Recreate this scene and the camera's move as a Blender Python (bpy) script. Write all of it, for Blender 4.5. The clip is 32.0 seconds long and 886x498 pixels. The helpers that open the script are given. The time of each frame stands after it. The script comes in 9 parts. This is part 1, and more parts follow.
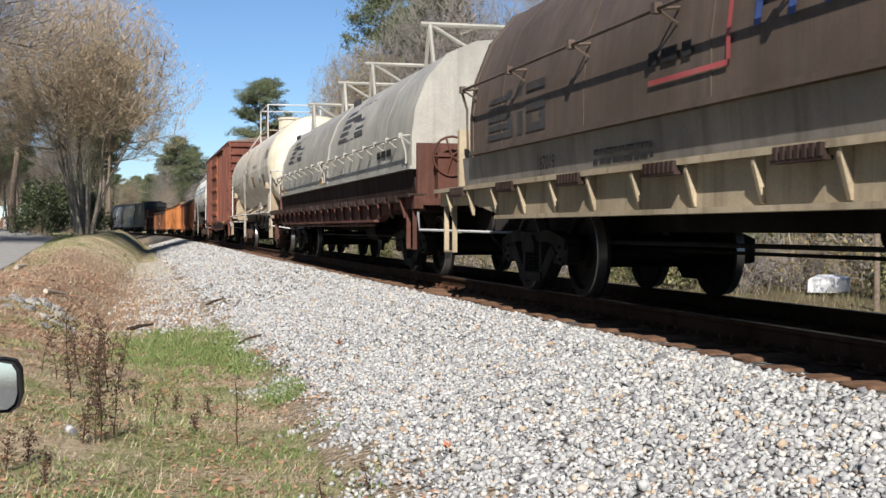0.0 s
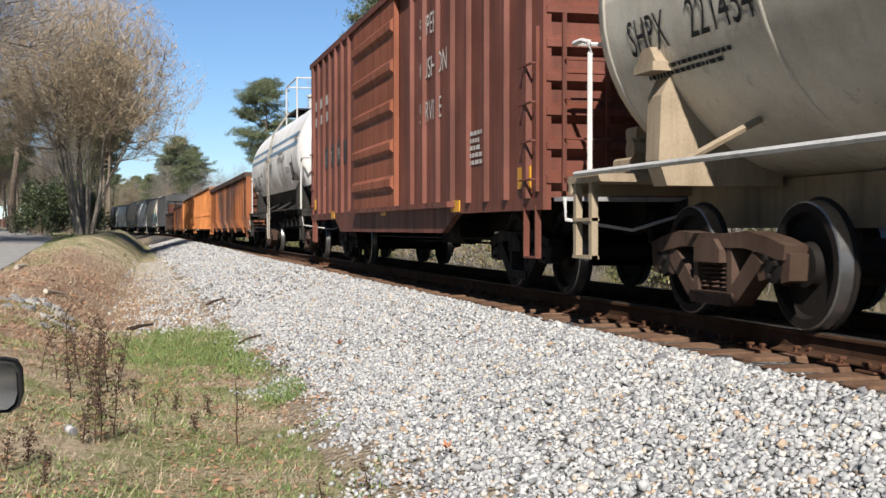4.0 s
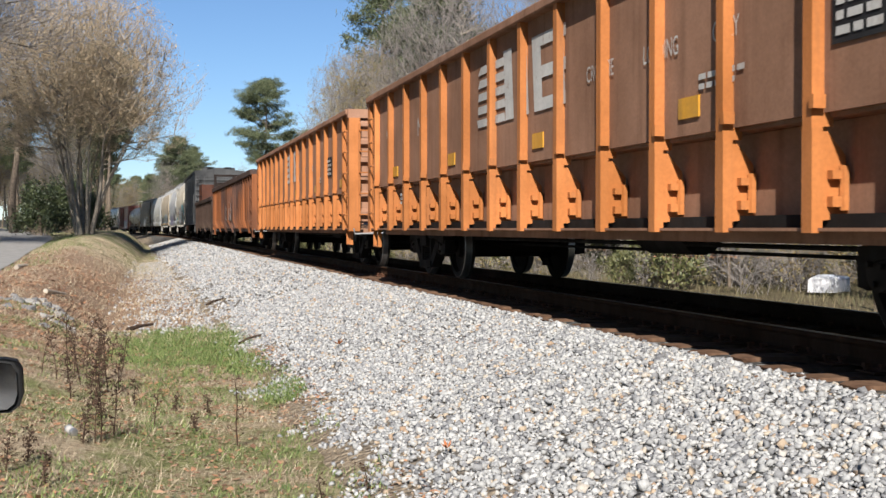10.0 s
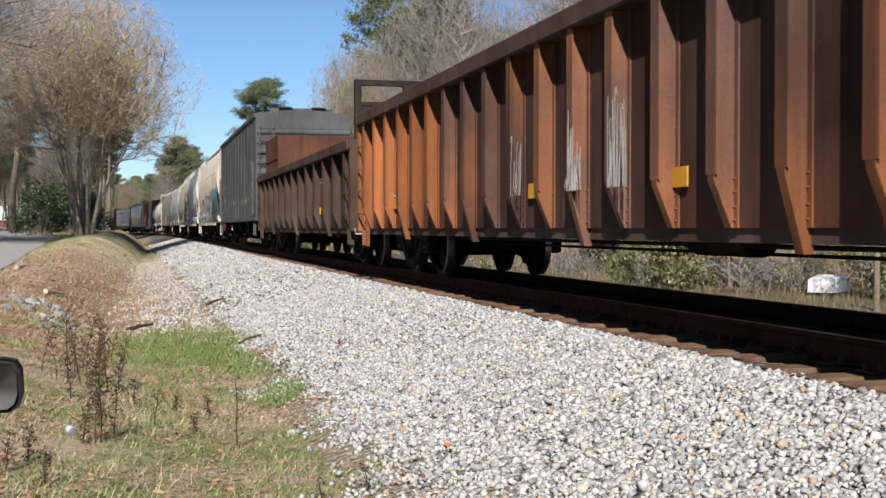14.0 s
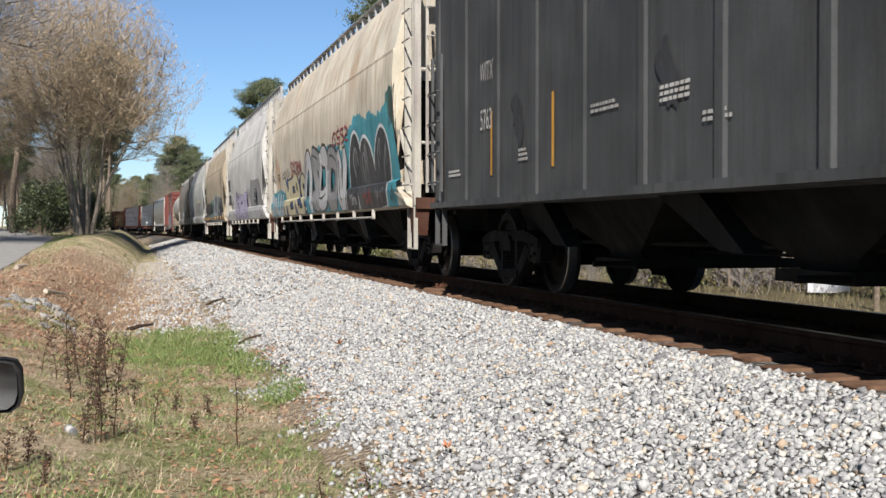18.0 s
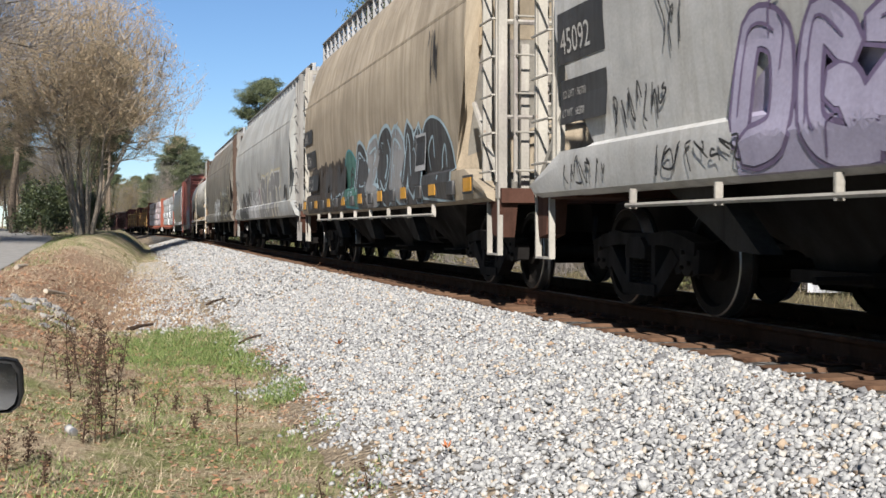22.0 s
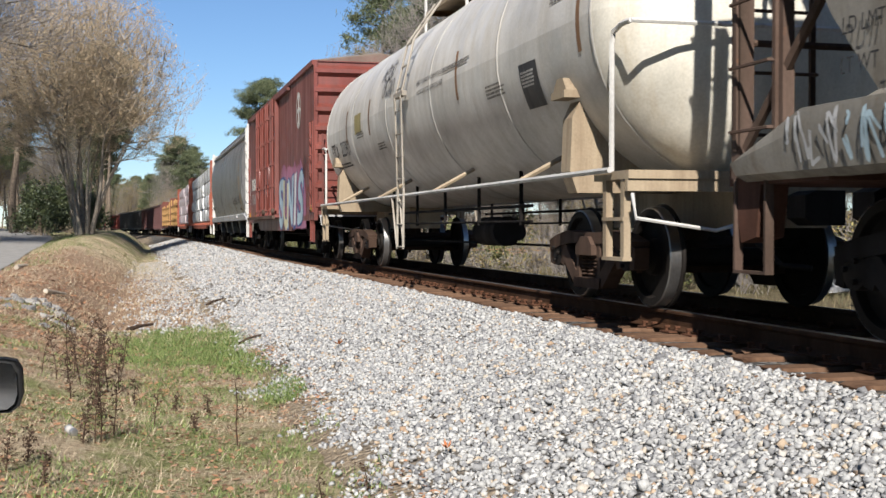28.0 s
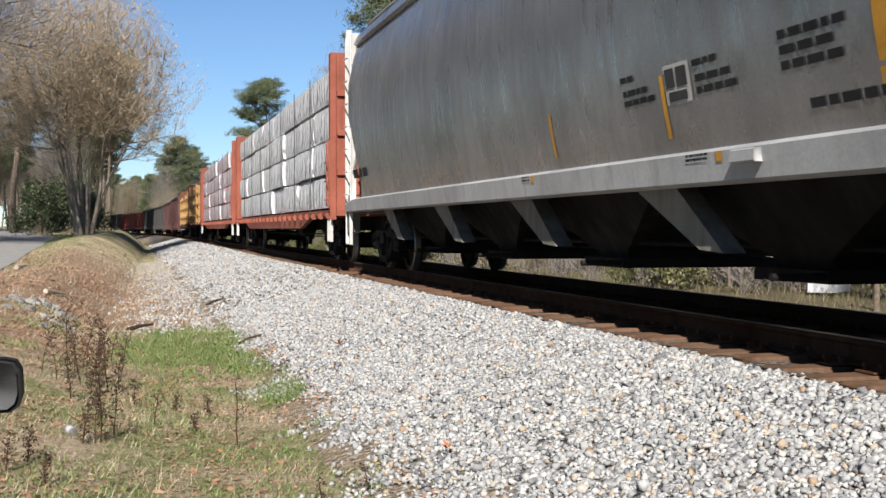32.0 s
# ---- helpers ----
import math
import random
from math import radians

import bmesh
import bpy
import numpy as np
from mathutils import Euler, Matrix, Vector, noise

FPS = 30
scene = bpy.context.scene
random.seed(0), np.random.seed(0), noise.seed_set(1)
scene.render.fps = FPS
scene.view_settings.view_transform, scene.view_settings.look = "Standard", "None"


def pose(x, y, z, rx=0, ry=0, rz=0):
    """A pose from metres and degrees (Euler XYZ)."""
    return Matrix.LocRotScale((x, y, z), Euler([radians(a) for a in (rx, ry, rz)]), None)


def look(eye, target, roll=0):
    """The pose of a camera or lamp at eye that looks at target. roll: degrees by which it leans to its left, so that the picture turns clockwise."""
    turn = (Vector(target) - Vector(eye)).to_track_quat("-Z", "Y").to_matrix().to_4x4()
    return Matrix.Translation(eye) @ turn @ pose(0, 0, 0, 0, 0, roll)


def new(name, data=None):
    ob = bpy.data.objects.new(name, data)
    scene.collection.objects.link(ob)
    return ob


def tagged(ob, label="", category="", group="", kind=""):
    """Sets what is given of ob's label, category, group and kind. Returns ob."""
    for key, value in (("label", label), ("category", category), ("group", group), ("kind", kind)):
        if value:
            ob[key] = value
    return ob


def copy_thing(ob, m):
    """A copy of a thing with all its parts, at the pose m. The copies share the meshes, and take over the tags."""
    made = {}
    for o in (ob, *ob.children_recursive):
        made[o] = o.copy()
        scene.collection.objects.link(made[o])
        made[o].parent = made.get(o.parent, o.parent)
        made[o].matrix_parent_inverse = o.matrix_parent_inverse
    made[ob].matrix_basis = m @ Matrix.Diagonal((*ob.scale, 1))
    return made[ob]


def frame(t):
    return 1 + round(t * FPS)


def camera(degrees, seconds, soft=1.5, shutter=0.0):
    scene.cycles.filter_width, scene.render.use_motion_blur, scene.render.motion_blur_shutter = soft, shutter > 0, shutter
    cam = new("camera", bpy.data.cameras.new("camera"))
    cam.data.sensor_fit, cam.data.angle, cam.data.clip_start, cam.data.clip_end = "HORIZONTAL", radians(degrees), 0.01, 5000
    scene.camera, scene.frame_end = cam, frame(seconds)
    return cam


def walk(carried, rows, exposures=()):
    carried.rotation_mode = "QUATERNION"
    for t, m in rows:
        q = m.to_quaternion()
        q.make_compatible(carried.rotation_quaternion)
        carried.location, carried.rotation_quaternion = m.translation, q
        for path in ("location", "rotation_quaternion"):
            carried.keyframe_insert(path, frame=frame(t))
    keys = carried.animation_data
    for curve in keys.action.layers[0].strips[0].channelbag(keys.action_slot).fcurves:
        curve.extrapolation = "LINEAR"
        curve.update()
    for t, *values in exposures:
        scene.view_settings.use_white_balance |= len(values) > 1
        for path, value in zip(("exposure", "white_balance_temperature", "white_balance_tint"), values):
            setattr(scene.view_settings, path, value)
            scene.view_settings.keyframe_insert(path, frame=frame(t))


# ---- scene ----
# World: x runs along the straight track towards the bend, y to the road's side, z = 0 is the top of the rail.
cam = camera(40.42, 32.0, soft=1.5, shutter=0.06)
EYE = Vector((0.0, 5.35, 0.715))
TURN, TILT, ROLL = 14.40, -0.968, 0.0
CAM_POSE = pose(*EYE, 90 + TILT, 0, -90 - TURN)
walk(cam, [(0.0, CAM_POSE), (32.0, CAM_POSE)])
scene.view_settings.exposure = 0.9

SUN_WAY = Vector((0.95, -0.33, -0.75)).normalized()
world = bpy.data.worlds.new("daylight")
scene.world = world
world.use_nodes = True
wn = world.node_tree.nodes
sky = wn.new("ShaderNodeTexSky")
sky.sky_type = "NISHITA"
sky.sun_disc = False
sky.sun_elevation = math.asin(-SUN_WAY.z)
sky.sun_rotation = math.atan2(-SUN_WAY.x, -SUN_WAY.y)
sky.air_density, sky.dust_density, sky.ozone_density = 0.85, 0.0, 6.5
wn["Background"].inputs["Strength"].default_value = 0.061
world.node_tree.links.new(sky.outputs[0], wn["Background"].inputs["Color"])
sun_data = bpy.data.lights.new("sun", "SUN")
sun_data.energy, sun_data.angle, sun_data.color = 5.0, radians(0.53), (1.0, 0.95, 0.89)
sun = new("sun", sun_data)
sun.matrix_world = look(-SUN_WAY * 60, (0, 0, 0))
# ---- mesh helpers ----


class Shape:
    """Collects the faces of one mesh."""

    def __init__(self):
        self.v, self.f = [], []

    def add(self, verts, faces):
        n = len(self.v)
        self.v += [tuple(p) for p in verts]
        self.f += [tuple(i + n for i in face) for face in faces]
        return self

    def box(self, x0, x1, y0, y1, z0, z1):
        x0, x1, y0, y1, z0, z1 = min(x0, x1), max(x0, x1), min(y0, y1), max(y0, y1), min(z0, z1), max(z0, z1)
        v = [(x, y, z) for x in (x0, x1) for y in (y0, y1) for z in (z0, z1)]
        return self.add(v, [(0, 1, 3, 2), (4, 6, 7, 5), (0, 4, 5, 1), (2, 3, 7, 6), (0, 2, 6, 4), (1, 5, 7, 3)])

    def cbox(self, x0, x1, y0, y1, z0, z1, c=0.02):
        """A box whose long edges along x are chamfered, and its ends too."""
        poly = [(y0 + c, z0), (y1 - c, z0), (y1, z0 + c), (y1, z1 - c), (y1 - c, z1), (y0 + c, z1), (y0, z1 - c), (y0, z0 + c)]
        inner = [(y0 + 2 * c, z0 + c), (y1 - 2 * c, z0 + c), (y1 - c, z0 + 2 * c), (y1 - c, z1 - 2 * c), (y1 - 2 * c, z1 - c), (y0 + 2 * c, z1 - c), (y0 + c, z1 - 2 * c), (y0 + c, z0 + 2 * c)]
        rings = [[(x0, *p) for p in inner], [(x0 + c, *p) for p in poly], [(x1 - c, *p) for p in poly], [(x1, *p) for p in inner]]
        return self.loft(rings)

    def loft(self, rings, caps=True, closed=True):
        n = len(rings[0])
        v = [p for r in rings for p in r]
        f = []
        for k in range(len(rings) - 1):
            for i in range(n if closed else n - 1):
                j = (i + 1) % n
                f.append((k * n + i, k * n + j, k * n + n + j, k * n + n + i))
        if caps:
            f += [tuple(range(n))[::-1], tuple(range((len(rings) - 1) * n, len(rings) * n))]
        return self.add(v, f)

    def prism(self, poly, axis, a, b):
        """A polygon drawn in the two other axes (in their order), drawn out along axis from a to b."""
        def at(p, k):
            return (k, p[0], p[1]) if axis == "x" else (p[0], k, p[1]) if axis == "y" else (p[0], p[1], k)
        return self.loft([[at(p, a) for p in poly], [at(p, b) for p in poly]])

    def tube(self, points, r, n=6, r1=None, caps=True):
        pts = [Vector(p) for p in points]
        rings = []
        for i, p in enumerate(pts):
            way = (pts[min(i + 1, len(pts) - 1)] - pts[max(i - 1, 0)]).normalized()
            side = way.cross(Vector((0, 0, 1)))
            if side.length < 0.05:
                side = way.cross(Vector((1, 0, 0)))
            side.normalize()
            up = side.cross(way)
            rr = r if r1 is None else r + (r1 - r) * i / (len(pts) - 1)
            rings.append([tuple(p + rr * (math.cos(a) * side + math.sin(a) * up)) for a in (2 * math.pi * k / n for k in range(n))])
        return self.loft(rings, caps)

    def lathe(self, profile, n=24, axis="x", centre=(0, 0, 0), caps=False):
        """profile: (along the axis, radius)."""
        cx, cy, cz = centre
        rings = []
        for a, r in profile:
            ring = []
            for k in range(n):
                p, q = r * math.cos(2 * math.pi * k / n), r * math.sin(2 * math.pi * k / n)
                ring.append((cx + a, cy + p, cz + q) if axis == "x" else (cx + p, cy + a, cz + q) if axis == "y" else (cx + p, cy + q, cz + a))
            rings.append(ring)
        return self.loft(rings, caps)


def mesh_of(name, shape, material, smooth=40):
    me = bpy.data.meshes.new(name)
    me.from_pydata(shape.v, [], shape.f)
    me.materials.append(material)
    if smooth:
        me.polygons.foreach_set("use_smooth", [True] * len(me.polygons))
        me.set_sharp_from_angle(angle=radians(smooth))
    me.update()
    return me


def fix_normals(me):
    bm = bmesh.new()
    bm.from_mesh(me)
    bmesh.ops.recalc_face_normals(bm, faces=bm.faces)
    bm.to_mesh(me)
    bm.free()


def part(name, shape, material, parent=None, label="", smooth=40, at=None):
    me = mesh_of(name, shape, material, smooth)
    fix_normals(me)
    ob = new(name, me)
    ob.parent = parent
    if at is not None:
        ob.matrix_basis = at
    if label:
        tagged(ob, label)
    return ob


def thing(name, label, category, group="", kind=""):
    return tagged(new(name), label, category, group, kind)


# ---- materials ----


def nodes_of(name):
    m = bpy.data.materials.new(name)
    m.use_nodes = True
    nt = m.node_tree
    return m, nt, nt.nodes, nt.links, nt.nodes["Principled BSDF"]


BASE_SCALE = 0.66  # scales every base colour; at the raised exposure shade comes out deeper


def scaled(c):
    return tuple(v * BASE_SCALE for v in c)


def scaled_stops(stops):
    return [(p, scaled(c)) for p, c in stops]


def ramp(nt, fac, stops):
    r = nt.nodes.new("ShaderNodeValToRGB")
    els = r.color_ramp.elements
    while len(els) < len(stops):
        els.new(0.5)
    for e, (p, c) in zip(els, stops):
        e.position = p
        e.color = (*c, 1) if len(c) == 3 else c
    nt.links.new(fac, r.inputs[0])
    return r.outputs[0]


def noise_tex(nt, scale, detail=4, rough=0.55, vec=None, stretch=None):
    tc = nt.nodes.new("ShaderNodeTexCoord")
    src = tc.outputs["Object"] if vec is None else vec
    if stretch:
        mp = nt.nodes.new("ShaderNodeMapping")
        mp.inputs["Scale"].default_value = stretch
        nt.links.new(src, mp.inputs[0])
        src = mp.outputs[0]
    n = nt.nodes.new("ShaderNodeTexNoise")
    n.inputs["Scale"].default_value, n.inputs["Detail"].default_value, n.inputs["Roughness"].default_value = scale, detail, rough
    nt.links.new(src, n.inputs["Vector"])
    return n.outputs["Fac"]


def mix(nt, fac, a, b, kind="MIX"):
    m = nt.nodes.new("ShaderNodeMix")
    m.data_type, m.blend_type = "RGBA", kind
    for sock, val in ((m.inputs[0], fac), (m.inputs[6], a), (m.inputs[7], b)):
        if isinstance(val, (int, float)):
            sock.default_value = val
        elif isinstance(val, tuple):
            sock.default_value = (*val, 1)
        else:
            nt.links.new(val, sock)
    return m.outputs[2]


def bump(nt, bsdf, fac, strength=0.3, dist=0.02):
    b = nt.nodes.new("ShaderNodeBump")
    b.inputs["Strength"].default_value, b.inputs["Distance"].default_value = strength, dist
    nt.links.new(fac, b.inputs["Height"])
    nt.links.new(b.outputs[0], bsdf.inputs["Normal"])


def painted(name, base, dirt=(0.05, 0.035, 0.025), rust=(0.16, 0.06, 0.03), dirt_amount=0.35, rust_amount=0.15, rough=0.55, metal=0.0, streak=1.0, bumpy=0.15, uneven=0.08, second=None, patchy=(0.5, 0.62), spread=(0.35, 0.35, 0.12)):
    """Weathered paint on steel: broad fading, streaks that run down, spots of rust, fine grain."""
    base, dirt, rust = scaled(base), scaled(dirt), scaled(rust)
    m, nt, ns, ln, bs = nodes_of(name)
    broad = noise_tex(nt, 0.9, 5, 0.6)
    streaks = noise_tex(nt, 1.0, 6, 0.65, stretch=(5.0, 5.0, 0.35))
    spots = noise_tex(nt, 7.0, 6, 0.7)
    fine = noise_tex(nt, 40.0, 3, 0.6)
    fade = tuple(min(1.0, c * 1.18 + 0.012) for c in base)
    dark = tuple(c * 0.78 for c in base)
    col = mix(nt, ramp(nt, broad, [(0.35, (0, 0, 0)), (0.68, (1, 1, 1))]), dark, fade)
    if second:
        where = noise_tex(nt, 1.0, 5, 0.6, stretch=spread)
        col = mix(nt, ramp(nt, where, [(patchy[0], (0, 0, 0)), (patchy[1], (0.9,) * 3)]), col, scaled(second))
    d = ramp(nt, streaks, [(0.62 - 0.35 * dirt_amount, (0, 0, 0)), (0.86 - 0.2 * dirt_amount, (streak * 0.8,) * 3)])
    col = mix(nt, d, col, dirt)
    r = ramp(nt, spots, [(0.72 - 0.3 * rust_amount, (0, 0, 0)), (0.80 - 0.22 * rust_amount, (0.9,) * 3)])
    col = mix(nt, r, col, rust)
    info = ns.new("ShaderNodeObjectInfo")
    col = mix(nt, 1.0, col, ramp(nt, info.outputs["Random"], [(0.0, (1 - uneven * 1.6,) * 3), (1.0, (1.0,) * 3)]), "MULTIPLY")
    col = mix(nt, 0.18, col, ramp(nt, fine, [(0.3, (0.25,) * 3), (0.7, (0.8,) * 3)]), "OVERLAY")
    ln.new(col, bs.inputs["Base Color"])
    ln.new(ramp(nt, streaks, [(0.3, (max(0.05, rough - 0.12),) * 3), (0.7, (min(1, rough + 0.2),) * 3)]), bs.inputs["Roughness"])
    bs.inputs["Metallic"].default_value = metal
    bs.inputs["Specular IOR Level"].default_value = 0.5 if rough < 0.58 else 0.3 if rough < 0.68 else 0.08
    bump(nt, bs, spots, bumpy, 0.01)
    return m


def plain(name, base, rough=0.6, metal=0.0, vary=0.25, scale=12.0, bumpy=0.2):
    m, nt, ns, ln, bs = nodes_of(name)
    base = scaled(base)
    n = noise_tex(nt, scale, 5, 0.65)
    lo, hi = tuple(c * (1 - vary) for c in base), tuple(min(1, c * (1 + vary)) for c in base)
    ln.new(ramp(nt, n, [(0.3, lo), (0.7, hi)]), bs.inputs["Base Color"])
    bs.inputs["Roughness"].default_value, bs.inputs["Metallic"].default_value = rough, metal
    bs.inputs["Specular IOR Level"].default_value = 0.5 if rough < 0.58 else 0.12
    bump(nt, bs, n, bumpy, 0.01)
    return m


# Black holds soot and, on hopper chutes and end sheets, painted shade
BLACK_STEEL = painted("black steel with soot and shade", (0.014, 0.012, 0.011), (0.024, 0.019, 0.015), (0.035, 0.02, 0.012), 0.4, 0.2, 0.8)
TRUCK_STEEL = painted("dusty brown cast steel", (0.085, 0.05, 0.034), (0.03, 0.022, 0.016), (0.12, 0.065, 0.04), 0.4, 0.35, 0.8)
TRUCK_DARK = painted("grimy dark cast steel", (0.013, 0.011, 0.010), (0.02, 0.016, 0.013), (0.032, 0.02, 0.014), 0.35, 0.15, 0.8)
WHEEL_STEEL = plain("worn wheel steel", (0.017, 0.014, 0.012), 0.72, 0.0)
TREAD = plain("polished tread steel", (0.42, 0.41, 0.40), 0.32, 0.9, 0.15, 30)
WHITE_RAIL = painted("white handrail paint", (0.72, 0.70, 0.66), (0.25, 0.2, 0.15), (0.2, 0.09, 0.05), 0.25, 0.12, 0.5)
YELLOW = painted("yellow reflector sheet", (0.75, 0.36, 0.02), (0.3, 0.18, 0.05), (0.2, 0.1, 0.03), 0.2, 0.05, 0.45)
STENCIL = painted("white stencil paint", (0.68, 0.66, 0.62), (0.3, 0.2, 0.15), (0.25, 0.12, 0.08), 0.3, 0.3, 0.7)
STENCIL_DARK = painted("black stencil paint", (0.03, 0.03, 0.032), (0.08, 0.07, 0.06), (0.1, 0.08, 0.06), 0.2, 0.1, 0.7)
GALV = painted("galvanised steel", (0.5, 0.5, 0.5), (0.2, 0.17, 0.14), (0.22, 0.12, 0.07), 0.3, 0.15, 0.5, 0.3)
ASPHALT = plain("worn grey asphalt", (0.36, 0.345, 0.32), 0.9, 0, 0.22, 3.0, 0.3)


def ballast_material():
    m, nt, ns, ln, bs = nodes_of("grey and tan crushed stone")
    tc = ns.new("ShaderNodeTexCoord")
    vo = ns.new("ShaderNodeTexVoronoi")
    vo.inputs["Scale"].default_value = 17.0
    ln.new(tc.outputs["Object"], vo.inputs["Vector"])
    sep = ns.new("ShaderNodeSeparateColor")
    ln.new(vo.outputs["Color"], sep.inputs[0])
    # Bed and cell edges are darkened: the shade between loose stones is painted in
    col = ramp(nt, sep.outputs[0], scaled_stops([(0.0, (0.07, 0.07, 0.07)), (0.45, (0.14, 0.137, 0.13)), (0.8, (0.24, 0.232, 0.22)), (0.93, (0.2, 0.16, 0.115))]))
    gaps = ramp(nt, vo.outputs["Distance"], [(0.3, (1, 1, 1)), (0.8, (0.5, 0.49, 0.48))])
    col = mix(nt, 1.0, col, gaps, "MULTIPLY")
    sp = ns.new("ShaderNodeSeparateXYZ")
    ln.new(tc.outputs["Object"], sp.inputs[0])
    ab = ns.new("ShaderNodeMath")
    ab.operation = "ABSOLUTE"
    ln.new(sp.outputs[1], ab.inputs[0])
    # Oil stain between the rails, darkened further to carry the train's shade
    oil_shade = ramp(nt, ab.outputs[0], [(0.0, (0.9,) * 3), (0.98, (0.85,) * 3), (1.0, (0, 0, 0))])
    r_oil_shade = oil_shade.node.color_ramp
    r_oil_shade.elements[0].position, r_oil_shade.elements[1].position, r_oil_shade.elements[2].position = 0.0, 0.9, 1.0
    col = mix(nt, oil_shade, col, (0.02, 0.017, 0.014))
    dust = noise_tex(nt, 0.8, 5)
    col = mix(nt, ramp(nt, dust, [(0.55, (0, 0, 0)), (0.8, (0.35,) * 3)]), col, scaled((0.34, 0.27, 0.2)))
    # soil works up through the toe of the bed
    toe = ns.new("ShaderNodeMath")
    toe.operation = "MULTIPLY_ADD"
    toe.inputs[1].default_value = 1.6
    ln.new(noise_tex(nt, 1.6, 5, 0.65), toe.inputs[0])
    ln.new(sp.outputs[1], toe.inputs[2])
    soil_col = ramp(nt, noise_tex(nt, 26, 5, 0.7), scaled_stops([(0.3, (0.15, 0.11, 0.075)), (0.7, (0.44, 0.36, 0.26))]))
    toe_f = ns.new("ShaderNodeMapRange")
    toe_f.inputs[1].default_value, toe_f.inputs[2].default_value = 4.0, 4.6
    ln.new(toe.outputs[0], toe_f.inputs[0])
    col = mix(nt, toe_f.outputs[0], col, soil_col)
    ln.new(col, bs.inputs["Base Color"])
    bs.inputs["Roughness"].default_value = 0.9
    bs.inputs["Specular IOR Level"].default_value = 0.1
    inv = ns.new("ShaderNodeMath")
    inv.operation = "MULTIPLY"
    inv.inputs[1].default_value = -1
    ln.new(vo.outputs["Distance"], inv.inputs[0])
    bump(nt, bs, inv.outputs[0], 0.9, 0.05)
    return m


def stone_material():
    m, nt, ns, ln, bs = nodes_of("crushed granite stone")
    info = ns.new("ShaderNodeObjectInfo")
    geo = ns.new("ShaderNodeNewGeometry")
    addn = ns.new("ShaderNodeMath")
    addn.operation = "ADD"
    ln.new(info.outputs["Random"], addn.inputs[0])
    ln.new(geo.outputs["Random Per Island"], addn.inputs[1])
    fr = ns.new("ShaderNodeMath")
    fr.operation = "FRACT"
    ln.new(addn.outputs[0], fr.inputs[0])
    col = ramp(nt, fr.outputs[0], [(0.0, (0.13, 0.13, 0.135)), (0.2, (0.24, 0.24, 0.24)), (0.6, (0.325, 0.325, 0.315)), (0.88, (0.41, 0.405, 0.39)), (0.955, (0.355, 0.295, 0.22)), (1.0, (0.28, 0.19, 0.125))])
    grain = noise_tex(nt, 90, 4, 0.7)
    col = mix(nt, 0.5, col, ramp(nt, grain, [(0.3, (0.25,) * 3), (0.7, (0.75,) * 3)]), "OVERLAY")
    ln.new(col, bs.inputs["Base Color"])
    bs.inputs["Roughness"].default_value = 0.88
    bs.inputs["Specular IOR Level"].default_value = 0.2
    bump(nt, bs, grain, 0.4, 0.004)
    return m


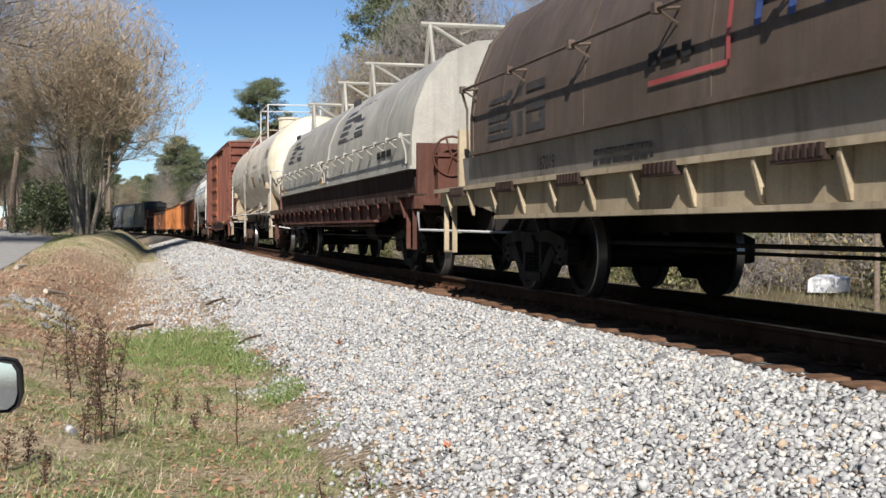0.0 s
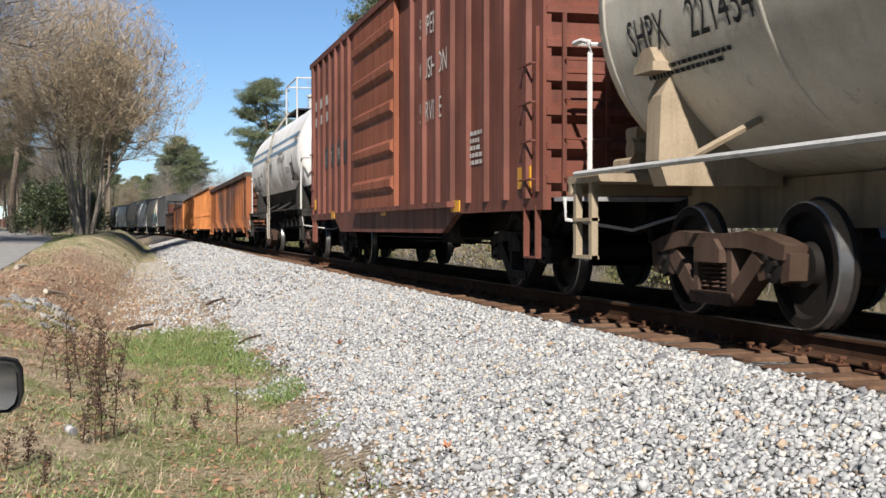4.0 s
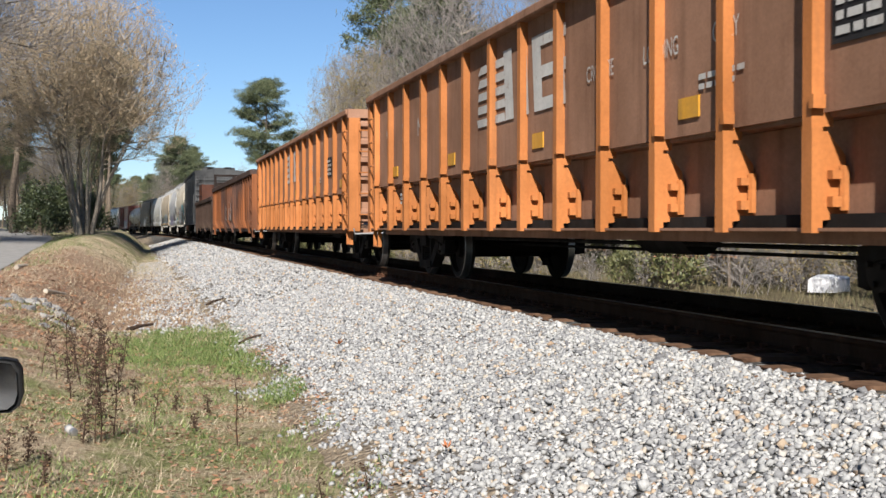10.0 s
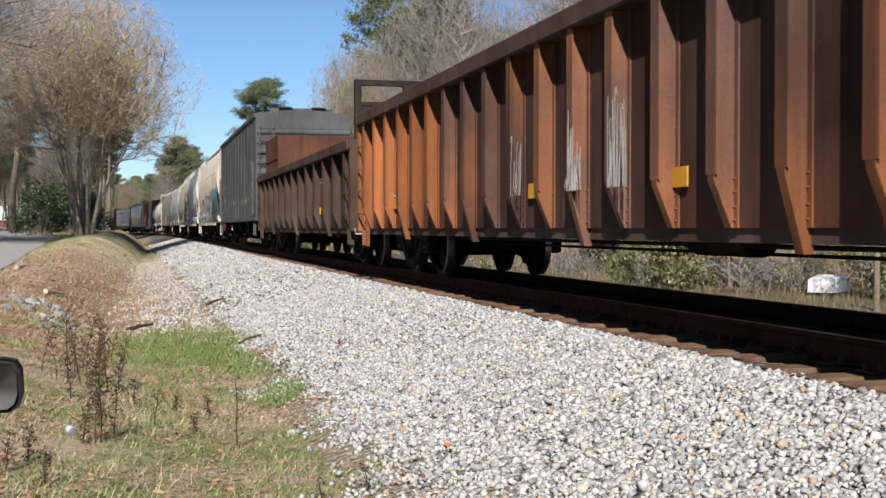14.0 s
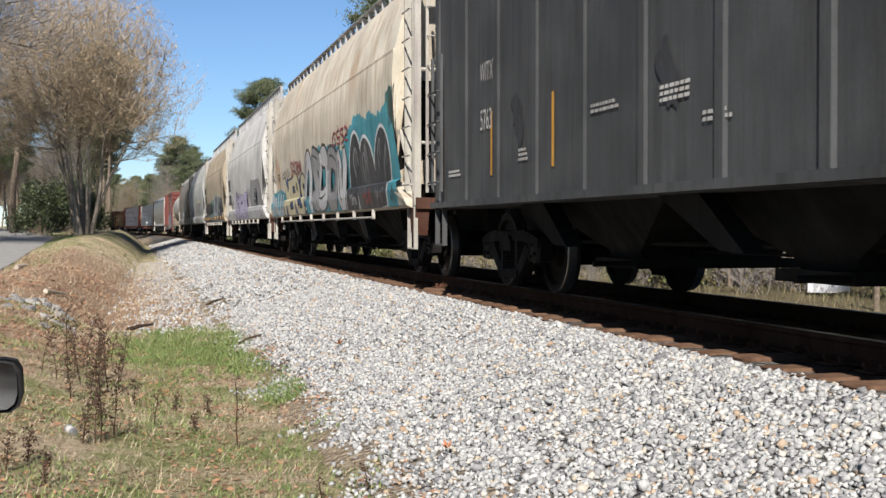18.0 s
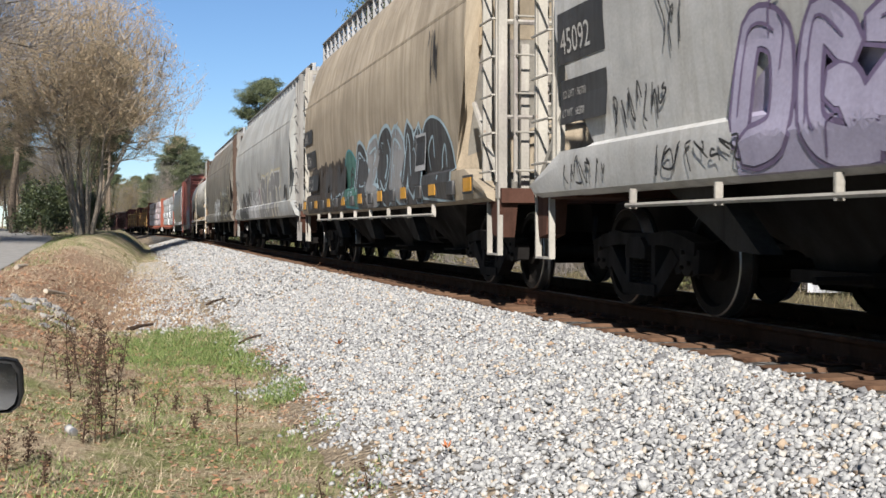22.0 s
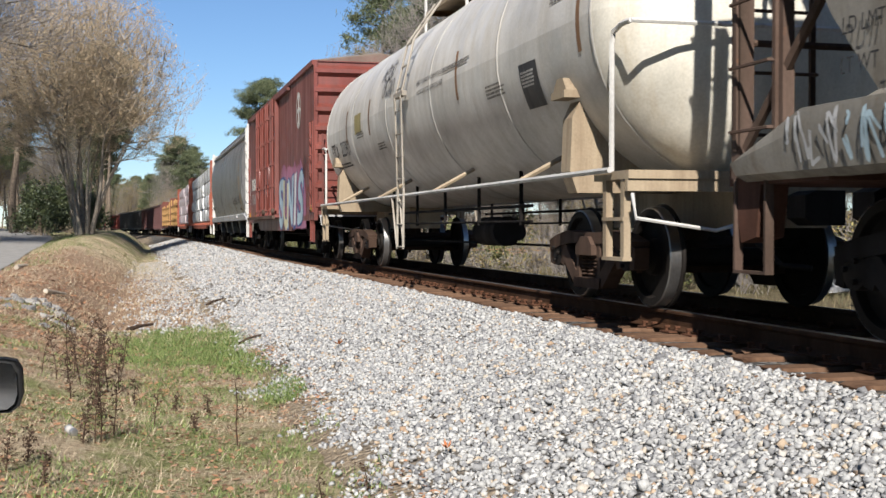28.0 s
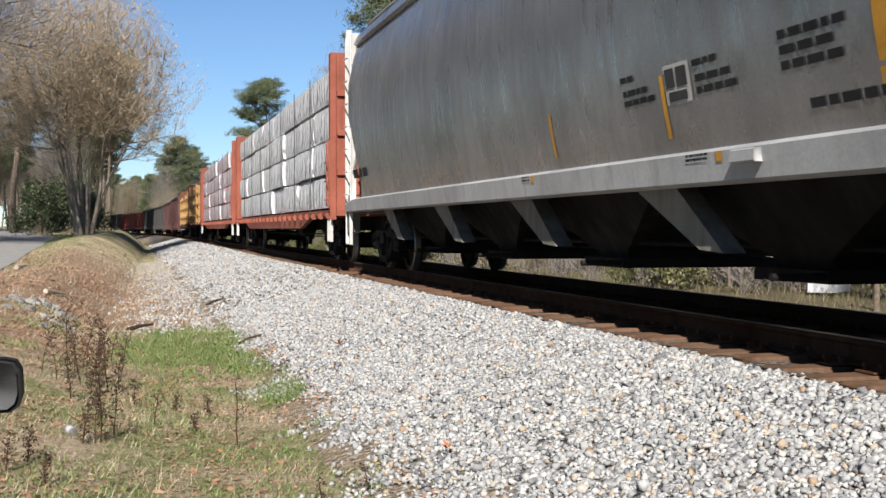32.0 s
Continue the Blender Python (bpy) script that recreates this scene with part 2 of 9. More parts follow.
def soil_material():
    m, nt, ns, ln, bs = nodes_of("leaf-strewn soil with dry grass")
    tc = ns.new("ShaderNodeTexCoord")
    big = noise_tex(nt, 1.1, 5, 0.6)
    mid = noise_tex(nt, 2.2, 6, 0.65)
    fine = noise_tex(nt, 16, 8, 0.85)
    straw = ramp(nt, fine, scaled_stops([(0.34, (0.15, 0.10, 0.065)), (0.5, (0.50, 0.39, 0.26)), (0.66, (0.76, 0.65, 0.46))]))
    leaf = ramp(nt, fine, scaled_stops([(0.34, (0.13, 0.08, 0.05)), (0.5, (0.40, 0.27, 0.18)), (0.66, (0.60, 0.46, 0.33))]))
    green = ramp(nt, fine, scaled_stops([(0.34, (0.08, 0.10, 0.03)), (0.66, (0.33, 0.38, 0.13))]))
    sx = ns.new("ShaderNodeSeparateXYZ")
    ln.new(tc.outputs["Object"], sx.inputs[0])
    # red leaves on the bank beyond the ditch, straw and moss on the flat before it
    my = ns.new("ShaderNodeMapRange")
    my.inputs[1].default_value, my.inputs[2].default_value = 12.0, 17.0
    ln.new(sx.outputs[0], my.inputs[0])
    my2 = ns.new("ShaderNodeMapRange")
    my2.inputs[1].default_value, my2.inputs[2].default_value = 48.0, 36.0
    ln.new(sx.outputs[0], my2.inputs[0])
    mm = ns.new("ShaderNodeMath")
    mm.operation = "MULTIPLY"
    ln.new(my.outputs[0], mm.inputs[0])
    ln.new(my2.outputs[0], mm.inputs[1])
    add = ns.new("ShaderNodeMath")
    add.operation = "MULTIPLY_ADD"
    add.inputs[1].default_value, add.inputs[2].default_value = 0.42, -0.1
    ln.new(mm.outputs[0], add.inputs[0])
    s2 = ns.new("ShaderNodeMath")
    s2.operation = "ADD"
    ln.new(mid, s2.inputs[0])
    ln.new(add.outputs[0], s2.inputs[1])
    col = mix(nt, ramp(nt, s2.outputs[0], [(0.5, (0, 0, 0)), (0.62, (1, 1, 1))]), straw, leaf)
    g = ns.new("ShaderNodeMath")
    g.operation = "SUBTRACT"
    ln.new(big, g.inputs[0])
    ln.new(add.outputs[0], g.inputs[1])
    col = mix(nt, ramp(nt, g.outputs[0], [(0.52, (0, 0, 0)), (0.66, (0.8,) * 3)]), col, green)
    floor_col = ramp(nt, fine, scaled_stops([(0.34, (0.05, 0.04, 0.025)), (0.5, (0.16, 0.13, 0.075)), (0.66, (0.30, 0.24, 0.15))]))
    woods = ns.new("ShaderNodeMapRange")
    woods.inputs[1].default_value, woods.inputs[2].default_value = -4.0, -7.0
    ln.new(sx.outputs[1], woods.inputs[0])
    col = mix(nt, woods.outputs[0], col, floor_col)
    ln.new(col, bs.inputs["Base Color"])
    bs.inputs["Roughness"].default_value = 0.95
    bs.inputs["Specular IOR Level"].default_value = 0.1
    bump(nt, bs, fine, 0.8, 0.04)
    return m


BALLAST, STONE, SOIL = ballast_material(), stone_material(), soil_material()
BEND, RADIUS = 112.0, 900.0


def track(s):
    """Where the track's centre line is, s metres along it, and its heading in radians."""
    if s <= BEND:
        return s, 0.0, 0.0
    a = (s - BEND) / RADIUS
    return BEND + RADIUS * math.sin(a), RADIUS * (1 - math.cos(a)), a


def track_y(x):
    return 0.0 if x < BEND else min((x - BEND) ** 2 / (2 * RADIUS), 300.0)


def mid(a, b, t):
    t = min(1.0, max(0.0, t))
    return a + (b - a) * t * t * (3 - 2 * t)


def chain(x, knots):
    """Smooth steps through (x, value) knots."""
    if x <= knots[0][0]:
        return knots[0][1]
    for (xa, va), (xb, vb) in zip(knots, knots[1:]):
        if x <= xb:
            return mid(va, vb, (x - xa) / (xb - xa))
    return knots[-1][1]


ROAD_Z = [(10, -0.6), (22, -0.42), (32, -0.3), (52, -0.12), (70, 0.0), (100, 0.3), (140, 0.72), (200, 1.1), (400, 2.2)]
DITCH_Y = [(8, 5.2), (14, 5.7), (22, 5.95), (33, 5.6), (48, 5.3), (75, 4.8), (100, 4.5), (160, 4.4)]
DITCH_Z = [(8, -0.86), (14, -0.9), (24, -1.0), (48, -0.98), (75, -0.92), (110, -0.9), (160, -0.9)]
BANK_W = [(8, 2.2), (20, 1.6), (40, 2.0), (60, 2.4), (100, 2.2), (160, 2.0)]
BANK_Z = [(8, -0.62), (14, -0.55), (22, -0.38), (30, -0.2), (45, 0.05), (60, 0.28), (80, 0.45), (120, 0.5), (160, 0.45), (220, 0.5)]


def road_edge(x):
    if x < 27:
        return 8.35 + 0.0026 * (27 - x) ** 2
    return 8.35 + 0.036 * (x - 27) + (0.0 if x < 70 else 0.0015 * (min(x, 200) - 70) ** 2 + 0.4 * max(0.0, x - 200))


def ground_z(x, y):
    lat = y - track_y(x)
    bumps = 0.05 * noise.noise((x * 0.5, y * 0.5, 0)) + 0.03 * noise.noise((x * 1.7, y * 1.7, 3))
    if lat > 0:
        ditch, dy = chain(x, DITCH_Z), chain(x, DITCH_Y)
        if lat < 4.2:
            return chain(lat, [(0, -0.45), (1.4, -0.45), (4.2, -0.9)]) + 0.3 * bumps
        edge, rz = road_edge(x) + 0.04, chain(x, ROAD_Z)
        if y < edge:
            if lat < dy:
                return -0.9 + (ditch + 0.9) * (lat - 4.2) / (dy - 4.2) + bumps * 0.8
            crest, top = dy + chain(x, BANK_W), chain(x, BANK_Z)
            rut = 0.1 * noise.noise((x * 0.16, y * 1.1, 12))
            if lat < crest:
                rise = 1 - (lat - dy) / (crest - dy)
                return top + (ditch - top) * rise ** 1.7 + bumps * 1.3 + rut * (1 - rise)
            return mid(top, rz + 0.025, (lat - crest) / max(0.5, edge - track_y(x) - crest)) + bumps * 1.3 * min(1.0, (edge - y) / 0.5) + rut * min(1.0, (edge - y) / 0.8)
        wide = y - edge - 6.4
        if wide < 0:
            return rz - 0.05
        return rz - 0.05 + min(0.9, 0.16 * wide) + min(6.0, 0.02 * wide) + bumps * min(1, wide)
    far = chain(-lat, [(0, -0.45), (1.6, -0.45), (4.6, -1.55), (30, -1.75), (80, -0.9), (400, 9.0)])
    return far + bumps * min(1.0, max(0.0, (-lat - 3)))


def steps(*spans):
    out = []
    for a, b, n in spans:
        out += [a + (b - a) * i / n for i in range(n)]
    return out + [spans[-1][1]]


gx = steps((-1500, -200, 8), (-200, -20, 12), (-20, 4, 16), (4, 30, 100), (30, 130, 100), (130, 300, 70), (300, 700, 20), (700, 2500, 8))
gy = steps((-2000, -300, 8), (-300, -60, 16), (-60, -12, 32), (-12, -4, 16), (-4, 4, 10), (4, 9.5, 36), (9.5, 25, 36), (25, 80, 22), (80, 400, 16), (400, 2000, 8))
ground = Shape()
ny = len(gy)
ground.add([(x, y, ground_z(x, y)) for x in gx for y in gy],
           [(i * ny + j, i * ny + ny + j, i * ny + ny + j + 1, i * ny + j + 1) for i in range(len(gx) - 1) for j in range(ny - 1)])
ob = tagged(new("ground", mesh_of("ground", ground, SOIL, 180)), "leaf-strewn soil and dry winter grass beside the railway", "ground", kind="structure")

# the road beside the track
rd = Shape()
rx = steps((-60, 10, 20), (10, 120, 60), (120, 420, 50))
rd.add([(x, road_edge(x) + w, chain(x, ROAD_Z) + 0.03 + 0.06 * math.sin(math.pi * w / 6.0)) for x in rx for w in (0, 1.5, 3, 4.5, 6.0)],
       [(i * 5 + j, i * 5 + 5 + j, i * 5 + 6 + j, i * 5 + 1 + j) for i in range(len(rx) - 1) for j in range(4)])
tagged(new("road", mesh_of("road", rd, ASPHALT, 180)), "narrow worn grey asphalt country road", "road", kind="structure")

# ballast bed
BED = [(4.25, -0.93), (3.9, -0.83), (3.5, -0.73), (3.0, -0.59), (2.5, -0.45), (2.05, -0.33), (1.75, -0.25), (1.5, -0.216), (1.2, -0.21), (0.9, -0.215), (0.6, -0.26), (0, -0.26),
       (-0.6, -0.23), (-1.2, -0.215), (-1.6, -0.23), (-2.0, -0.33), (-2.8, -0.75), (-3.6, -1.15), (-4.6, -1.65)]


def bed_z(lat):
    for (a, za), (b, zb) in zip(BED, BED[1:]):
        if b <= lat <= a:
            return za + (zb - za) * (lat - a) / (b - a)
    return BED[0][1]


bed = Shape()
rings = []
for s in steps((-80, 4, 40), (4, 40, 120), (40, 140, 120), (140, 420, 90)):
    x, y, a = track(s)
    ring = []
    for k, (lat, z) in enumerate(BED):
        wob = 0.22 * noise.noise((s * 0.35, lat, 5)) + 0.1 * noise.noise((s * 1.3, lat, 9)) if k < 2 else 0.0
        dz = 0.025 * noise.noise((s * 1.1, lat * 1.1, 2)) if 2 < k < 16 else 0
        lat += wob
        if k == 0:
            z = min(z, ground_z(x, y + lat) - 0.08)
        ring.append((x - math.sin(a) * lat, y + math.cos(a) * lat, z + dz))
    rings.append(ring)
bed.loft(rings, caps=False, closed=False)
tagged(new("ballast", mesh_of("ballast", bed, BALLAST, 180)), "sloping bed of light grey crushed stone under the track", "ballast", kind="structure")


# ---- rails and ties ----
RAIL_SIDE = painted("rusty rail steel", (0.075, 0.034, 0.016), (0.03, 0.018, 0.012), (0.14, 0.062, 0.027), 0.35, 0.4, 0.85)
RAIL_TOP = plain("polished rail head", (0.35, 0.33, 0.31), 0.3, 0.9, 0.15, 30, 0.05)
TIE_WOOD = painted("weathered creosoted wood", (0.20, 0.115, 0.07), (0.05, 0.025, 0.018), (0.17, 0.09, 0.055), 0.5, 0.3, 0.9, bumpy=0.5)
SPIKE = plain("rusty spike steel", (0.13, 0.06, 0.035), 0.85)
RAIL = [(-0.07, -0.172), (0.07, -0.172), (0.07, -0.162), (0.02, -0.145), (0.009, -0.13), (0.009, -0.05), (0.03, -0.04), (0.036, -0.03), (0.036, -0.012), (0.03, -0.004),
        (-0.03, -0.004), (-0.036, -0.012), (-0.036, -0.03), (-0.03, -0.04), (-0.009, -0.05), (-0.009, -0.13), (-0.02, -0.145), (-0.07, -0.162)]
railway = thing("railway_track", "single railway track with rusty rails on dark wooden ties", "railway track", kind="structure")
for side in (0.7525, -0.7525):
    body, head = Shape(), Shape()
    rb, rh = [], []
    for s in steps((-80, 112, 24), (112, 400, 60)):
        x, y, a = track(s)
        rb.append([(x - math.sin(a) * (side + p), y + math.cos(a) * (side + p), z) for p, z in RAIL])
        rh.append([(x - math.sin(a) * (side + p), y + math.cos(a) * (side + p), z) for p, z in ((-0.03, -0.004), (0.03, -0.004), (0.026, 0.0), (-0.026, 0.0))])
    body.loft(rb)
    head.loft(rh)
    ro = part("rail", body, RAIL_SIDE, railway, "rust-brown steel rail", 30)
    part("rail_head", head, RAIL_TOP, ro, "polished running surface")
rng = random.Random(4)
tie_shapes = []
for k in range(5):
    sh = Shape()
    sh.cbox(-0.11, 0.11, -1.36, 1.36, -0.36, -0.178, 0.012)
    for i, (x, y, z) in enumerate(sh.v):
        sh.v[i] = (x + rng.uniform(-0.012, 0.012), y + rng.uniform(-0.03, 0.03), z + rng.uniform(-0.012, 0.006))
    me = mesh_of("tie", sh, TIE_WOOD, 30)
    fix_normals(me)
    tie_shapes.append(me)
plate = mesh_of("tie_plate", Shape().box(-0.1, 0.1, -0.17, 0.17, -0.178, -0.166).box(-0.1, 0.1, 0.075, 0.09, -0.166, -0.155).box(-0.1, 0.1, -0.09, -0.075, -0.166, -0.155), SPIKE, 0)
spike_sh = Shape()
for sx, sy in ((-0.06, 0.085), (0.05, -0.085), (0.055, 0.125)):
    spike_sh.box(sx - 0.012, sx + 0.012, sy - 0.012, sy + 0.012, -0.17, -0.128)
    spike_sh.box(sx - 0.018, sx + 0.018, sy - 0.03, sy + 0.016, -0.14, -0.122)
spike_me = mesh_of("spike", spike_sh, SPIKE, 0)
joined_ties = Shape()
s, k = -20.0, 0
while s < 170:
    x, y, a = track(s)
    m = pose(x, y, rng.uniform(-0.012, 0.008), 0, 0, math.degrees(a) + rng.uniform(-1.6, 1.6)) @ Matrix.Translation((0, rng.uniform(-0.07, 0.07), 0))
    if 3.5 < s < 75:
        t = new("tie", rng.choice(tie_shapes))
        t.parent, t.matrix_basis = railway, m
        if s < 30:
            for yy in (0.7525, -0.7525):
                p = new("tie_plate", plate)
                p.parent, p.matrix_basis = t, Matrix.Translation((0, yy, 0))
                q = new("spike", spike_me)
                q.parent, q.matrix_basis = t, Matrix.Translation((0, yy, 0))
    else:
        sh = Shape().box(-0.11, 0.11, -1.36, 1.36, -0.36, -0.178)
        joined_ties.add([m @ Vector(p) for p in sh.v], sh.f)
    s += 0.503 + rng.uniform(-0.03, 0.03)
tagged(part("far_ties", joined_ties, TIE_WOOD, railway), kind="stuff")
# ---- railway cars: parts that many share ----
# A car's own space: x towards its trailing end, z = 0 at the rail's top, its leading end at -length / 2.
SPEED = 9.9
CARS, WHEELSETS = [], []


def font_mesh(text, size, fat=0.0):
    cu = bpy.data.curves.new("lettering", "FONT")
    cu.body, cu.size, cu.offset, cu.resolution_u = text, size, fat, 4
    ob = bpy.data.objects.new("lettering", cu)
    scene.collection.objects.link(ob)
    dg = bpy.context.evaluated_depsgraph_get()
    me = bpy.data.meshes.new_from_object(ob.evaluated_get(dg))
    bpy.data.objects.remove(ob)
    v = [tuple(p.co) for p in me.vertices]
    f = [tuple(p.vertices) for p in me.polygons]
    bpy.data.meshes.remove(me)
    return v, f


def on_side(points, faces, prof, lift, creases=(), low=1.05):
    """A flat drawing of (x, z) points laid on a car's curved side: cut level by level so that it follows each crease."""
    bm = bmesh.new()
    vs = [bm.verts.new((x, 0.0, z)) for x, z in points]
    for face in faces:
        if len(set(face)) > 2:
            try:
                bm.faces.new([vs[i] for i in face])
            except ValueError:
                pass
    zs = [z for x, z in points]
    levels = sorted({round(c, 3) for c in creases} | {round(low + 0.16 * k, 3) for k in range(1, 22)})
    bmesh.ops.bisect_plane(bm, geom=bm.verts[:] + bm.edges[:] + bm.faces[:], plane_co=(0, 0, low), plane_no=(0, 0, 1), clear_inner=True)
    for level in levels:
        if min(zs) < level < max(zs) and level > low:
            bmesh.ops.bisect_plane(bm, geom=bm.verts[:] + bm.edges[:] + bm.faces[:], plane_co=(0, 0, level), plane_no=(0, 0, 1))
    bm.verts.index_update()
    sh = Shape().add([(v.co.x, prof(v.co.z) + lift, v.co.z) for v in bm.verts], [tuple(v.index for v in face.verts) for face in bm.faces])
    bm.free()
    return sh


def flat(y):
    return lambda z: y


def lettering(car, text, x, z, size, prof, material, name="lettering", squeeze=0.85, lift=0.008):
    """Writes text on the side of a car; x is where it begins, z its foot."""
    v, f = font_mesh(text, size)
    sh = Shape().add([(x - p[0] * squeeze, prof(z + p[1]) + lift, z + p[1]) for p in v], f)
    return part(name, sh, material, car, "", 0)


def bars(car, x, z, rows, width, height, prof, material, seed=0, name="small_writing", lift=0.008):
    """Lines of small writing that cannot be read."""
    r = random.Random(seed)
    sh = Shape()
    for k in range(rows):
        u = 0.0
        zz = z - k * height * 1.7
        while u < width * r.uniform(0.75, 1.0):
            w = height * r.uniform(1.2, 3.2)
            sh.add([(x - u, prof(zz) + lift, zz), (x - u - w, prof(zz) + lift, zz), (x - u - w, prof(zz + height) + lift, zz + height), (x - u, prof(zz + height) + lift, zz + height)], [(0, 1, 2, 3)])
            u += w + height * 0.7
    return tagged(part(name, sh, material, car, "", 0), kind="stuff")


def patch(car, name, x0, x1, z0, z1, prof, material, label="", lift=0.006):
    sh = Shape()
    n = 5
    zs = [z0 + (z1 - z0) * i / n for i in range(n + 1)]
    sh.add([(x, prof(z) + lift, z) for z in zs for x in (x0, x1)], [(2 * i, 2 * i + 2, 2 * i + 3, 2 * i + 1) for i in range(n)])
    return part(name, sh, material, car, label, 0)


def blob(sh, x, z, w, h, prof, lift, r, wob=0.25, lean=0.0, n=32, rings=9, low=1.06):
    ph = [r.uniform(0, 6.28) for _ in range(4)]
    am = [r.uniform(0.3, 1.0) * wob for _ in range(4)]
    out = []
    for k in range(rings + 1):
        q = k / rings
        for i in range(n):
            a = 2 * math.pi * i / n
            rad = 1 + sum(am[j] * math.sin((j + 2) * a + ph[j]) for j in range(4)) * 0.6
            ca, sa = math.cos(a), math.sin(a)
            ca, sa = abs(ca) ** 0.75 * (1 if ca > 0 else -1), abs(sa) ** 0.75 * (1 if sa > 0 else -1)
            zz = max(low, z + q * rad * h * sa)
            out.append((x + q * rad * w * ca + lean * (zz - z), prof(zz) + lift, zz))
    sh.add(out, [(k * n + i, k * n + (i + 1) % n, k * n + n + (i + 1) % n, k * n + n + i) for k in range(rings) for i in range(n)])


GLYPHS = (((0.0, 0.0), (0.15, 0.95), (0.8, 1.0), (1.0, 0.0)), ((0.95, 0.85), (0.25, 1.0), (0.0, 0.5), (0.2, 0.0), (0.9, 0.1), (0.9, 0.5), (0.55, 0.5)), ((0.0, 0.95), (0.95, 1.0), (0.1, 0.1), (1.0, 0.0)),
          ((0.15, 0.0), (0.2, 1.0), (0.85, 0.85), (0.3, 0.5), (0.95, 0.0)), ((0.0, 1.0), (0.2, 0.0), (0.5, 0.75), (0.75, 0.0), (1.0, 1.0)), ((0.1, 0.1), (0.1, 0.9), (0.9, 0.95), (0.9, 0.1), (0.3, 0.0)),
          ((0.9, 1.0), (0.1, 0.85), (0.2, 0.55), (0.9, 0.45), (0.85, 0.05), (0.05, 0.0)), ((0.1, 1.0), (0.15, 0.1), (0.5, 0.0), (0.9, 0.15), (0.85, 1.0)))


def smooth_line(pts, per=6):
    out = []
    n = len(pts)
    for i in range(n - 1):
        p0, p1, p2, p3 = (Vector(pts[max(0, min(n - 1, i + d))]) for d in (-1, 0, 1, 2))
        for k in range(per):
            t = k / per
            out.append(0.5 * (2 * p1 + (p2 - p0) * t + (2 * p0 - 5 * p1 + 4 * p2 - p3) * t * t + (3 * p1 - p0 - 3 * p2 + p3) * t ** 3))
    return out + [Vector(pts[-1])]


def spray_line(sh, line, width, prof, lift, low=1.06, across=5):
    """A flat sprayed band along a line of (x, z) on the side of a car."""
    out, n = [], len(line)
    for i, p in enumerate(line):
        d = (line[min(n - 1, i + 1)] - line[max(0, i - 1)]).normalized()
        if i in (0, n - 1):
            p = p + d * (width * 0.4 if i else -width * 0.4)
        side = Vector((-d.y, d.x))
        w = width * (0.6 if i in (0, n - 1) else 1.0)
        for k in range(across + 1):
            q = p + side * w * (k / across - 0.5)
            z = max(low, q.y)
            out.append((q.x, prof(z) + lift + 0.00007 * i, z))
    m = across + 1
    sh.add(out, [(i * m + k, i * m + k + 1, i * m + m + k + 1, i * m + m + k) for i in range(n - 1) for k in range(across)])


def graffiti(car, x0, x1, z0, z1, prof, fills, outline, cloud=None, letters=5, seed=1, name="graffiti", label="spray-painted graffiti shapes", bold=0.3):
    """Letters in spray paint that spell nothing: a cloud behind, outlined bands and thin strokes on them."""
    r = random.Random(seed)
    step = (x1 - x0) / letters
    w, h = abs(step), z1 - z0
    owner = None

    def add(nm, sh, mat):
        return part(name if owner is None else nm, sh, mat, owner or car, label if owner is None else "", 0)

    if cloud:
        sh = Shape()
        for k in range(letters * 2):
            blob(sh, x0 + (k * 0.5 + 0.5) * step, (z0 + z1) / 2 + r.uniform(-0.12, 0.06) * h, w * 0.62, h * r.uniform(0.5, 0.62), prof, 0.0045 + 0.0004 * (k % 4), r, 0.2)
        owner = add("cloud", sh, cloud)
    for k in range(letters):
        fx, fz = r.random() < 0.5, r.random() < 0.5
        g = [((1 - a if fx else a) + r.uniform(-0.16, 0.16), (1 - b if fz else b) + r.uniform(-0.12, 0.12)) for a, b in r.choice(GLYPHS)]
        lean, xs = r.uniform(-0.15, 0.15) * h, x0 + (k + 0.5) * step
        za, hh = z0 + 0.12 * h + r.uniform(-0.04, 0.06) * h, h * r.uniform(0.66, 0.82)
        line = smooth_line([(xs + (0.5 - gx) * w * 0.8 + lean * (gz - 0.5), za + gz * hh) for gx, gz in g])
        thick = bold * min(w, h)
        a, b, c = Shape(), Shape(), Shape()
        spray_line(a, line, thick * 1.32, prof, 0.008 + 0.0016 * (k % 2))
        spray_line(b, line, thick, prof, 0.0112 + 0.0016 * (k % 2))
        cut = len(line) // 2
        spray_line(c, [p + Vector((0.1, 0.12)) * thick for p in line[1:cut]], thick * 0.1, prof, 0.0165, across=1)
        for _ in range(2):
            p = Vector((xs + r.uniform(-0.4, 0.4) * w, z0 + r.uniform(0.1, 0.9) * h))
            q = p + Vector((r.uniform(-0.25, 0.25) * w, r.uniform(-0.4, 0.4) * h))
            spray_line(c, smooth_line([p, (p + q) / 2 + Vector((r.uniform(-0.1, 0.1) * w, 0.08 * h)), q], 4), 0.022, prof, 0.0175, across=1)
        o = add("outline", a, outline)
        owner = owner or o
        add("letter", b, fills[k % len(fills)])
        add("stroke", c, outline)
    return owner


def dome(fat):
    """A round-topped bubble letter's outline in a unit square, grown by fat."""
    pts = [(-fat, -fat), (1 + fat, -fat)] + [(0.5 + (0.5 + fat) * math.cos(a), 0.55 + (0.45 + fat) * math.sin(a)) for a in (math.pi * k / 14 for k in range(15))]
    return pts, [tuple(range(len(pts)))]


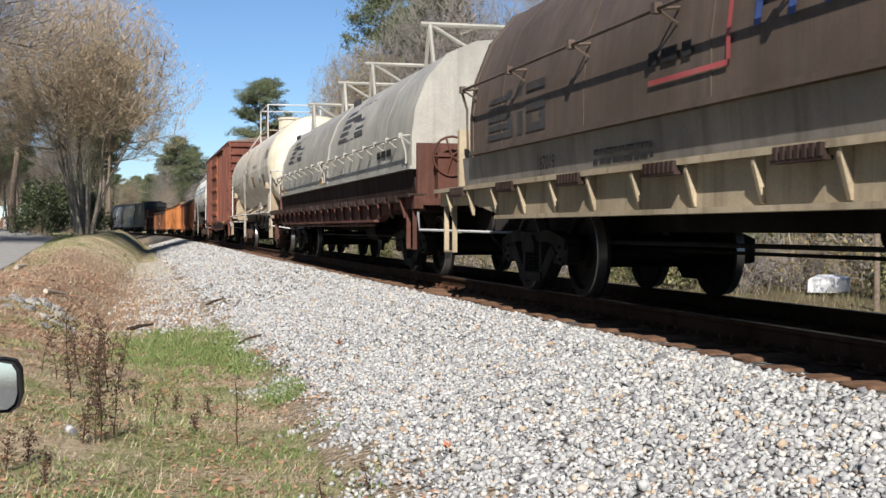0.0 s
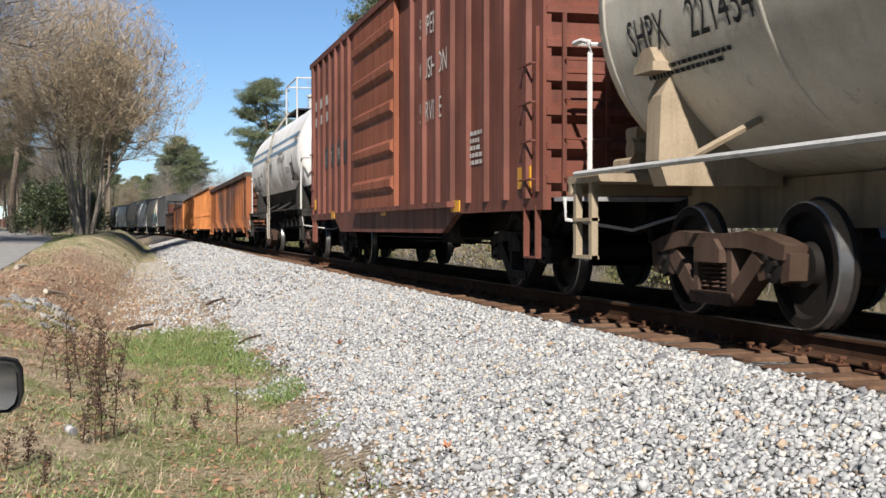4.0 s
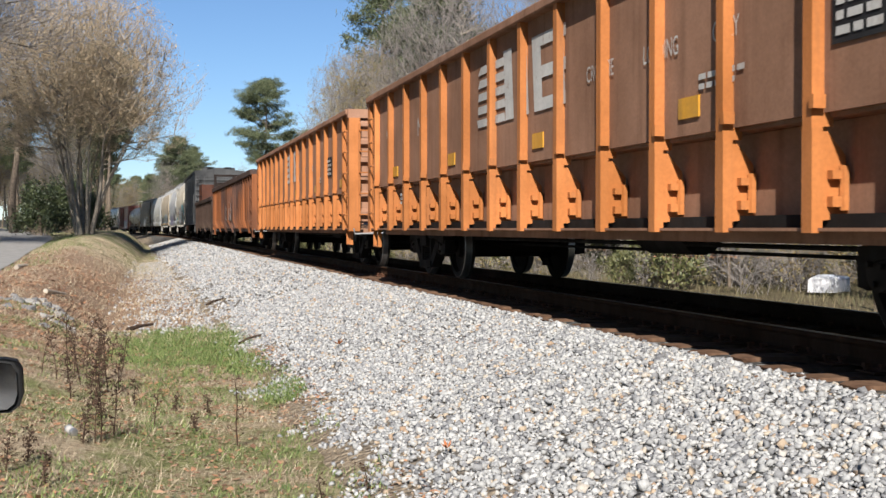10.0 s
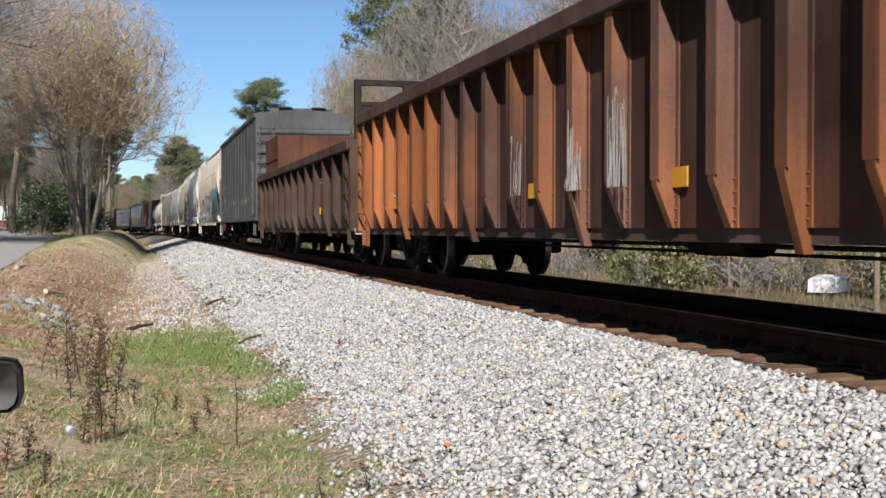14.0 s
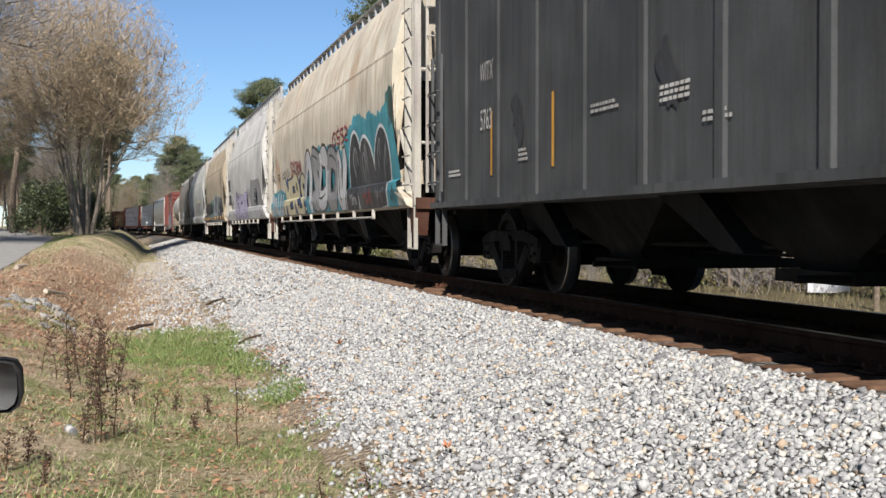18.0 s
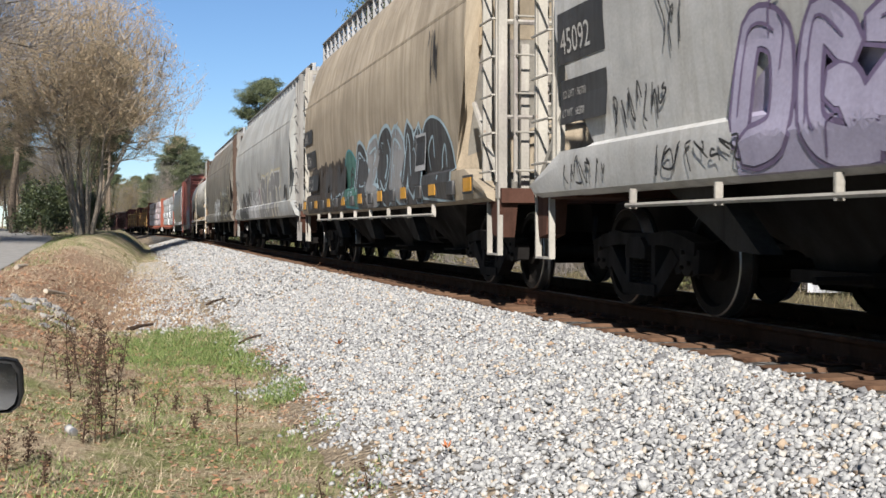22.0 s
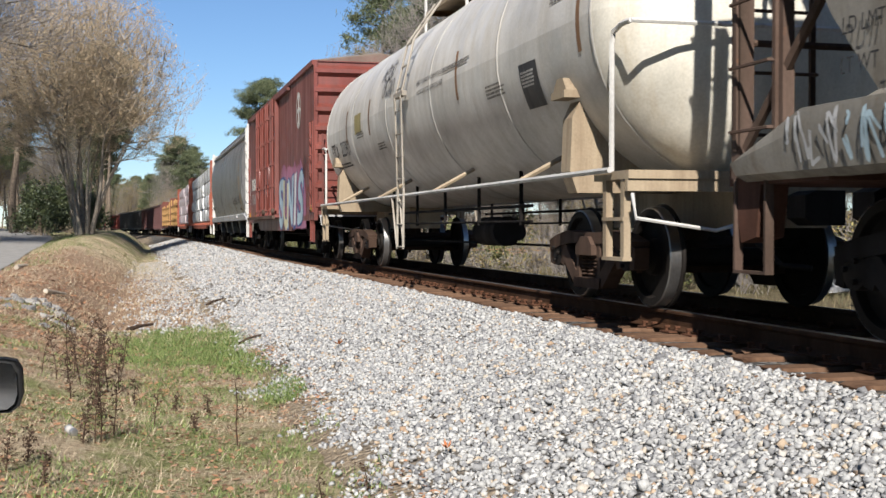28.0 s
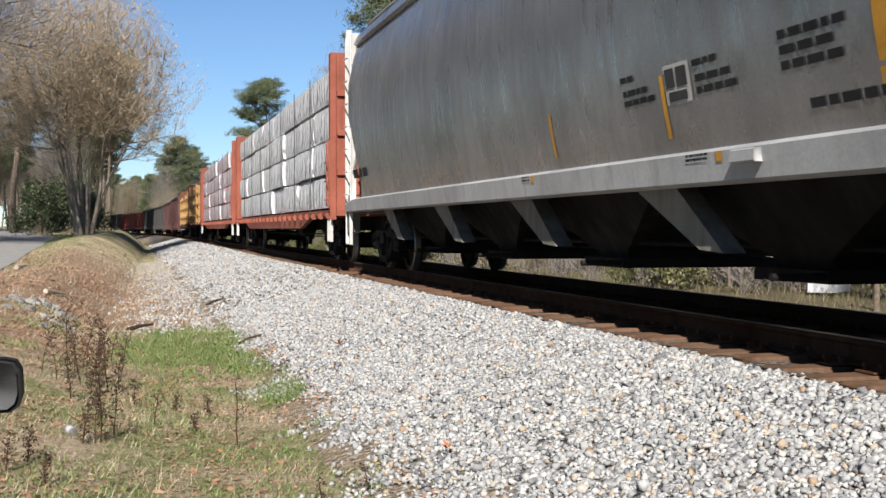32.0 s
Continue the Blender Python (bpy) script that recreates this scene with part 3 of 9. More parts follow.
def painted_cloud(car, x0, x1, z0, z1, prof, creases, material, seed, name="graffiti", label="cloud of spray paint", rag=0.12, low=1.05, owner=None, lift=0.005):
    """A patch of spray paint with a ragged upper edge."""
    n = max(6, int(abs(x1 - x0) / 0.07))
    pts = []
    for i in range(n + 1):
        t = i / n
        x = x0 + (x1 - x0) * t
        end = min(1.0, 4.0 * t * (1 - t) * 2.2) ** 0.5
        wave = 0.6 * noise.noise((x * 1.1, seed, 0)) + 0.4 * noise.noise((x * 3.7, seed, 3)) + 0.22 * noise.noise((x * 11, seed, 5))
        pts += [(x, z0 + 0.35 * rag * noise.noise((x * 2.0, seed, 7)) * (z1 - z0)), (x, z0 + (z1 - z0) * (0.25 + 0.75 * end) * (1 + rag * 2 * wave))]
    sh = on_side(pts, [(2 * i, 2 * i + 1, 2 * i + 3, 2 * i + 2) for i in range(n)], prof, lift, creases, low)
    return part(name, sh, material, owner or car, label if owner is None else "", 0)


def throw_up(car, text, x0, x1, z0, z1, prof, creases, fills, line, halo=None, owner=None, fat=0.05, edge=0.05, lean=0.0, seed=1, overlap=1.12, label="spray-painted bubble letters", shine=None, low=1.05):
    """Fat outlined letters in spray paint from x0 to x1; ^ stands for a round letter that cannot be read."""
    r = random.Random(seed)
    n = len(text)
    step = (x1 - x0) / n
    h = z1 - z0
    for k, ch in enumerate(text):
        grow_h = r.uniform(0.9, 1.06)
        tilt, jig, ph = r.uniform(-0.10, 0.10), r.uniform(-0.04, 0.03) * h, r.uniform(0, 6)
        cx, w = x0 + (k + 0.5) * step, abs(step) * overlap
        if ch != "^":
            base, _ = font_mesh(ch, 1.0)
            ax, bx = min(q[0] for q in base), max(q[0] for q in base)
            ay, by = min(q[1] for q in base), max(q[1] for q in base)
            w *= min(1.0, (bx - ax) / 0.45)
        layers = [(fat + edge, line, "outline", 0.0095), (fat, fills[k % len(fills)], "letter", 0.0125)]
        if halo:
            layers.insert(0, (fat + 2.4 * edge, halo, "halo", 0.0068))
        for grow_by, material, nm, lift in layers:
            if ch == "^":
                pts, faces = dome(grow_by * h / max(w, h))
            else:
                v, faces = font_mesh(ch, 1.0, grow_by * 0.75)
                pts = [((q[0] - ax) / (bx - ax), (q[1] - ay) / (by - ay)) for q in v]
            pts = [(cx + w * (0.5 - u - 0.07 * math.sin(3.2 * v + ph)) - (lean + tilt) * (v - 0.5) * h, z0 + jig + h * grow_h * v + 0.05 * h * math.sin(4 * u + ph)) for u, v in pts]
            sh = on_side(pts, faces, prof, lift + 0.0011 * (k % 2), creases, low)
            o = part("graffiti" if owner is None else nm, sh, material, owner or car, label if owner is None else "", 0)
            owner = owner or o
        if ch == "^" or shine:
            sh = Shape()
            for _ in range(2):
                u0, v0 = r.uniform(0.2, 0.7), r.uniform(0.15, 0.5)
                pts = smooth_line([(cx + w * (0.5 - u0 - du), z0 + h * min(0.95, v0 + dv)) for du, dv in ((0, 0), (r.uniform(-0.1, 0.1), 0.25), (r.uniform(0.05, 0.25), 0.4), (r.uniform(0.1, 0.3), 0.15))], 5)
                spray_line(sh, pts, 0.035 * h, prof, 0.0158, low, 1)
            part("stroke", sh, shine or line, owner, "", 0)
    return owner


def scrawl(car, x, z, w, h, prof, material, seed, marks=5, width=0.022, label="thin spray-can scrawl", lift=0.017):
    """A quick tag of thin looping strokes that cannot be read."""
    r = random.Random(seed)
    sh = Shape()
    for k in range(marks):
        a = x - w * (k + 0.1) / marks
        pts = [(a - w / marks * r.uniform(-0.1, 1.0), z + h * r.uniform(0, 1)) for _ in range(r.choice((3, 4, 5)))]
        spray_line(sh, smooth_line(pts, 5), width, prof, lift, 1.05, 1)
    return part("scrawl", sh, material, car, label, 0)


WHEEL_R = 0.457
_wheel = Shape()
WHEEL_HALF = [(0.60, 0.085), (0.66, 0.15), (0.70, 0.16), (0.715, 0.36), (0.682, 0.38), (0.682, 0.478), (0.695, 0.485), (0.712, 0.478), (0.722, 0.460), (0.815, 0.452), (0.822, 0.440),
              (0.822, 0.375), (0.765, 0.355), (0.760, 0.17), (0.82, 0.155), (0.83, 0.085), (0.98, 0.075), (0.985, 0.125), (1.06, 0.125), (1.07, 0.06)]
_wheel.lathe([(-a, r) for a, r in WHEEL_HALF[::-1]] + WHEEL_HALF, 32, "y", caps=True)
for k in range(3):
    for sg in (1, -1):
        a = 2 * math.pi * k / 3
        _wheel.lathe([(0, 0.02), (0.03 * sg, 0.02)], 6, "y", (0.075 * math.cos(a), 1.07 * sg, 0.075 * math.sin(a)), True)
WHEELSET = mesh_of("wheelset", _wheel, WHEEL_STEEL, 30)
fix_normals(WHEELSET)
WHEELSET.materials.append(TREAD)
for p in WHEELSET.polygons:
    rs = [math.hypot(WHEELSET.vertices[i].co.x, WHEELSET.vertices[i].co.z) for i in p.vertices]
    if min(rs) > 0.43 and 0.72 < abs(p.center.y) < 0.83:
        p.material_index = 1


def side_frame_mesh(material):
    sh = Shape()
    for sg in (1, -1):
        # top member
        sh.prism([(0, 0.57), (sg * 0.5, 0.575), (sg * 0.78, 0.54), (sg * 0.98, 0.50), (sg * 1.06, 0.50), (sg * 1.08, 0.60), (sg * 0.86, 0.655), (sg * 0.55, 0.70), (sg * 0.3, 0.68), (0, 0.68)], "y", 0.90, 1.08)
        # pedestal jaws
        sh.prism([(sg * 1.0, 0.34), (sg * 1.1, 0.36), (sg * 1.12, 0.54), (sg * 1.02, 0.56), (sg * 0.985, 0.5)], "y", 0.92, 1.06)
        sh.prism([(sg * 0.70, 0.34), (sg * 0.79, 0.36), (sg * 0.80, 0.52), (sg * 0.68, 0.58), (sg * 0.60, 0.50)], "y", 0.92, 1.06)
        # tension member
        sh.prism([(sg * 0.62, 0.55), (sg * 0.76, 0.46), (sg * 0.36, 0.15), (sg * 0.26, 0.17), (sg * 0.27, 0.26)], "y", 0.92, 1.07)
        # column
        sh.prism([(sg * 0.235, 0.2), (sg * 0.31, 0.2), (sg * 0.31, 0.62), (sg * 0.235, 0.62)], "y", 0.90, 1.07)
        # adapter over the bearing
        sh.box(sg * 0.80, sg * 0.985, 0.93, 1.05, 0.46, 0.52)
    sh.box(-0.34, 0.34, 0.90, 1.09, 0.14, 0.24)
    sh.box(-0.2, 0.2, 0.93, 1.02, 0.24, 0.28)
    me = mesh_of("side_frame", sh, material, 30)
    fix_normals(me)
    return me


def spring_mesh(material):
    sh = Shape()
    prof = []
    for k in range(6):
        z = 0.26 + k * 0.036
        prof += [(z, 0.055), (z + 0.011, 0.068), (z + 0.022, 0.055), (z + 0.025, 0.035), (z + 0.033, 0.035)]
    sh.lathe(prof, 10, "z")
    me = mesh_of("spring", sh, material, 60)
    return me


TRUCK_MESHES = {}


def truck(car, xc, material):
    if material not in TRUCK_MESHES:
        b = Shape()
        b.prism([(-0.21, 0.46), (0.21, 0.46), (0.21, 0.56), (0.12, 0.64), (-0.12, 0.64), (-0.21, 0.56)], "y", -1.12, 1.12)
        b.lathe([(0.60, 0.2), (0.74, 0.2)], 16, "z", caps=True)
        for sg in (1, -1):
            b.box(-0.62, -0.5, -0.75 * sg, -0.55 * sg, 0.28, 0.5)
            b.box(0.62, 0.5, -0.75 * sg, -0.55 * sg, 0.28, 0.5)
        b.box(-0.6, -0.52, -0.8, 0.8, 0.3, 0.38).box(0.6, 0.52, -0.8, 0.8, 0.3, 0.38)
        me = mesh_of("truck", b, material, 30)
        fix_normals(me)
        TRUCK_MESHES[material] = (me, side_frame_mesh(material), spring_mesh(material))
    bm_, sf, sp = TRUCK_MESHES[material]
    t = new("truck", bm_)
    t.parent, t.matrix_basis = car, Matrix.Translation((xc, 0, 0))
    for turn in (0, 180):
        o = new("side_frame", sf)
        o.parent, o.matrix_basis = t, pose(0, 0, 0, 0, 0, turn)
        for x in (-0.155, 0.0, 0.155):
            o = new("spring", sp)
            o.parent, o.matrix_basis = t, Matrix.Translation((x, 1.0 if turn else -1.0, 0))
    for x in (-0.889, 0.889):
        w = new("wheelset", WHEELSET)
        w.parent, w.matrix_basis = t, Matrix.Translation((x, 0, WHEEL_R))
        WHEELSETS.append((w, x, len(CARS)))
    return t


def rail_car(name, label, near, far, category, material=None, group="", inset=1.9, sill=True):
    """An empty car with its trucks, couplers and centre sill. near, far: where its ends are along the track at the start."""
    car = thing(name, label, category, group)
    half = (far - near) / 2
    material = material or TRUCK_DARK
    truck(car, -half + inset, material)
    truck(car, half - inset, material)
    if sill:
        part("centre_sill", Shape().box(-half + 0.2, half - 0.2, -0.33, 0.33, 0.68, 1.02), BLACK_STEEL, car)
    for sg in (1, -1):
        c = Shape()
        c.box(sg * (half - 0.4), sg * (half + 0.25), -0.07, 0.07, 0.80, 0.95)
        c.prism([(-0.16, 0.74), (0.1, 0.74), (0.2, 0.8), (0.2, 0.98), (0.1, 1.02), (-0.16, 1.02)], "x", sg * (half + 0.2), sg * (half + 0.48))
        part("coupler", c, TRUCK_DARK, car)
        hose = Shape().tube([(sg * half, 0.35, 0.85), (sg * (half + 0.12), 0.42, 0.6), (sg * (half + 0.3), 0.3, 0.42), (sg * (half + 0.45), 0.12, 0.4)], 0.025)
        part("brake_hose", hose, BLACK_STEEL, car)
    brake = Shape()
    brake.lathe([(-0.35, 0.14), (0.35, 0.14)], 14, "x", (1.2, -0.5, 0.66), True)
    brake.lathe([(-0.55, 0.2), (0.45, 0.2)], 14, "x", (-1.4, 0.55, 0.68), True)
    if sill:
        brake.tube([(-half + 3, 0.7, 0.58), (half - 3, 0.7, 0.58)], 0.022)
    brake.tube([(-half + 3, 0.2, 0.5), (half - 3, 0.2, 0.5)], 0.018)
    part("brake_gear", brake, BLACK_STEEL, car)
    CARS.append((car, (near + far) / 2, half - inset))
    return car, half


RUNGS = {}


def ladder(car, x, y, z0, z1, material, width=0.42, depth=0.07, step=0.38, along="x", label=""):
    """A ladder or column of grab irons standing off the side (along x) or off an end (along y)."""
    w = width / 2
    if along == "x":
        rails = Shape().box(-w - 0.02, -w + 0.02, 0, 0.035, z0 - 0.12, z1 + 0.1).box(w - 0.02, w + 0.02, 0, 0.035, z0 - 0.12, z1 + 0.1)
    else:
        rails = Shape().box(-0.015, 0.015, -w - 0.02, -w + 0.02, z0 - 0.12, z1 + 0.1).box(-0.015, 0.015, w - 0.02, w + 0.02, z0 - 0.12, z1 + 0.1)
    o = part("ladder", rails, material, car, label, at=Matrix.Translation((x, y, 0)))
    key = (width, depth, along, material)
    if key not in RUNGS:
        pts = [(-w, 0, 0), (-w, depth, 0), (w, depth, 0), (w, 0, 0)] if along == "x" else [(0, -w, 0), (-depth, -w, 0), (-depth, w, 0), (0, w, 0)]
        RUNGS[key] = mesh_of("rung", Shape().tube(pts, 0.013, 5), material)
        fix_normals(RUNGS[key])
    z = z0
    while z <= z1:
        rung = new("rung", RUNGS[key])
        rung.parent, rung.matrix_basis = o, Matrix.Translation((0, 0, z))
        z += step
    return o


def grab(car, pts, material, r=0.014):
    return part("grab_iron", Shape().tube(pts, r, 6), material, car)


def stirrup(car, x, y, material, z0=0.42, z1=0.95, w=0.36):
    sh = Shape()
    sh.box(x - w / 2 - 0.012, x - w / 2 + 0.012, y - 0.06, y, z0, z1).box(x + w / 2 - 0.012, x + w / 2 + 0.012, y - 0.06, y, z0, z1).box(x - w / 2, x + w / 2, y - 0.06, y, z0, z0 + 0.02)
    return part("step", sh, material, car)


def corrugated_end(car, x, out, y, z0, z1, material, ribs=5, depth=0.09, name="end_wall"):
    """An end wall with horizontal pressed ribs; out = -1 for the leading end."""
    sh = Shape()
    prof = [(0.0, z0)]
    pitch = (z1 - z0) / ribs
    for k in range(ribs):
        a = z0 + k * pitch
        prof += [(0.0, a + pitch * 0.22), (depth, a + pitch * 0.42), (depth, a + pitch * 0.62), (0.0, a + pitch * 0.82)]
    prof.append((0.0, z1))
    rings = [[(x + out * d, yy, z) for d, z in prof] + [(x - out * 0.08, yy, z1), (x - out * 0.08, yy, z0)] for yy in (-y, y)]
    sh.loft(rings)
    return part(name, sh, material, car, "", 20)
# ---- gondolas ----


def gondola(label, near, far, top, paint, rib_paint, chord_paint, ribs, style, number="", load=False, base=0.72, truck_mat=None, group="gondolas in the train", seed=0, number_x=None):
    car, half = rail_car("gondola", label, near, far, "gondola", truck_mat or TRUCK_DARK, group)
    r = random.Random(seed)
    yi, yo = (1.46 if style == "shelf" else 1.40), 1.60
    for sg in (1, -1):
        # side sheet, leaning in a little below for the shelf style
        sheet = Shape()
        if style == "shelf":
            sheet.box(-half, half, sg * (yi + 0.02), sg * (yi + 0.06), 1.38, top - 0.08)
            part("lower_side_sheet", Shape().box(-half, half, sg * (yi - 0.16), sg * (yi - 0.12), base, 1.35), paint, car)
            part("side_shelf", Shape().box(-half, half, sg * (yi - 0.16), sg * (yi + 0.018), 1.354, 1.43), paint, car)
        else:
            sheet.box(-half, half, sg * yi, sg * (yi + 0.04), base, top - 0.1)
        side = part("side_wall", sheet, paint, car, "", 0)
        part("top_chord", Shape().cbox(-half - 0.03, half + 0.03, min(sg * (yi - 0.03), sg * (yo + 0.03)), max(sg * (yi - 0.03), sg * (yo + 0.03)), top - (0.1 if style == "shelf" else 0.19), top, 0.015), chord_paint, car)
        part("side_sill", Shape().box(-half, half, sg * (yi - 0.34), sg * (yi - 0.16), base - 0.1, base + 0.06).box(-half, half, sg * (yi - 0.16), sg * (yi + 0.1), base - 0.02, base + 0.0) if style == "shelf" else Shape().box(-half, half, sg * (yi - 0.2), sg * (yi + 0.02), base - 0.1, base + 0.06), chord_paint, car)
        for k in range(ribs):
            x = -half + 0.55 + (2 * half - 1.1) * k / (ribs - 1)
            sh = Shape()
            if style == "shelf":
                sh.prism([(sg * yi, 1.3), (sg * yo, 1.3), (sg * yo, top - 0.09), (sg * yi, top - 0.09)], "x", x - 0.05, x + 0.05)
                sh.prism([(sg * (yi - 0.12), base + 0.06), (sg * (yo - 0.07), base + 0.04), (sg * (yo - 0.07), 1.34), (sg * (yi - 0.10), 1.14)], "x", x - 0.02, x + 0.02)
                sh.box(x - 0.055, x + 0.055, sg * (yo - 0.07), sg * yo, base - 0.03, 1.3)
                sh.box(x - 0.10, x - 0.05, sg * (yo - 0.06), sg * (yo + 0.02), 1.40, 1.48)
                sh.tube([(x - 0.04, sg * (yi - 0.08), base + 0.1), (x - 0.04, sg * (yi - 0.08), 1.08)], 0.03, 6)
                sh.box(x - 0.08, x - 0.02, sg * (yi - 0.04), sg * (yi + 0.02), 0.84, 0.9).box(x - 0.08, x - 0.02, sg * (yi - 0.04), sg * (yi + 0.02), 1.0, 1.05)
            else:
                low = base - (0.16 if k % 4 == 2 else 0.0)
                sh.prism([(sg * yi, low), (sg * (yi + 0.07), low), (sg * yo, base + 0.32), (sg * yo, top - 0.18), (sg * yi, top - 0.18)], "x", x - 0.045, x + 0.045)
                sh.box(x - 0.075, x + 0.075, sg * (yo - 0.012), sg * yo, base + 0.36, top - 0.2)
                sh.box(x - 0.1, x + 0.1, sg * (yi + 0.04), sg * (yi + 0.052), base, top - 0.2)
                for zz in (0.05, 0.14, 0.24, 0.33):
                    sh.lathe([(0, 0.022), (-0.03, 0.018)], 6, "x", (x - 0.045, sg * (yi + 0.04), base + zz), True)
            part("rib", sh, rib_paint, side, "", 30)
    part("floor", Shape().box(-half, half, -yi, yi, base, base + 0.08), BLACK_STEEL, car)
    for sg in (1, -1):
        corrugated_end(car, sg * half, sg, yi + 0.02, base + 0.1, top - 0.12, paint, 6)
        part("end_chord", Shape().box(sg * (half - 0.04), sg * (half + 0.1), -yo, yo, top - 0.16, top - 0.002), chord_paint, car)
        for yy in (1.48, -1.48):
            part("corner_post", Shape().box(sg * (half - 0.06), sg * (half + 0.1), yy - 0.1, yy + 0.1, base - 0.05, top - 0.16), rib_paint, car)
            stirrup(car, sg * (half - 0.3), yy + 0.05, rib_paint)
            ladder(car, sg * (half - 0.28), yy + 0.06 if yy > 0 else yy - 0.12, base + 0.25, top - 0.35, rib_paint, 0.4)
            ladder(car, sg * half + (-0.1 if sg < 0 else 0.17), yy * 0.8, base + 0.25, top - 0.35, rib_paint, 0.42, along="y")
    part("uncoupling_lever", Shape().tube([(-half - 0.12, 1.5, 0.72), (-half - 0.12, 1.48, 0.62), (-half - 0.14, 0.9, 0.64), (-half - 0.2, 0.3, 0.85)], 0.016), GALV, car)
    if load:
        sh = Shape()
        n = 60
        rows = [[(-half + 0.15 + (2 * half - 0.3) * i / n, yy, top - 0.10 + 0.12 * noise.noise((i * 0.9, yy, seed)) + (0.12 if abs(yy) < 0.7 else 0.0)) for i in range(n + 1)] for yy in (-1.3, -0.8, 0, 0.8, 1.3)]
        sh.loft(rows, False, False)
        part("load", sh, SCRAP, car, "dark heaped load")
    s = flat(yi + 0.065 if style == "shelf" else yi + 0.055)
    if number:
        for (txt, x, z, size) in number:
            lettering(car, txt, x, z, size, s, STENCIL, "number")
    bars(car, -half + 4.2, 1.75, 2, 0.6, 0.04, s, STENCIL, seed)
    bars(car, half - 2.2, 1.2, 3, 0.5, 0.035, s, STENCIL, seed + 3)
    k = 0
    x = -half + 0.9
    while x < half - 0.5:
        part("reflector", Shape().box(x, x + 0.32, yi + 0.062, yi + 0.075, 1.02 if style != "shelf" else 1.5, 1.17 if style != "shelf" else 1.65), YELLOW, car, "yellow reflector")
        x += 3.3
    return car, half


SCRAP = plain("dark heaped scrap", (0.03, 0.022, 0.018), 0.9, 0, 0.6, 6.0, 0.9)
GON_BROWN = painted("rusty oxide-brown paint", (0.078, 0.038, 0.03), (0.03, 0.02, 0.018), (0.20, 0.075, 0.03), 0.35, 0.3, 0.75, second=(0.22, 0.075, 0.035), patchy=(0.44, 0.6), spread=(0.17, 0.1, 0.16))
GON_RIB = painted("faded rust-red ribs", (0.165, 0.088, 0.066), (0.085, 0.055, 0.045), (0.30, 0.12, 0.05), 0.45, 0.2, 0.75, uneven=0.3, second=(0.47, 0.165, 0.062), patchy=(0.40, 0.52), spread=(0.17, 0.1, 0.16))
GON_CHORD = painted("dark brown chord", (0.10, 0.062, 0.050), (0.05, 0.035, 0.03), (0.16, 0.07, 0.04), 0.3, 0.2, 0.75)
GON_DARK = painted("dirty umber paint", (0.035, 0.024, 0.02), (0.02, 0.018, 0.016), (0.10, 0.045, 0.025), 0.4, 0.25, 0.8)
GON_DARK_RIB = painted("dusty umber ribs", (0.082, 0.05, 0.037), (0.05, 0.045, 0.036), (0.15, 0.07, 0.04), 0.4, 0.25, 0.8)
ORANGE = painted("faded orange paint", (0.58, 0.20, 0.048), (0.24, 0.12, 0.06), (0.34, 0.14, 0.06), 0.25, 0.12, 0.65)
ORANGE_SHEET = painted("weathered orange-brown sheet", (0.40, 0.215, 0.135), (0.21, 0.11, 0.07), (0.24, 0.11, 0.06), 0.3, 0.12, 0.7)


def striped_logo(car, x, z, h, prof, material, wide=1.9):
    """A railway's mark as plain shapes: bars that lean into a block."""
    sh = Shape()
    xs, x = x, 0.0
    for k in range(5):
        zz = z + h * k / 5
        sh.add([(x, prof(zz) + 0.009, zz), (x - h * 0.75, prof(zz) + 0.009, zz), (x - h * 0.72, prof(zz + h * 0.12) + 0.009, zz + h * 0.12), (x + 0.02 - k * 0.02, prof(zz + h * 0.12) + 0.009, zz + h * 0.12)], [(0, 1, 2, 3)])
    for a, b in ((0.75, 0.95), (1.12, 1.3), (1.42, 1.6), (1.85, 2.05)):
        sh.add([(x - h * a, prof(z) + 0.009, z), (x - h * b, prof(z) + 0.009, z), (x - h * (b - 0.06), prof(z + h) + 0.009, z + h), (x - h * (a - 0.06), prof(z + h) + 0.009, z + h)], [(0, 1, 2, 3)])
    for zz in (0.0, 0.42, 0.84):
        sh.add([(x - h * 1.42, prof(z) + 0.009, z + zz * h), (x - h * 2.05, prof(z) + 0.009, z + zz * h), (x - h * 2.05, prof(z) + 0.009, z + (zz + 0.16) * h), (x - h * 1.42, prof(z) + 0.009, z + (zz + 0.16) * h)], [(0, 1, 2, 3)])
    sh.v = [(xs + p[0] * wide, p[1], p[2]) for p in sh.v]
    return part("railway_mark", sh, material, car, "railway mark of bars and blocks", 0)


c, hf = gondola("tall rust-brown steel gondola with patchy orange ribs", 81.8, 101.6, 2.68, GON_BROWN, GON_RIB, GON_CHORD, 21, "web", [("19", hf_, 1.5, 0.4) for hf_ in (7.65,)] + [("82", 6.75, 1.5, 0.4)], load=True, seed=2)
lettering(c, "NS", 7.65, 2.05, 0.34, flat(1.452), STENCIL, "stencilled_mark", 0.8)
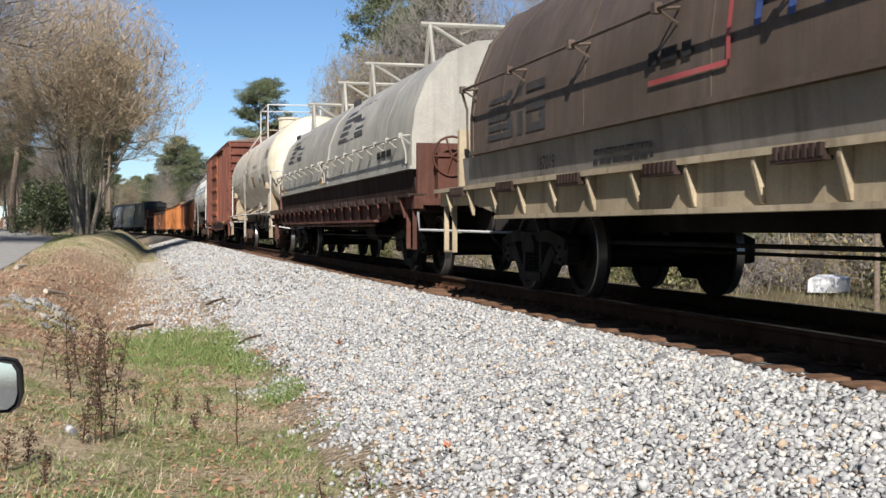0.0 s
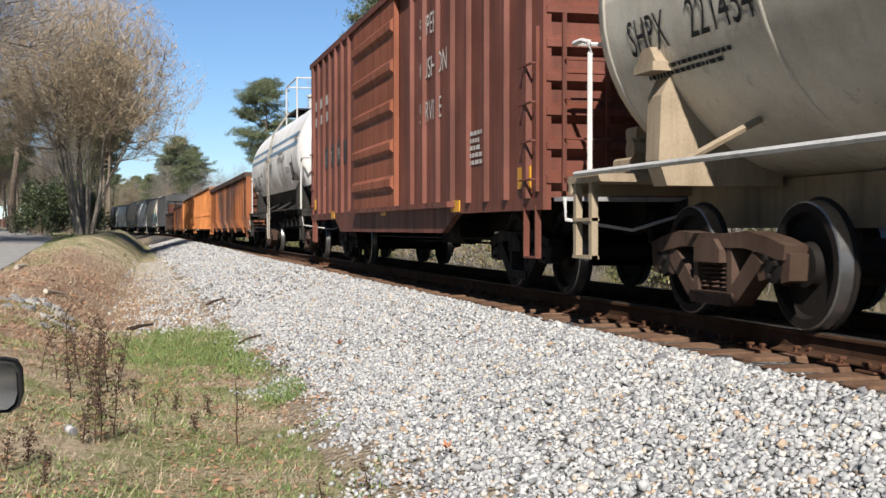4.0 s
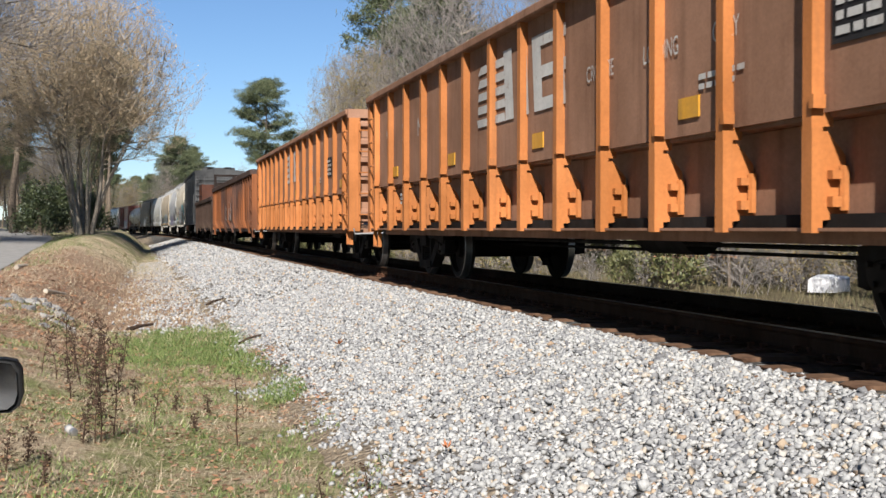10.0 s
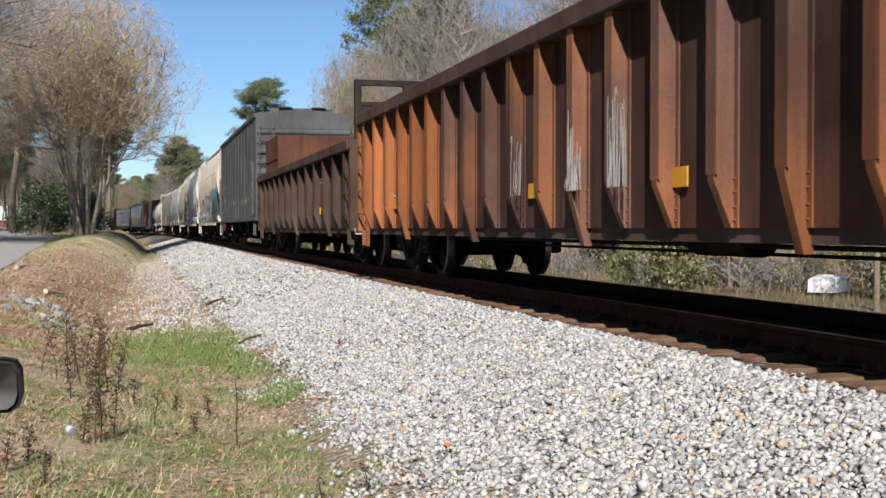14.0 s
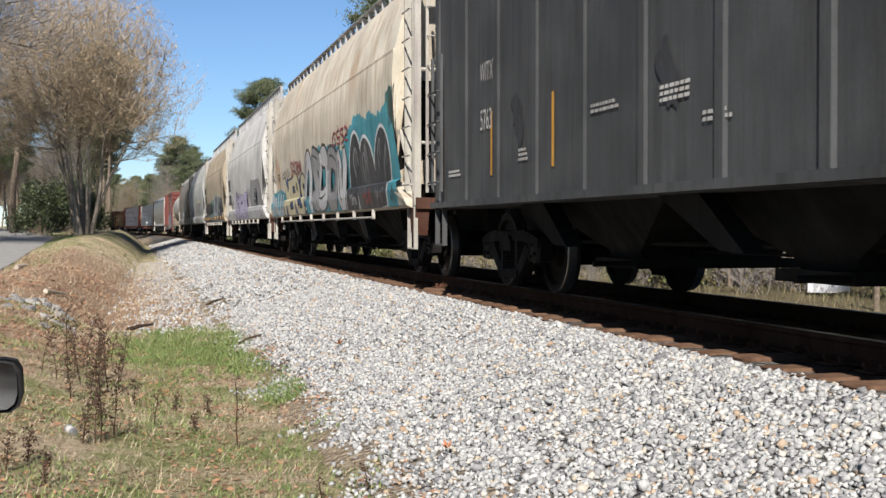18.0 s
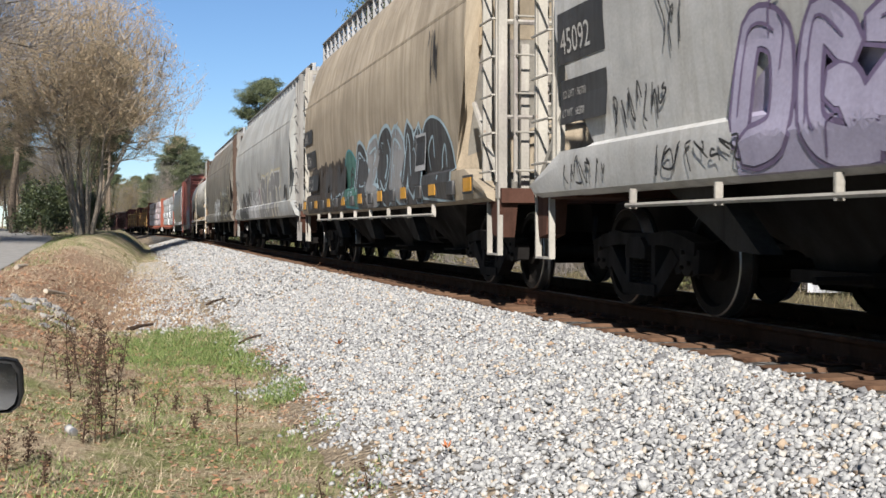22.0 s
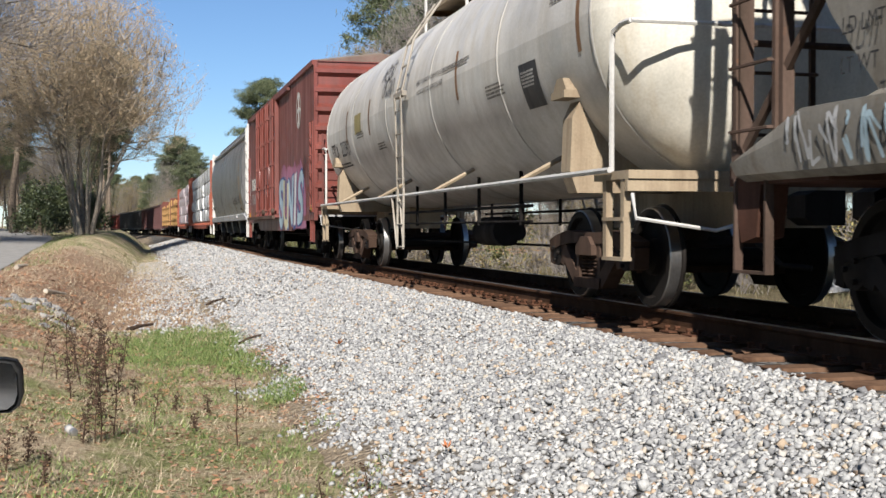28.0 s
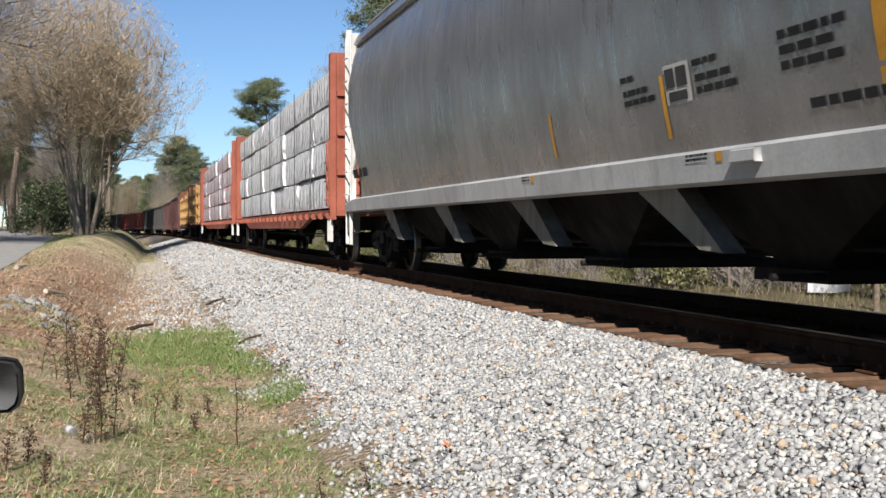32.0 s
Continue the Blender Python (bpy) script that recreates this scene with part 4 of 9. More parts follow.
for k, (near, far, num) in enumerate(((102.5, 118.6, "29"), (120.6, 137.1, "41"))):
    c, hf = gondola("faded orange steel gondola for crossties with tall ribs", near, far, 2.88, ORANGE_SHEET, ORANGE, ORANGE_SHEET, 15, "shelf", [("997", hf_, 2.0, 0.36) for hf_ in (6.85,)] + [(num, 5.75, 2.0, 0.36)], seed=5 + k)
    striped_logo(c, 1.7, 1.86, 0.74, flat(1.525), STENCIL)
    lettering(c, "NS", 6.8, 2.44, 0.3, flat(1.525), STENCIL, "stencilled_mark", 0.8)
    lettering(c, "MW", 4.75, 2.0, 0.36, flat(1.525), STENCIL, "stencilled_mark", 0.8)
    for t_, x_ in (("CROSSTIE", -1.7), ("LOADING", -2.9), ("ONLY", -4.05)):
        lettering(c, t_, x_, 1.98, 0.2, flat(1.525), STENCIL, squeeze=0.7)
    patch(c, "notice_plate", -5.5, -6.1, 1.75, 2.15, flat(1.525), STENCIL_DARK, "black notice plate with white lines")
    bars(c, -5.55, 2.05, 4, 0.45, 0.05, flat(1.53), STENCIL, 3)
c, hf = gondola("tall rust-brown steel gondola streaked with white", 139.1, 159.2, 2.68, GON_BROWN, GON_RIB, GON_CHORD, 22, "web", [("1949", 9.2, 1.9, 0.4)], load=True, seed=12)
for k_, (x_, w_, h_) in enumerate(((1.25, 0.35, 0.8), (-0.35, 0.4, 1.0), (-0.45, 0.3, 0.6), (-1.35, 0.4, 1.0), (-1.4, 0.35, 0.7))):
    scrawl(c, x_, 0.86, w_, h_, flat(1.604), STENCIL, 60 + k_, 7, 0.018, "thin white scrawl", 0.003)
c, hf = gondola("low umber-brown steel gondola with raised bulkheads", 160.1, 176.5, 2.33, GON_DARK, GON_DARK_RIB, GON_DARK_RIB, 13, "web", [("192", 7.1, 1.75, 0.42), ("897", 5.9, 1.75, 0.42)], seed=15)
for t_, x_, z_ in (("LD LMT", 7.05, 1.42), ("LT WT", 6.95, 1.2)):
    lettering(c, t_, x_, z_, 0.14, flat(1.452), STENCIL, squeeze=0.8)
for x0, x1, z1 in ((-hf + 0.05, -hf + 0.85, 3.42), (hf - 3.4, hf - 0.2, 3.4)):
    bh = Shape()
    if x0 < 0:
        for yy in (-1.4, -0.5, 0.5, 1.4):
            bh.box(x0, x0 + 0.12, yy - 0.06, yy + 0.06, 2.2, z1)
        bh.box(x0, x0 + 0.12, -1.46, 1.46, z1 - 0.1, z1).box(x0 + 0.02, x0 + 0.08, -1.4, 1.4, 2.3, 3.0).box(x0, x1, 1.36, 1.44, 2.2, 2.32).box(x0, x0 + 0.12, -1.46, 1.46, 2.95, 3.02)
    else:
        bh.box(x0, x1, 1.28, 1.36, 2.2, z1).box(x0, x1, -1.36, -1.28, 2.2, z1).box(x1 - 0.08, x1, -1.28, 1.28, 2.2, z1).box(x0, x0 + 0.08, -1.28, 1.28, 2.2, z1 - 0.02).box(x0, x1, 1.36, 1.385, 2.72, 2.78)
    part("bulkhead", bh, GON_BROWN if x0 > 0 else GON_DARK, c)
# ---- covered hoppers ----
BULGED = [(1.02, 1.46), (1.06, 1.54), (1.30, 1.585), (1.42, 1.575), (1.46, 1.50), (1.9, 1.555), (2.5, 1.60), (3.0, 1.60), (3.38, 1.575), (3.42, 1.555), (3.9, 1.44), (4.3, 1.29), (4.48, 1.19)]
ROUND = [(1.02, 1.44), (1.04, 1.50), (1.24, 1.53), (1.28, 1.40), (1.6, 1.475), (2.1, 1.56), (2.7, 1.60), (3.3, 1.575), (3.8, 1.48), (4.02, 1.40), (4.05, 1.48), (4.22, 1.40), (4.24, 1.30)]
STRAIGHT = [(0.98, 1.52), (1.02, 1.54), (4.30, 1.54), (4.32, 1.60), (4.42, 1.60), (4.44, 1.50)]


def side_of(knots):
    def prof(z):
        if z <= knots[0][0]:
            return knots[0][1]
        for (za, ya), (zb, yb) in zip(knots, knots[1:]):
            if z <= zb:
                return ya + (yb - ya) * (z - za) / (zb - za)
        return knots[-1][1]
    return prof


def chute(car, x, material, w=1.5, low=0.36):
    sh = Shape()
    sh.loft([[(x - w, -1.10, 1.04), (x + w, -1.10, 1.04), (x + w, 1.10, 1.04), (x - w, 1.10, 1.04)],
             [(x - 0.38, -0.75, 0.5), (x + 0.38, -0.75, 0.5), (x + 0.38, 0.75, 0.5), (x - 0.38, 0.75, 0.5)],
             [(x - 0.36, -0.7, low), (x + 0.36, -0.7, low), (x + 0.36, 0.7, low), (x - 0.36, 0.7, low)]])
    # Chute is black: the shade under the car is put into its colour
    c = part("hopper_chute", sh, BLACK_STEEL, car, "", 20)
    # Plate stays paler than its chute: bounced light put into the colour
    part("slope_plate", Shape().prism([(x + w - 0.1, 1.03), (x + w - 0.85, 1.03), (x + 0.12, 0.54), (x + 0.5, 0.56)], "y", 1.12, 1.3), material, c, "grey slope plate with light and shade in its paint", 0)
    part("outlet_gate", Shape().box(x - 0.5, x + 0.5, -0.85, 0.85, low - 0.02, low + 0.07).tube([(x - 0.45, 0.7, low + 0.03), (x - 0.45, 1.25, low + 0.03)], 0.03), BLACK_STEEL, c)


def covered_hopper(label, near, far, knots, paint, band_paint, end_paint, roof_paint, chutes, seed, rail=True, marks=(), shadow_paint=None, truck_mat=None):
    car, half = rail_car("covered_hopper", label, near, far, "hopper car", truck_mat or TRUCK_DARK, "covered hoppers in the train", 1.75)
    prof = side_of(knots)
    lettered = side_of([k for k in knots if not 1.43 < k[0] < 1.8]) if knots is BULGED else prof
    inset = 0.06 if knots is STRAIGHT else 1.0
    xs = [-half + inset, half - inset]
    cut = next(i for i, (z, y) in enumerate(knots) if z > 1.2) + (1 if knots is not STRAIGHT else 0)
    # body above the band, closed at both ends
    upper = knots[cut:] if knots is not STRAIGHT else knots
    ring = [(y, z) for z, y in upper] + [(0.5, upper[-1][0] + 0.12), (-0.5, upper[-1][0] + 0.12)] + [(-y, z) for z, y in upper[::-1]]
    n = 12

    def lean_in(z):
        """How far the lower end of the body leans in over the end platform."""
        if knots is STRAIGHT:
            return 0.0
        return 0.75 * (1 - min(1.0, max(0.0, (z - 1.5) / 1.1))) ** 1.4 if knots is BULGED else 0.9 * max(0.0, 1 - abs(z - 1.85) / 1.1) ** 1.2

    body = part("body", Shape().loft([[(xs[0] + lean_in(z) + (xs[1] - xs[0] - 2 * lean_in(z)) * i / n, y, z) for y, z in ring] for i in range(n + 1)]), paint, car, "", 25)
    if knots is not STRAIGHT:
        band = knots[:cut + 1]
        for sg in (1, -1):
            r2 = [(sg * y, z) for z, y in band] + [(sg * 1.35, band[-1][0]), (sg * 1.35, band[0][0])]
            part("side_sill", Shape().loft([[(x, y, min(z, most)) for y, z in r2] for x, most in ((-half + 0.25, 1.14), (-half + 1.1, 1.45), (-half + 1.3, 9.0), (half - 1.3, 9.0), (half - 1.1, 1.45), (half - 0.25, 1.14))]), band_paint, car, "", 25)
        # seam along the side and vertical weld lines
        for z in (3.40,) if knots is BULGED else (4.03,):
            part("side_seam", Shape().box(xs[0], xs[1], prof(z) - 0.02, prof(z) + 0.012, z - 0.02, z + 0.02), band_paint, body)
    else:
        for k in range(13):
            x = xs[0] + 0.2 + (xs[1] - xs[0] - 0.4) * k / 12
            for sg in (1, -1):
                part("rib", Shape().prism([(x - 0.09, sg * 1.54), (x - 0.06, sg * 1.562), (x + 0.06, sg * 1.562), (x + 0.09, sg * 1.54)], "z", 1.0, 4.3), paint, body, "", 20)
        part("lower_sill", Shape().box(xs[0], xs[1], 1.50, 1.61, 0.98, 1.05), paint, car)
    # roof walkway, hatches
    top = upper[-1][0] + 0.12
    walkway = Shape()
    for yy in (-0.55, 0.55):
        walkway.box(-half + 0.3, half - 0.3, yy - 0.22, yy + 0.22, top + 0.10, top + 0.13)
    for k in range(13):
        x = -half + 0.5 + (2 * half - 1.0) * k / 12
        walkway.box(x - 0.03, x + 0.03, -1.0, 1.0, top - 0.05, top + 0.1)
    part("roof_walkway", walkway, roof_paint, car)
    if knots is not STRAIGHT:
        rail_sh = Shape()
        tall = 0.36 if seed in (61, 62) else 0.16
        for k in range(28):
            x = -half + 0.4 + (2 * half - 0.8) * k / 27
            rail_sh.box(x - 0.013, x + 0.013, 1.02, 1.1, top - 0.1, top + tall)
        rail_sh.box(-half + 0.4, half - 0.4, 1.0, 1.12, top + tall, top + tall + 0.02)
        if tall > 0.2:
            for z in (0.12, 0.24):
                rail_sh.box(-half + 0.4, half - 0.4, 1.05, 1.07, top + z, top + z + 0.012)
        part("roof_edge_walk", rail_sh, roof_paint, car)
    for k in range(chutes):
        L = 2 * half - 5.4
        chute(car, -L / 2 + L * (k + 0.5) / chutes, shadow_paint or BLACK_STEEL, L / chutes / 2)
    # end platforms, frames and ladders
    for sg in (1, -1):
        e = sg * half
        if knots is not STRAIGHT:
            # Round car: grey here is its white end paint with shade included
            part("end_platform", Shape().box(e, e - sg * 1.2, -1.45, 1.45, 1.0, 1.16), HOP_GREY3 if knots is ROUND else COIL_DECK_RUST, car)
            slope = Shape().loft([[(e - sg * 0.55, -1.2, 4.3), (e - sg * 0.55, 1.2, 4.3), (e - sg * 1.3, 1.2, 4.3), (e - sg * 1.3, -1.2, 4.3)],
                                  [(e - sg * 1.1, -1.35, 2.9), (e - sg * 1.1, 1.35, 2.9), (e - sg * 1.3, 1.35, 2.9), (e - sg * 1.3, -1.35, 2.9)]])
            part("end_hood", slope, paint, car, "", 20)
            for yy in (1.42, -1.42):
                post = Shape().box(e - sg * 0.06, e - sg * 0.18, yy - 0.05, yy + 0.05, 1.05, 4.45)
                post.box(e - sg * 0.62, e - sg * 0.70, yy - 0.04, yy + 0.04, 1.1, 4.3)
                post.tube([(e - sg * 0.12, yy, 1.2), (e - sg * 1.2, yy, 2.2)], 0.035)
                part("corner_post", post, end_paint, car)
                ladder(car, e - sg * 0.38, yy + (0.03 if yy > 0 else -0.1), 1.35, 4.2, end_paint, 0.5, step=0.42)
                stirrup(car, e - sg * 0.3, yy + (0.05 if yy > 0 else 0), end_paint, 0.42, 1.05, 0.4)
            ladder(car, e - (0.02 if sg < 0 else -0.05), 1.05, 1.35, 4.2, end_paint, 0.5, step=0.42, along="y")
            part("end_brace", Shape().tube([(e - sg * 0.12, 1.4, 3.0), (e - sg * 0.12, -1.4, 3.0)], 0.03).tube([(e - sg * 0.12, 1.4, 1.95), (e - sg * 0.12, -1.4, 1.95)], 0.025).box(e - sg * 0.08, e - sg * 0.16, -1.42, 1.42, 4.3, 4.4), end_paint, car)
            part("jacking_pad", Shape().prism([(e - sg * 0.05, 1.0), (e - sg * 0.42, 1.0), (e - sg * 0.36, 0.66), (e - sg * 0.16, 0.62)], "y", 1.25, 1.45), HOP_GREY3 if knots is ROUND else COIL_DECK_RUST, car)
            # Black sheets carry the neighbouring car's shade in their colour
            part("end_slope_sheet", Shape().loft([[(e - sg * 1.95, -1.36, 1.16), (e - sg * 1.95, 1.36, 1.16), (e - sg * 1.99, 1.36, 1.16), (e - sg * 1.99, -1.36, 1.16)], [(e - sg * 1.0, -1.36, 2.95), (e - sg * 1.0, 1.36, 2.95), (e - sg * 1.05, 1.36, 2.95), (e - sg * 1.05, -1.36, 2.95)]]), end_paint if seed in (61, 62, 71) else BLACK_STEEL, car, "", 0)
            part("slope_brace", Shape().box(e - sg * 1.0, e - sg * 1.1, -0.9, -0.8, 1.16, 2.9).box(e - sg * 1.0, e - sg * 1.1, 0.8, 0.9, 1.16, 2.9), end_paint, car)
        else:
            corrugated_end(car, e - sg * 0.06, sg, 1.5, 1.05, 4.0, paint, 9, 0.05)
            ladder(car, e - sg * 0.45, 1.60, 1.3, 2.8, paint, 0.45)
            ladder(car, e - sg * 0.06 + (-0.05 if sg < 0 else 0.1), 1.2, 1.3, 4.0, paint, 0.45, along="y")
            stirrup(car, e - sg * 0.4, 1.58, paint, 0.5, 1.0)
            part("end_wall_cap", Shape().prism([(-1.5, 3.95), (1.5, 3.95), (1.5, 4.32), (0.5, 4.5), (-0.5, 4.5), (-1.5, 4.32)], "x", e - sg * 0.05, e - sg * 0.1), paint, car)
    if rail:
        sh = Shape().tube([(-half + 2.6, 1.56, 0.90), (half - 2.6, 1.56, 0.90)], 0.02)
        for k in range(8):
            x = -half + 2.7 + (2 * half - 5.4) * k / 7
            sh.box(x - 0.012, x + 0.012, 1.52, 1.575, 0.87, 1.03)
        part("pipe_rail", sh, end_paint, car)
    return car, half, lettered


COIL_DECK_RUST = painted("rusted end casting", (0.11, 0.05, 0.034), (0.04, 0.026, 0.02), (0.15, 0.075, 0.045), 0.4, 0.3, 0.75)
HOP_TAN = painted("rust-stained cream paint", (0.80, 0.73, 0.59), (0.44, 0.29, 0.16), (0.42, 0.2, 0.08), 0.45, 0.12, 0.6, second=(0.50, 0.25, 0.10), patchy=(0.56, 0.78), spread=(0.5, 0.5, 0.55))
HOP_GREY = painted("faded light grey paint", (0.80, 0.79, 0.76), (0.45, 0.41, 0.35), (0.46, 0.33, 0.21), 0.35, 0.1, 0.6)
HOP_GREY2 = painted("streaked pale grey paint", (0.56, 0.57, 0.55), (0.46, 0.41, 0.33), (0.36, 0.24, 0.14), 0.4, 0.12, 0.6)
HOP_GREY3 = painted("mid-grey paint for grime and shaded white", (0.27, 0.25, 0.215), (0.13, 0.105, 0.075), (0.24, 0.14, 0.075), 0.5, 0.15, 0.65, second=(0.25, 0.15, 0.08), patchy=(0.58, 0.75), spread=(1.2, 1.2, 0.2))
HOP_BROWN = painted("grimy tan-brown paint", (0.54, 0.45, 0.33), (0.25, 0.2, 0.14), (0.34, 0.2, 0.11), 0.5, 0.2, 0.65)
HOP_BLACK = painted("dull charcoal paint", (0.075, 0.077, 0.078), (0.035, 0.035, 0.035), (0.12, 0.09, 0.07), 0.35, 0.08, 0.6)
HOP_SILVER = painted("bare grey metallic side", (0.46, 0.46, 0.465), (0.34, 0.31, 0.28), (0.40, 0.30, 0.2), 0.3, 0.02, 0.3, 0.75, streak=0.5, bumpy=0.02)
HOP_BAND = painted("light grey sill paint", (0.55, 0.55, 0.55), (0.32, 0.30, 0.27), (0.3, 0.2, 0.12), 0.3, 0.08, 0.5)
END_WHITE = painted("dirty white end paint", (0.50, 0.47, 0.41), (0.2, 0.15, 0.18), (0.32, 0.16, 0.09), 0.3, 0.2, 0.6)
END_GREY = painted("dirty grey end paint", (0.34, 0.33, 0.31), (0.15, 0.12, 0.1), (0.26, 0.15, 0.09), 0.35, 0.2, 0.6)
END_DARK = painted("rust-brown end paint", (0.13, 0.085, 0.065), (0.05, 0.04, 0.03), (0.2, 0.10, 0.06), 0.45, 0.3, 0.7)
# Chute grey is lowered to include the shade below the sills
CHUTE_GREY = painted("grey chute paint with shade in it", (0.06, 0.054, 0.047), (0.02, 0.018, 0.015), (0.05, 0.035, 0.025), 0.5, 0.2, 0.75)
SPRAY = {k: painted("spray paint " + k, c, tuple(v * 0.7 for v in c), tuple(v * 0.8 for v in c), 0.25, 0.05, 0.55) for k, c in
         dict(black=(0.03, 0.03, 0.033), white=(0.85, 0.85, 0.84), silver=(0.62, 0.62, 0.62), teal=(0.06, 0.36, 0.43), cream=(0.78, 0.70, 0.45), blue=(0.04, 0.09, 0.30), lilac=(0.58, 0.53, 0.70),
              purple=(0.23, 0.17, 0.30), charcoal=(0.055, 0.053, 0.053), grey=(0.33, 0.325, 0.32), red=(0.38, 0.05, 0.05), green=(0.06, 0.20, 0.16), sky=(0.50, 0.66, 0.74), pink=(0.42, 0.15, 0.25), brown=(0.065, 0.047, 0.034)).items()}
S = SPRAY

# charcoal hopper with ribbed sides
c, hf, pr = covered_hopper("charcoal grey ribbed covered hopper with white stencils", 177.6, 193.5, STRAIGHT, HOP_BLACK, HOP_BLACK, HOP_BLACK, HOP_BLACK, 3, 21, rail=False)
f0 = flat(1.545)
lettering(c, "5763", 5.75, 1.82, 0.33, f0, STENCIL, "number", 0.7)
lettering(c, "WITX", 5.75, 2.36, 0.31, f0, STENCIL, "stencilled_mark", 0.62)
for k, (x, z, rows, w) in enumerate(((hf - 0.8, 1.4, 2, 0.8), (hf - 3.6, 1.5, 3, 0.4), (hf - 5.6, 1.75, 2, 0.9), (hf - 7.0, 1.75, 3, 0.8), (-hf + 5.0, 1.7, 3, 0.8), (-hf + 3.8, 1.75, 4, 0.8), (-hf + 8.2, 1.5, 2, 0.6))):
    bars(c, x, z, rows, w * 0.7, 0.028, f0, STENCIL, 40 + k)
for k, x in enumerate((4.3, 0.74, -2.85)):
    sh = Shape()
    for j in range(3):
        blob(sh, x + 0.08 * j, 1.72 + 0.12 * j, 0.11, 0.13, f0, 0.006 + 0.001 * j, random.Random(k * 7 + j), 0.4)
    part("paint_smear", sh, S["black"], c, "black paint smear", 0)
for x in (hf - 0.45, hf - 2.6, hf - 4.6, -hf + 3.4):
    patch(c, "rust_strip", x, x - 0.07, 1.3, 2.0, f0, YELLOW, "faded orange strip")
patch(c, "inspection_panel", -hf + 2.9, -hf + 2.45, 1.3, 1.75, f0, STENCIL, "white-framed stencil panel", 0.005)
patch(c, "inspection_panel_inner", -hf + 2.86, -hf + 2.49, 1.34, 1.71, f0, HOP_BLACK, "", 0.009)
patch(c, "paper_tag", -hf + 1.7, -hf + 1.45, 1.55, 1.9, f0, STENCIL, "torn white tag")

lettering(c, "LINED 2-91", -hf + 5.9, 1.6, 0.1, f0, STENCIL, squeeze=0.7)
# five bulged hoppers
HOPPERS = (
    ("rust-stained cream covered hopper covered in teal and black graffiti", 194.9, 212.8, HOP_TAN, HOP_TAN, END_WHITE),
    ("light grey covered hopper with lilac graffiti", 213.9, 229.3, HOP_GREY, HOP_GREY, END_WHITE),
    ("grimy tan covered hopper with dark graffiti and yellow reflectors", 230.4, 245.9, HOP_BROWN, HOP_BROWN, END_WHITE),
    ("pale grey covered hopper with white and charcoal graffiti", 246.8, 265.0, HOP_GREY2, HOP_GREY2, END_GREY),
    ("weathered grey-tan covered hopper with faded graffiti", 266.2, 284.6, HOP_GREY3, HOP_GREY3, END_DARK),
)
built = []
for k, (lab, near, far, paint, band, endp) in enumerate(HOPPERS):
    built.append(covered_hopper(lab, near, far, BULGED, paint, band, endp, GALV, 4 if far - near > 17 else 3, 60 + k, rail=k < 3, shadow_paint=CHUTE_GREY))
B = [z for z, y in BULGED]
true_side = side_of(BULGED)
c, hf, pr = built[0]
cl = painted_cloud(c, -8.2, -3.3, 1.0, 2.62, true_side, B, S["teal"], 3.0, label="teal and black graffiti with white outlines")
throw_up(c, "^^^", -4.0, -7.5, 1.06, 2.28, true_side, B, (S["black"], S["charcoal"]), S["white"], None, cl, 0.02, 0.055, 0.1, 5, 1.0, shine=S["grey"])
for x_, m_ in ((-4.3, S["white"]), (-5.6, S["red"]), (-7.7, S["black"]), (-6.6, S["grey"])):
    scrawl(c, x_, 1.12, 0.7, 0.24, true_side, m_, int(-x_ * 10), 4, 0.03)
cl = painted_cloud(c, -3.9, 1.9, 1.0, 2.35, true_side, B, S["teal"], 8.0, label="grey graffiti letters on teal")
graffiti(c, 1.7, -3.9, 1.1, 2.35, pr, (S["silver"], S["grey"]), S["charcoal"], None, 5, 5, bold=0.36)
cl = painted_cloud(c, 1.4, 5.7, 1.0, 1.9, true_side, B, S["blue"], 9.0, rag=0.2, label="cream graffiti letters outlined in black")
throw_up(c, "MERS", 5.45, 1.75, 1.0, 1.98, true_side, B, (S["cream"],), S["black"], None, cl, 0.045, 0.05, 0.0, 4, 1.05)
cl = painted_cloud(c, 5.2, 8.6, 1.0, 1.72, true_side, B, S["teal"], 11.0, label="pale graffiti letters on teal")
graffiti(c, 8.3, 5.6, 1.08, 1.6, pr, (S["sky"], S["silver"]), S["silver"], None, 4, 9, bold=0.3)
graffiti(c, 4.2, 2.3, 1.98, 2.36, pr, (S["red"],), S["red"], None, 5, 13, label="red spray-painted tag", bold=0.1)
graffiti(c, -2.4, -4.2, 2.3, 2.62, pr, (S["red"],), S["red"], None, 4, 19, label="thin red tag", bold=0.1)
scrawl(c, 5.9, 1.98, 1.5, 0.3, true_side, S["charcoal"], 31, 5, 0.03)
scrawl(c, 8.2, 2.2, 1.2, 0.6, true_side, S["green"], 32, 6, 0.025)
scrawl(c, -7.7, 2.1, 0.6, 0.75, true_side, S["charcoal"], 33, 5, 0.03)
painted_cloud(c, -7.4, -8.0, 2.0, 2.9, true_side, B, S["green"], 5.5, label="green overspray", lift=0.004)
lettering(c, "5765", hf - 1.95, 1.98, 0.27, pr, STENCIL_DARK, "number")
lettering(c, "TRLX", hf - 1.05, 1.98, 0.27, pr, STENCIL_DARK, "stencilled_mark", 0.75)
c, hf, pr = built[1]
cl = painted_cloud(c, 3.3, -1.8, 1.02, 1.85, true_side, B, S["lilac"], 14.0, rag=0.16, label="lilac graffiti letters with purple edges")
graffiti(c, 3.3, -1.8, 1.06, 2.0, pr, (S["lilac"],), S["purple"], None, 7, 17, bold=0.32)
painted_cloud(c, -2.4, -6.15, 1.44, 2.3, true_side, B, S["grey"], 15.0, label="dark grey block of cover paint", rag=0.1)
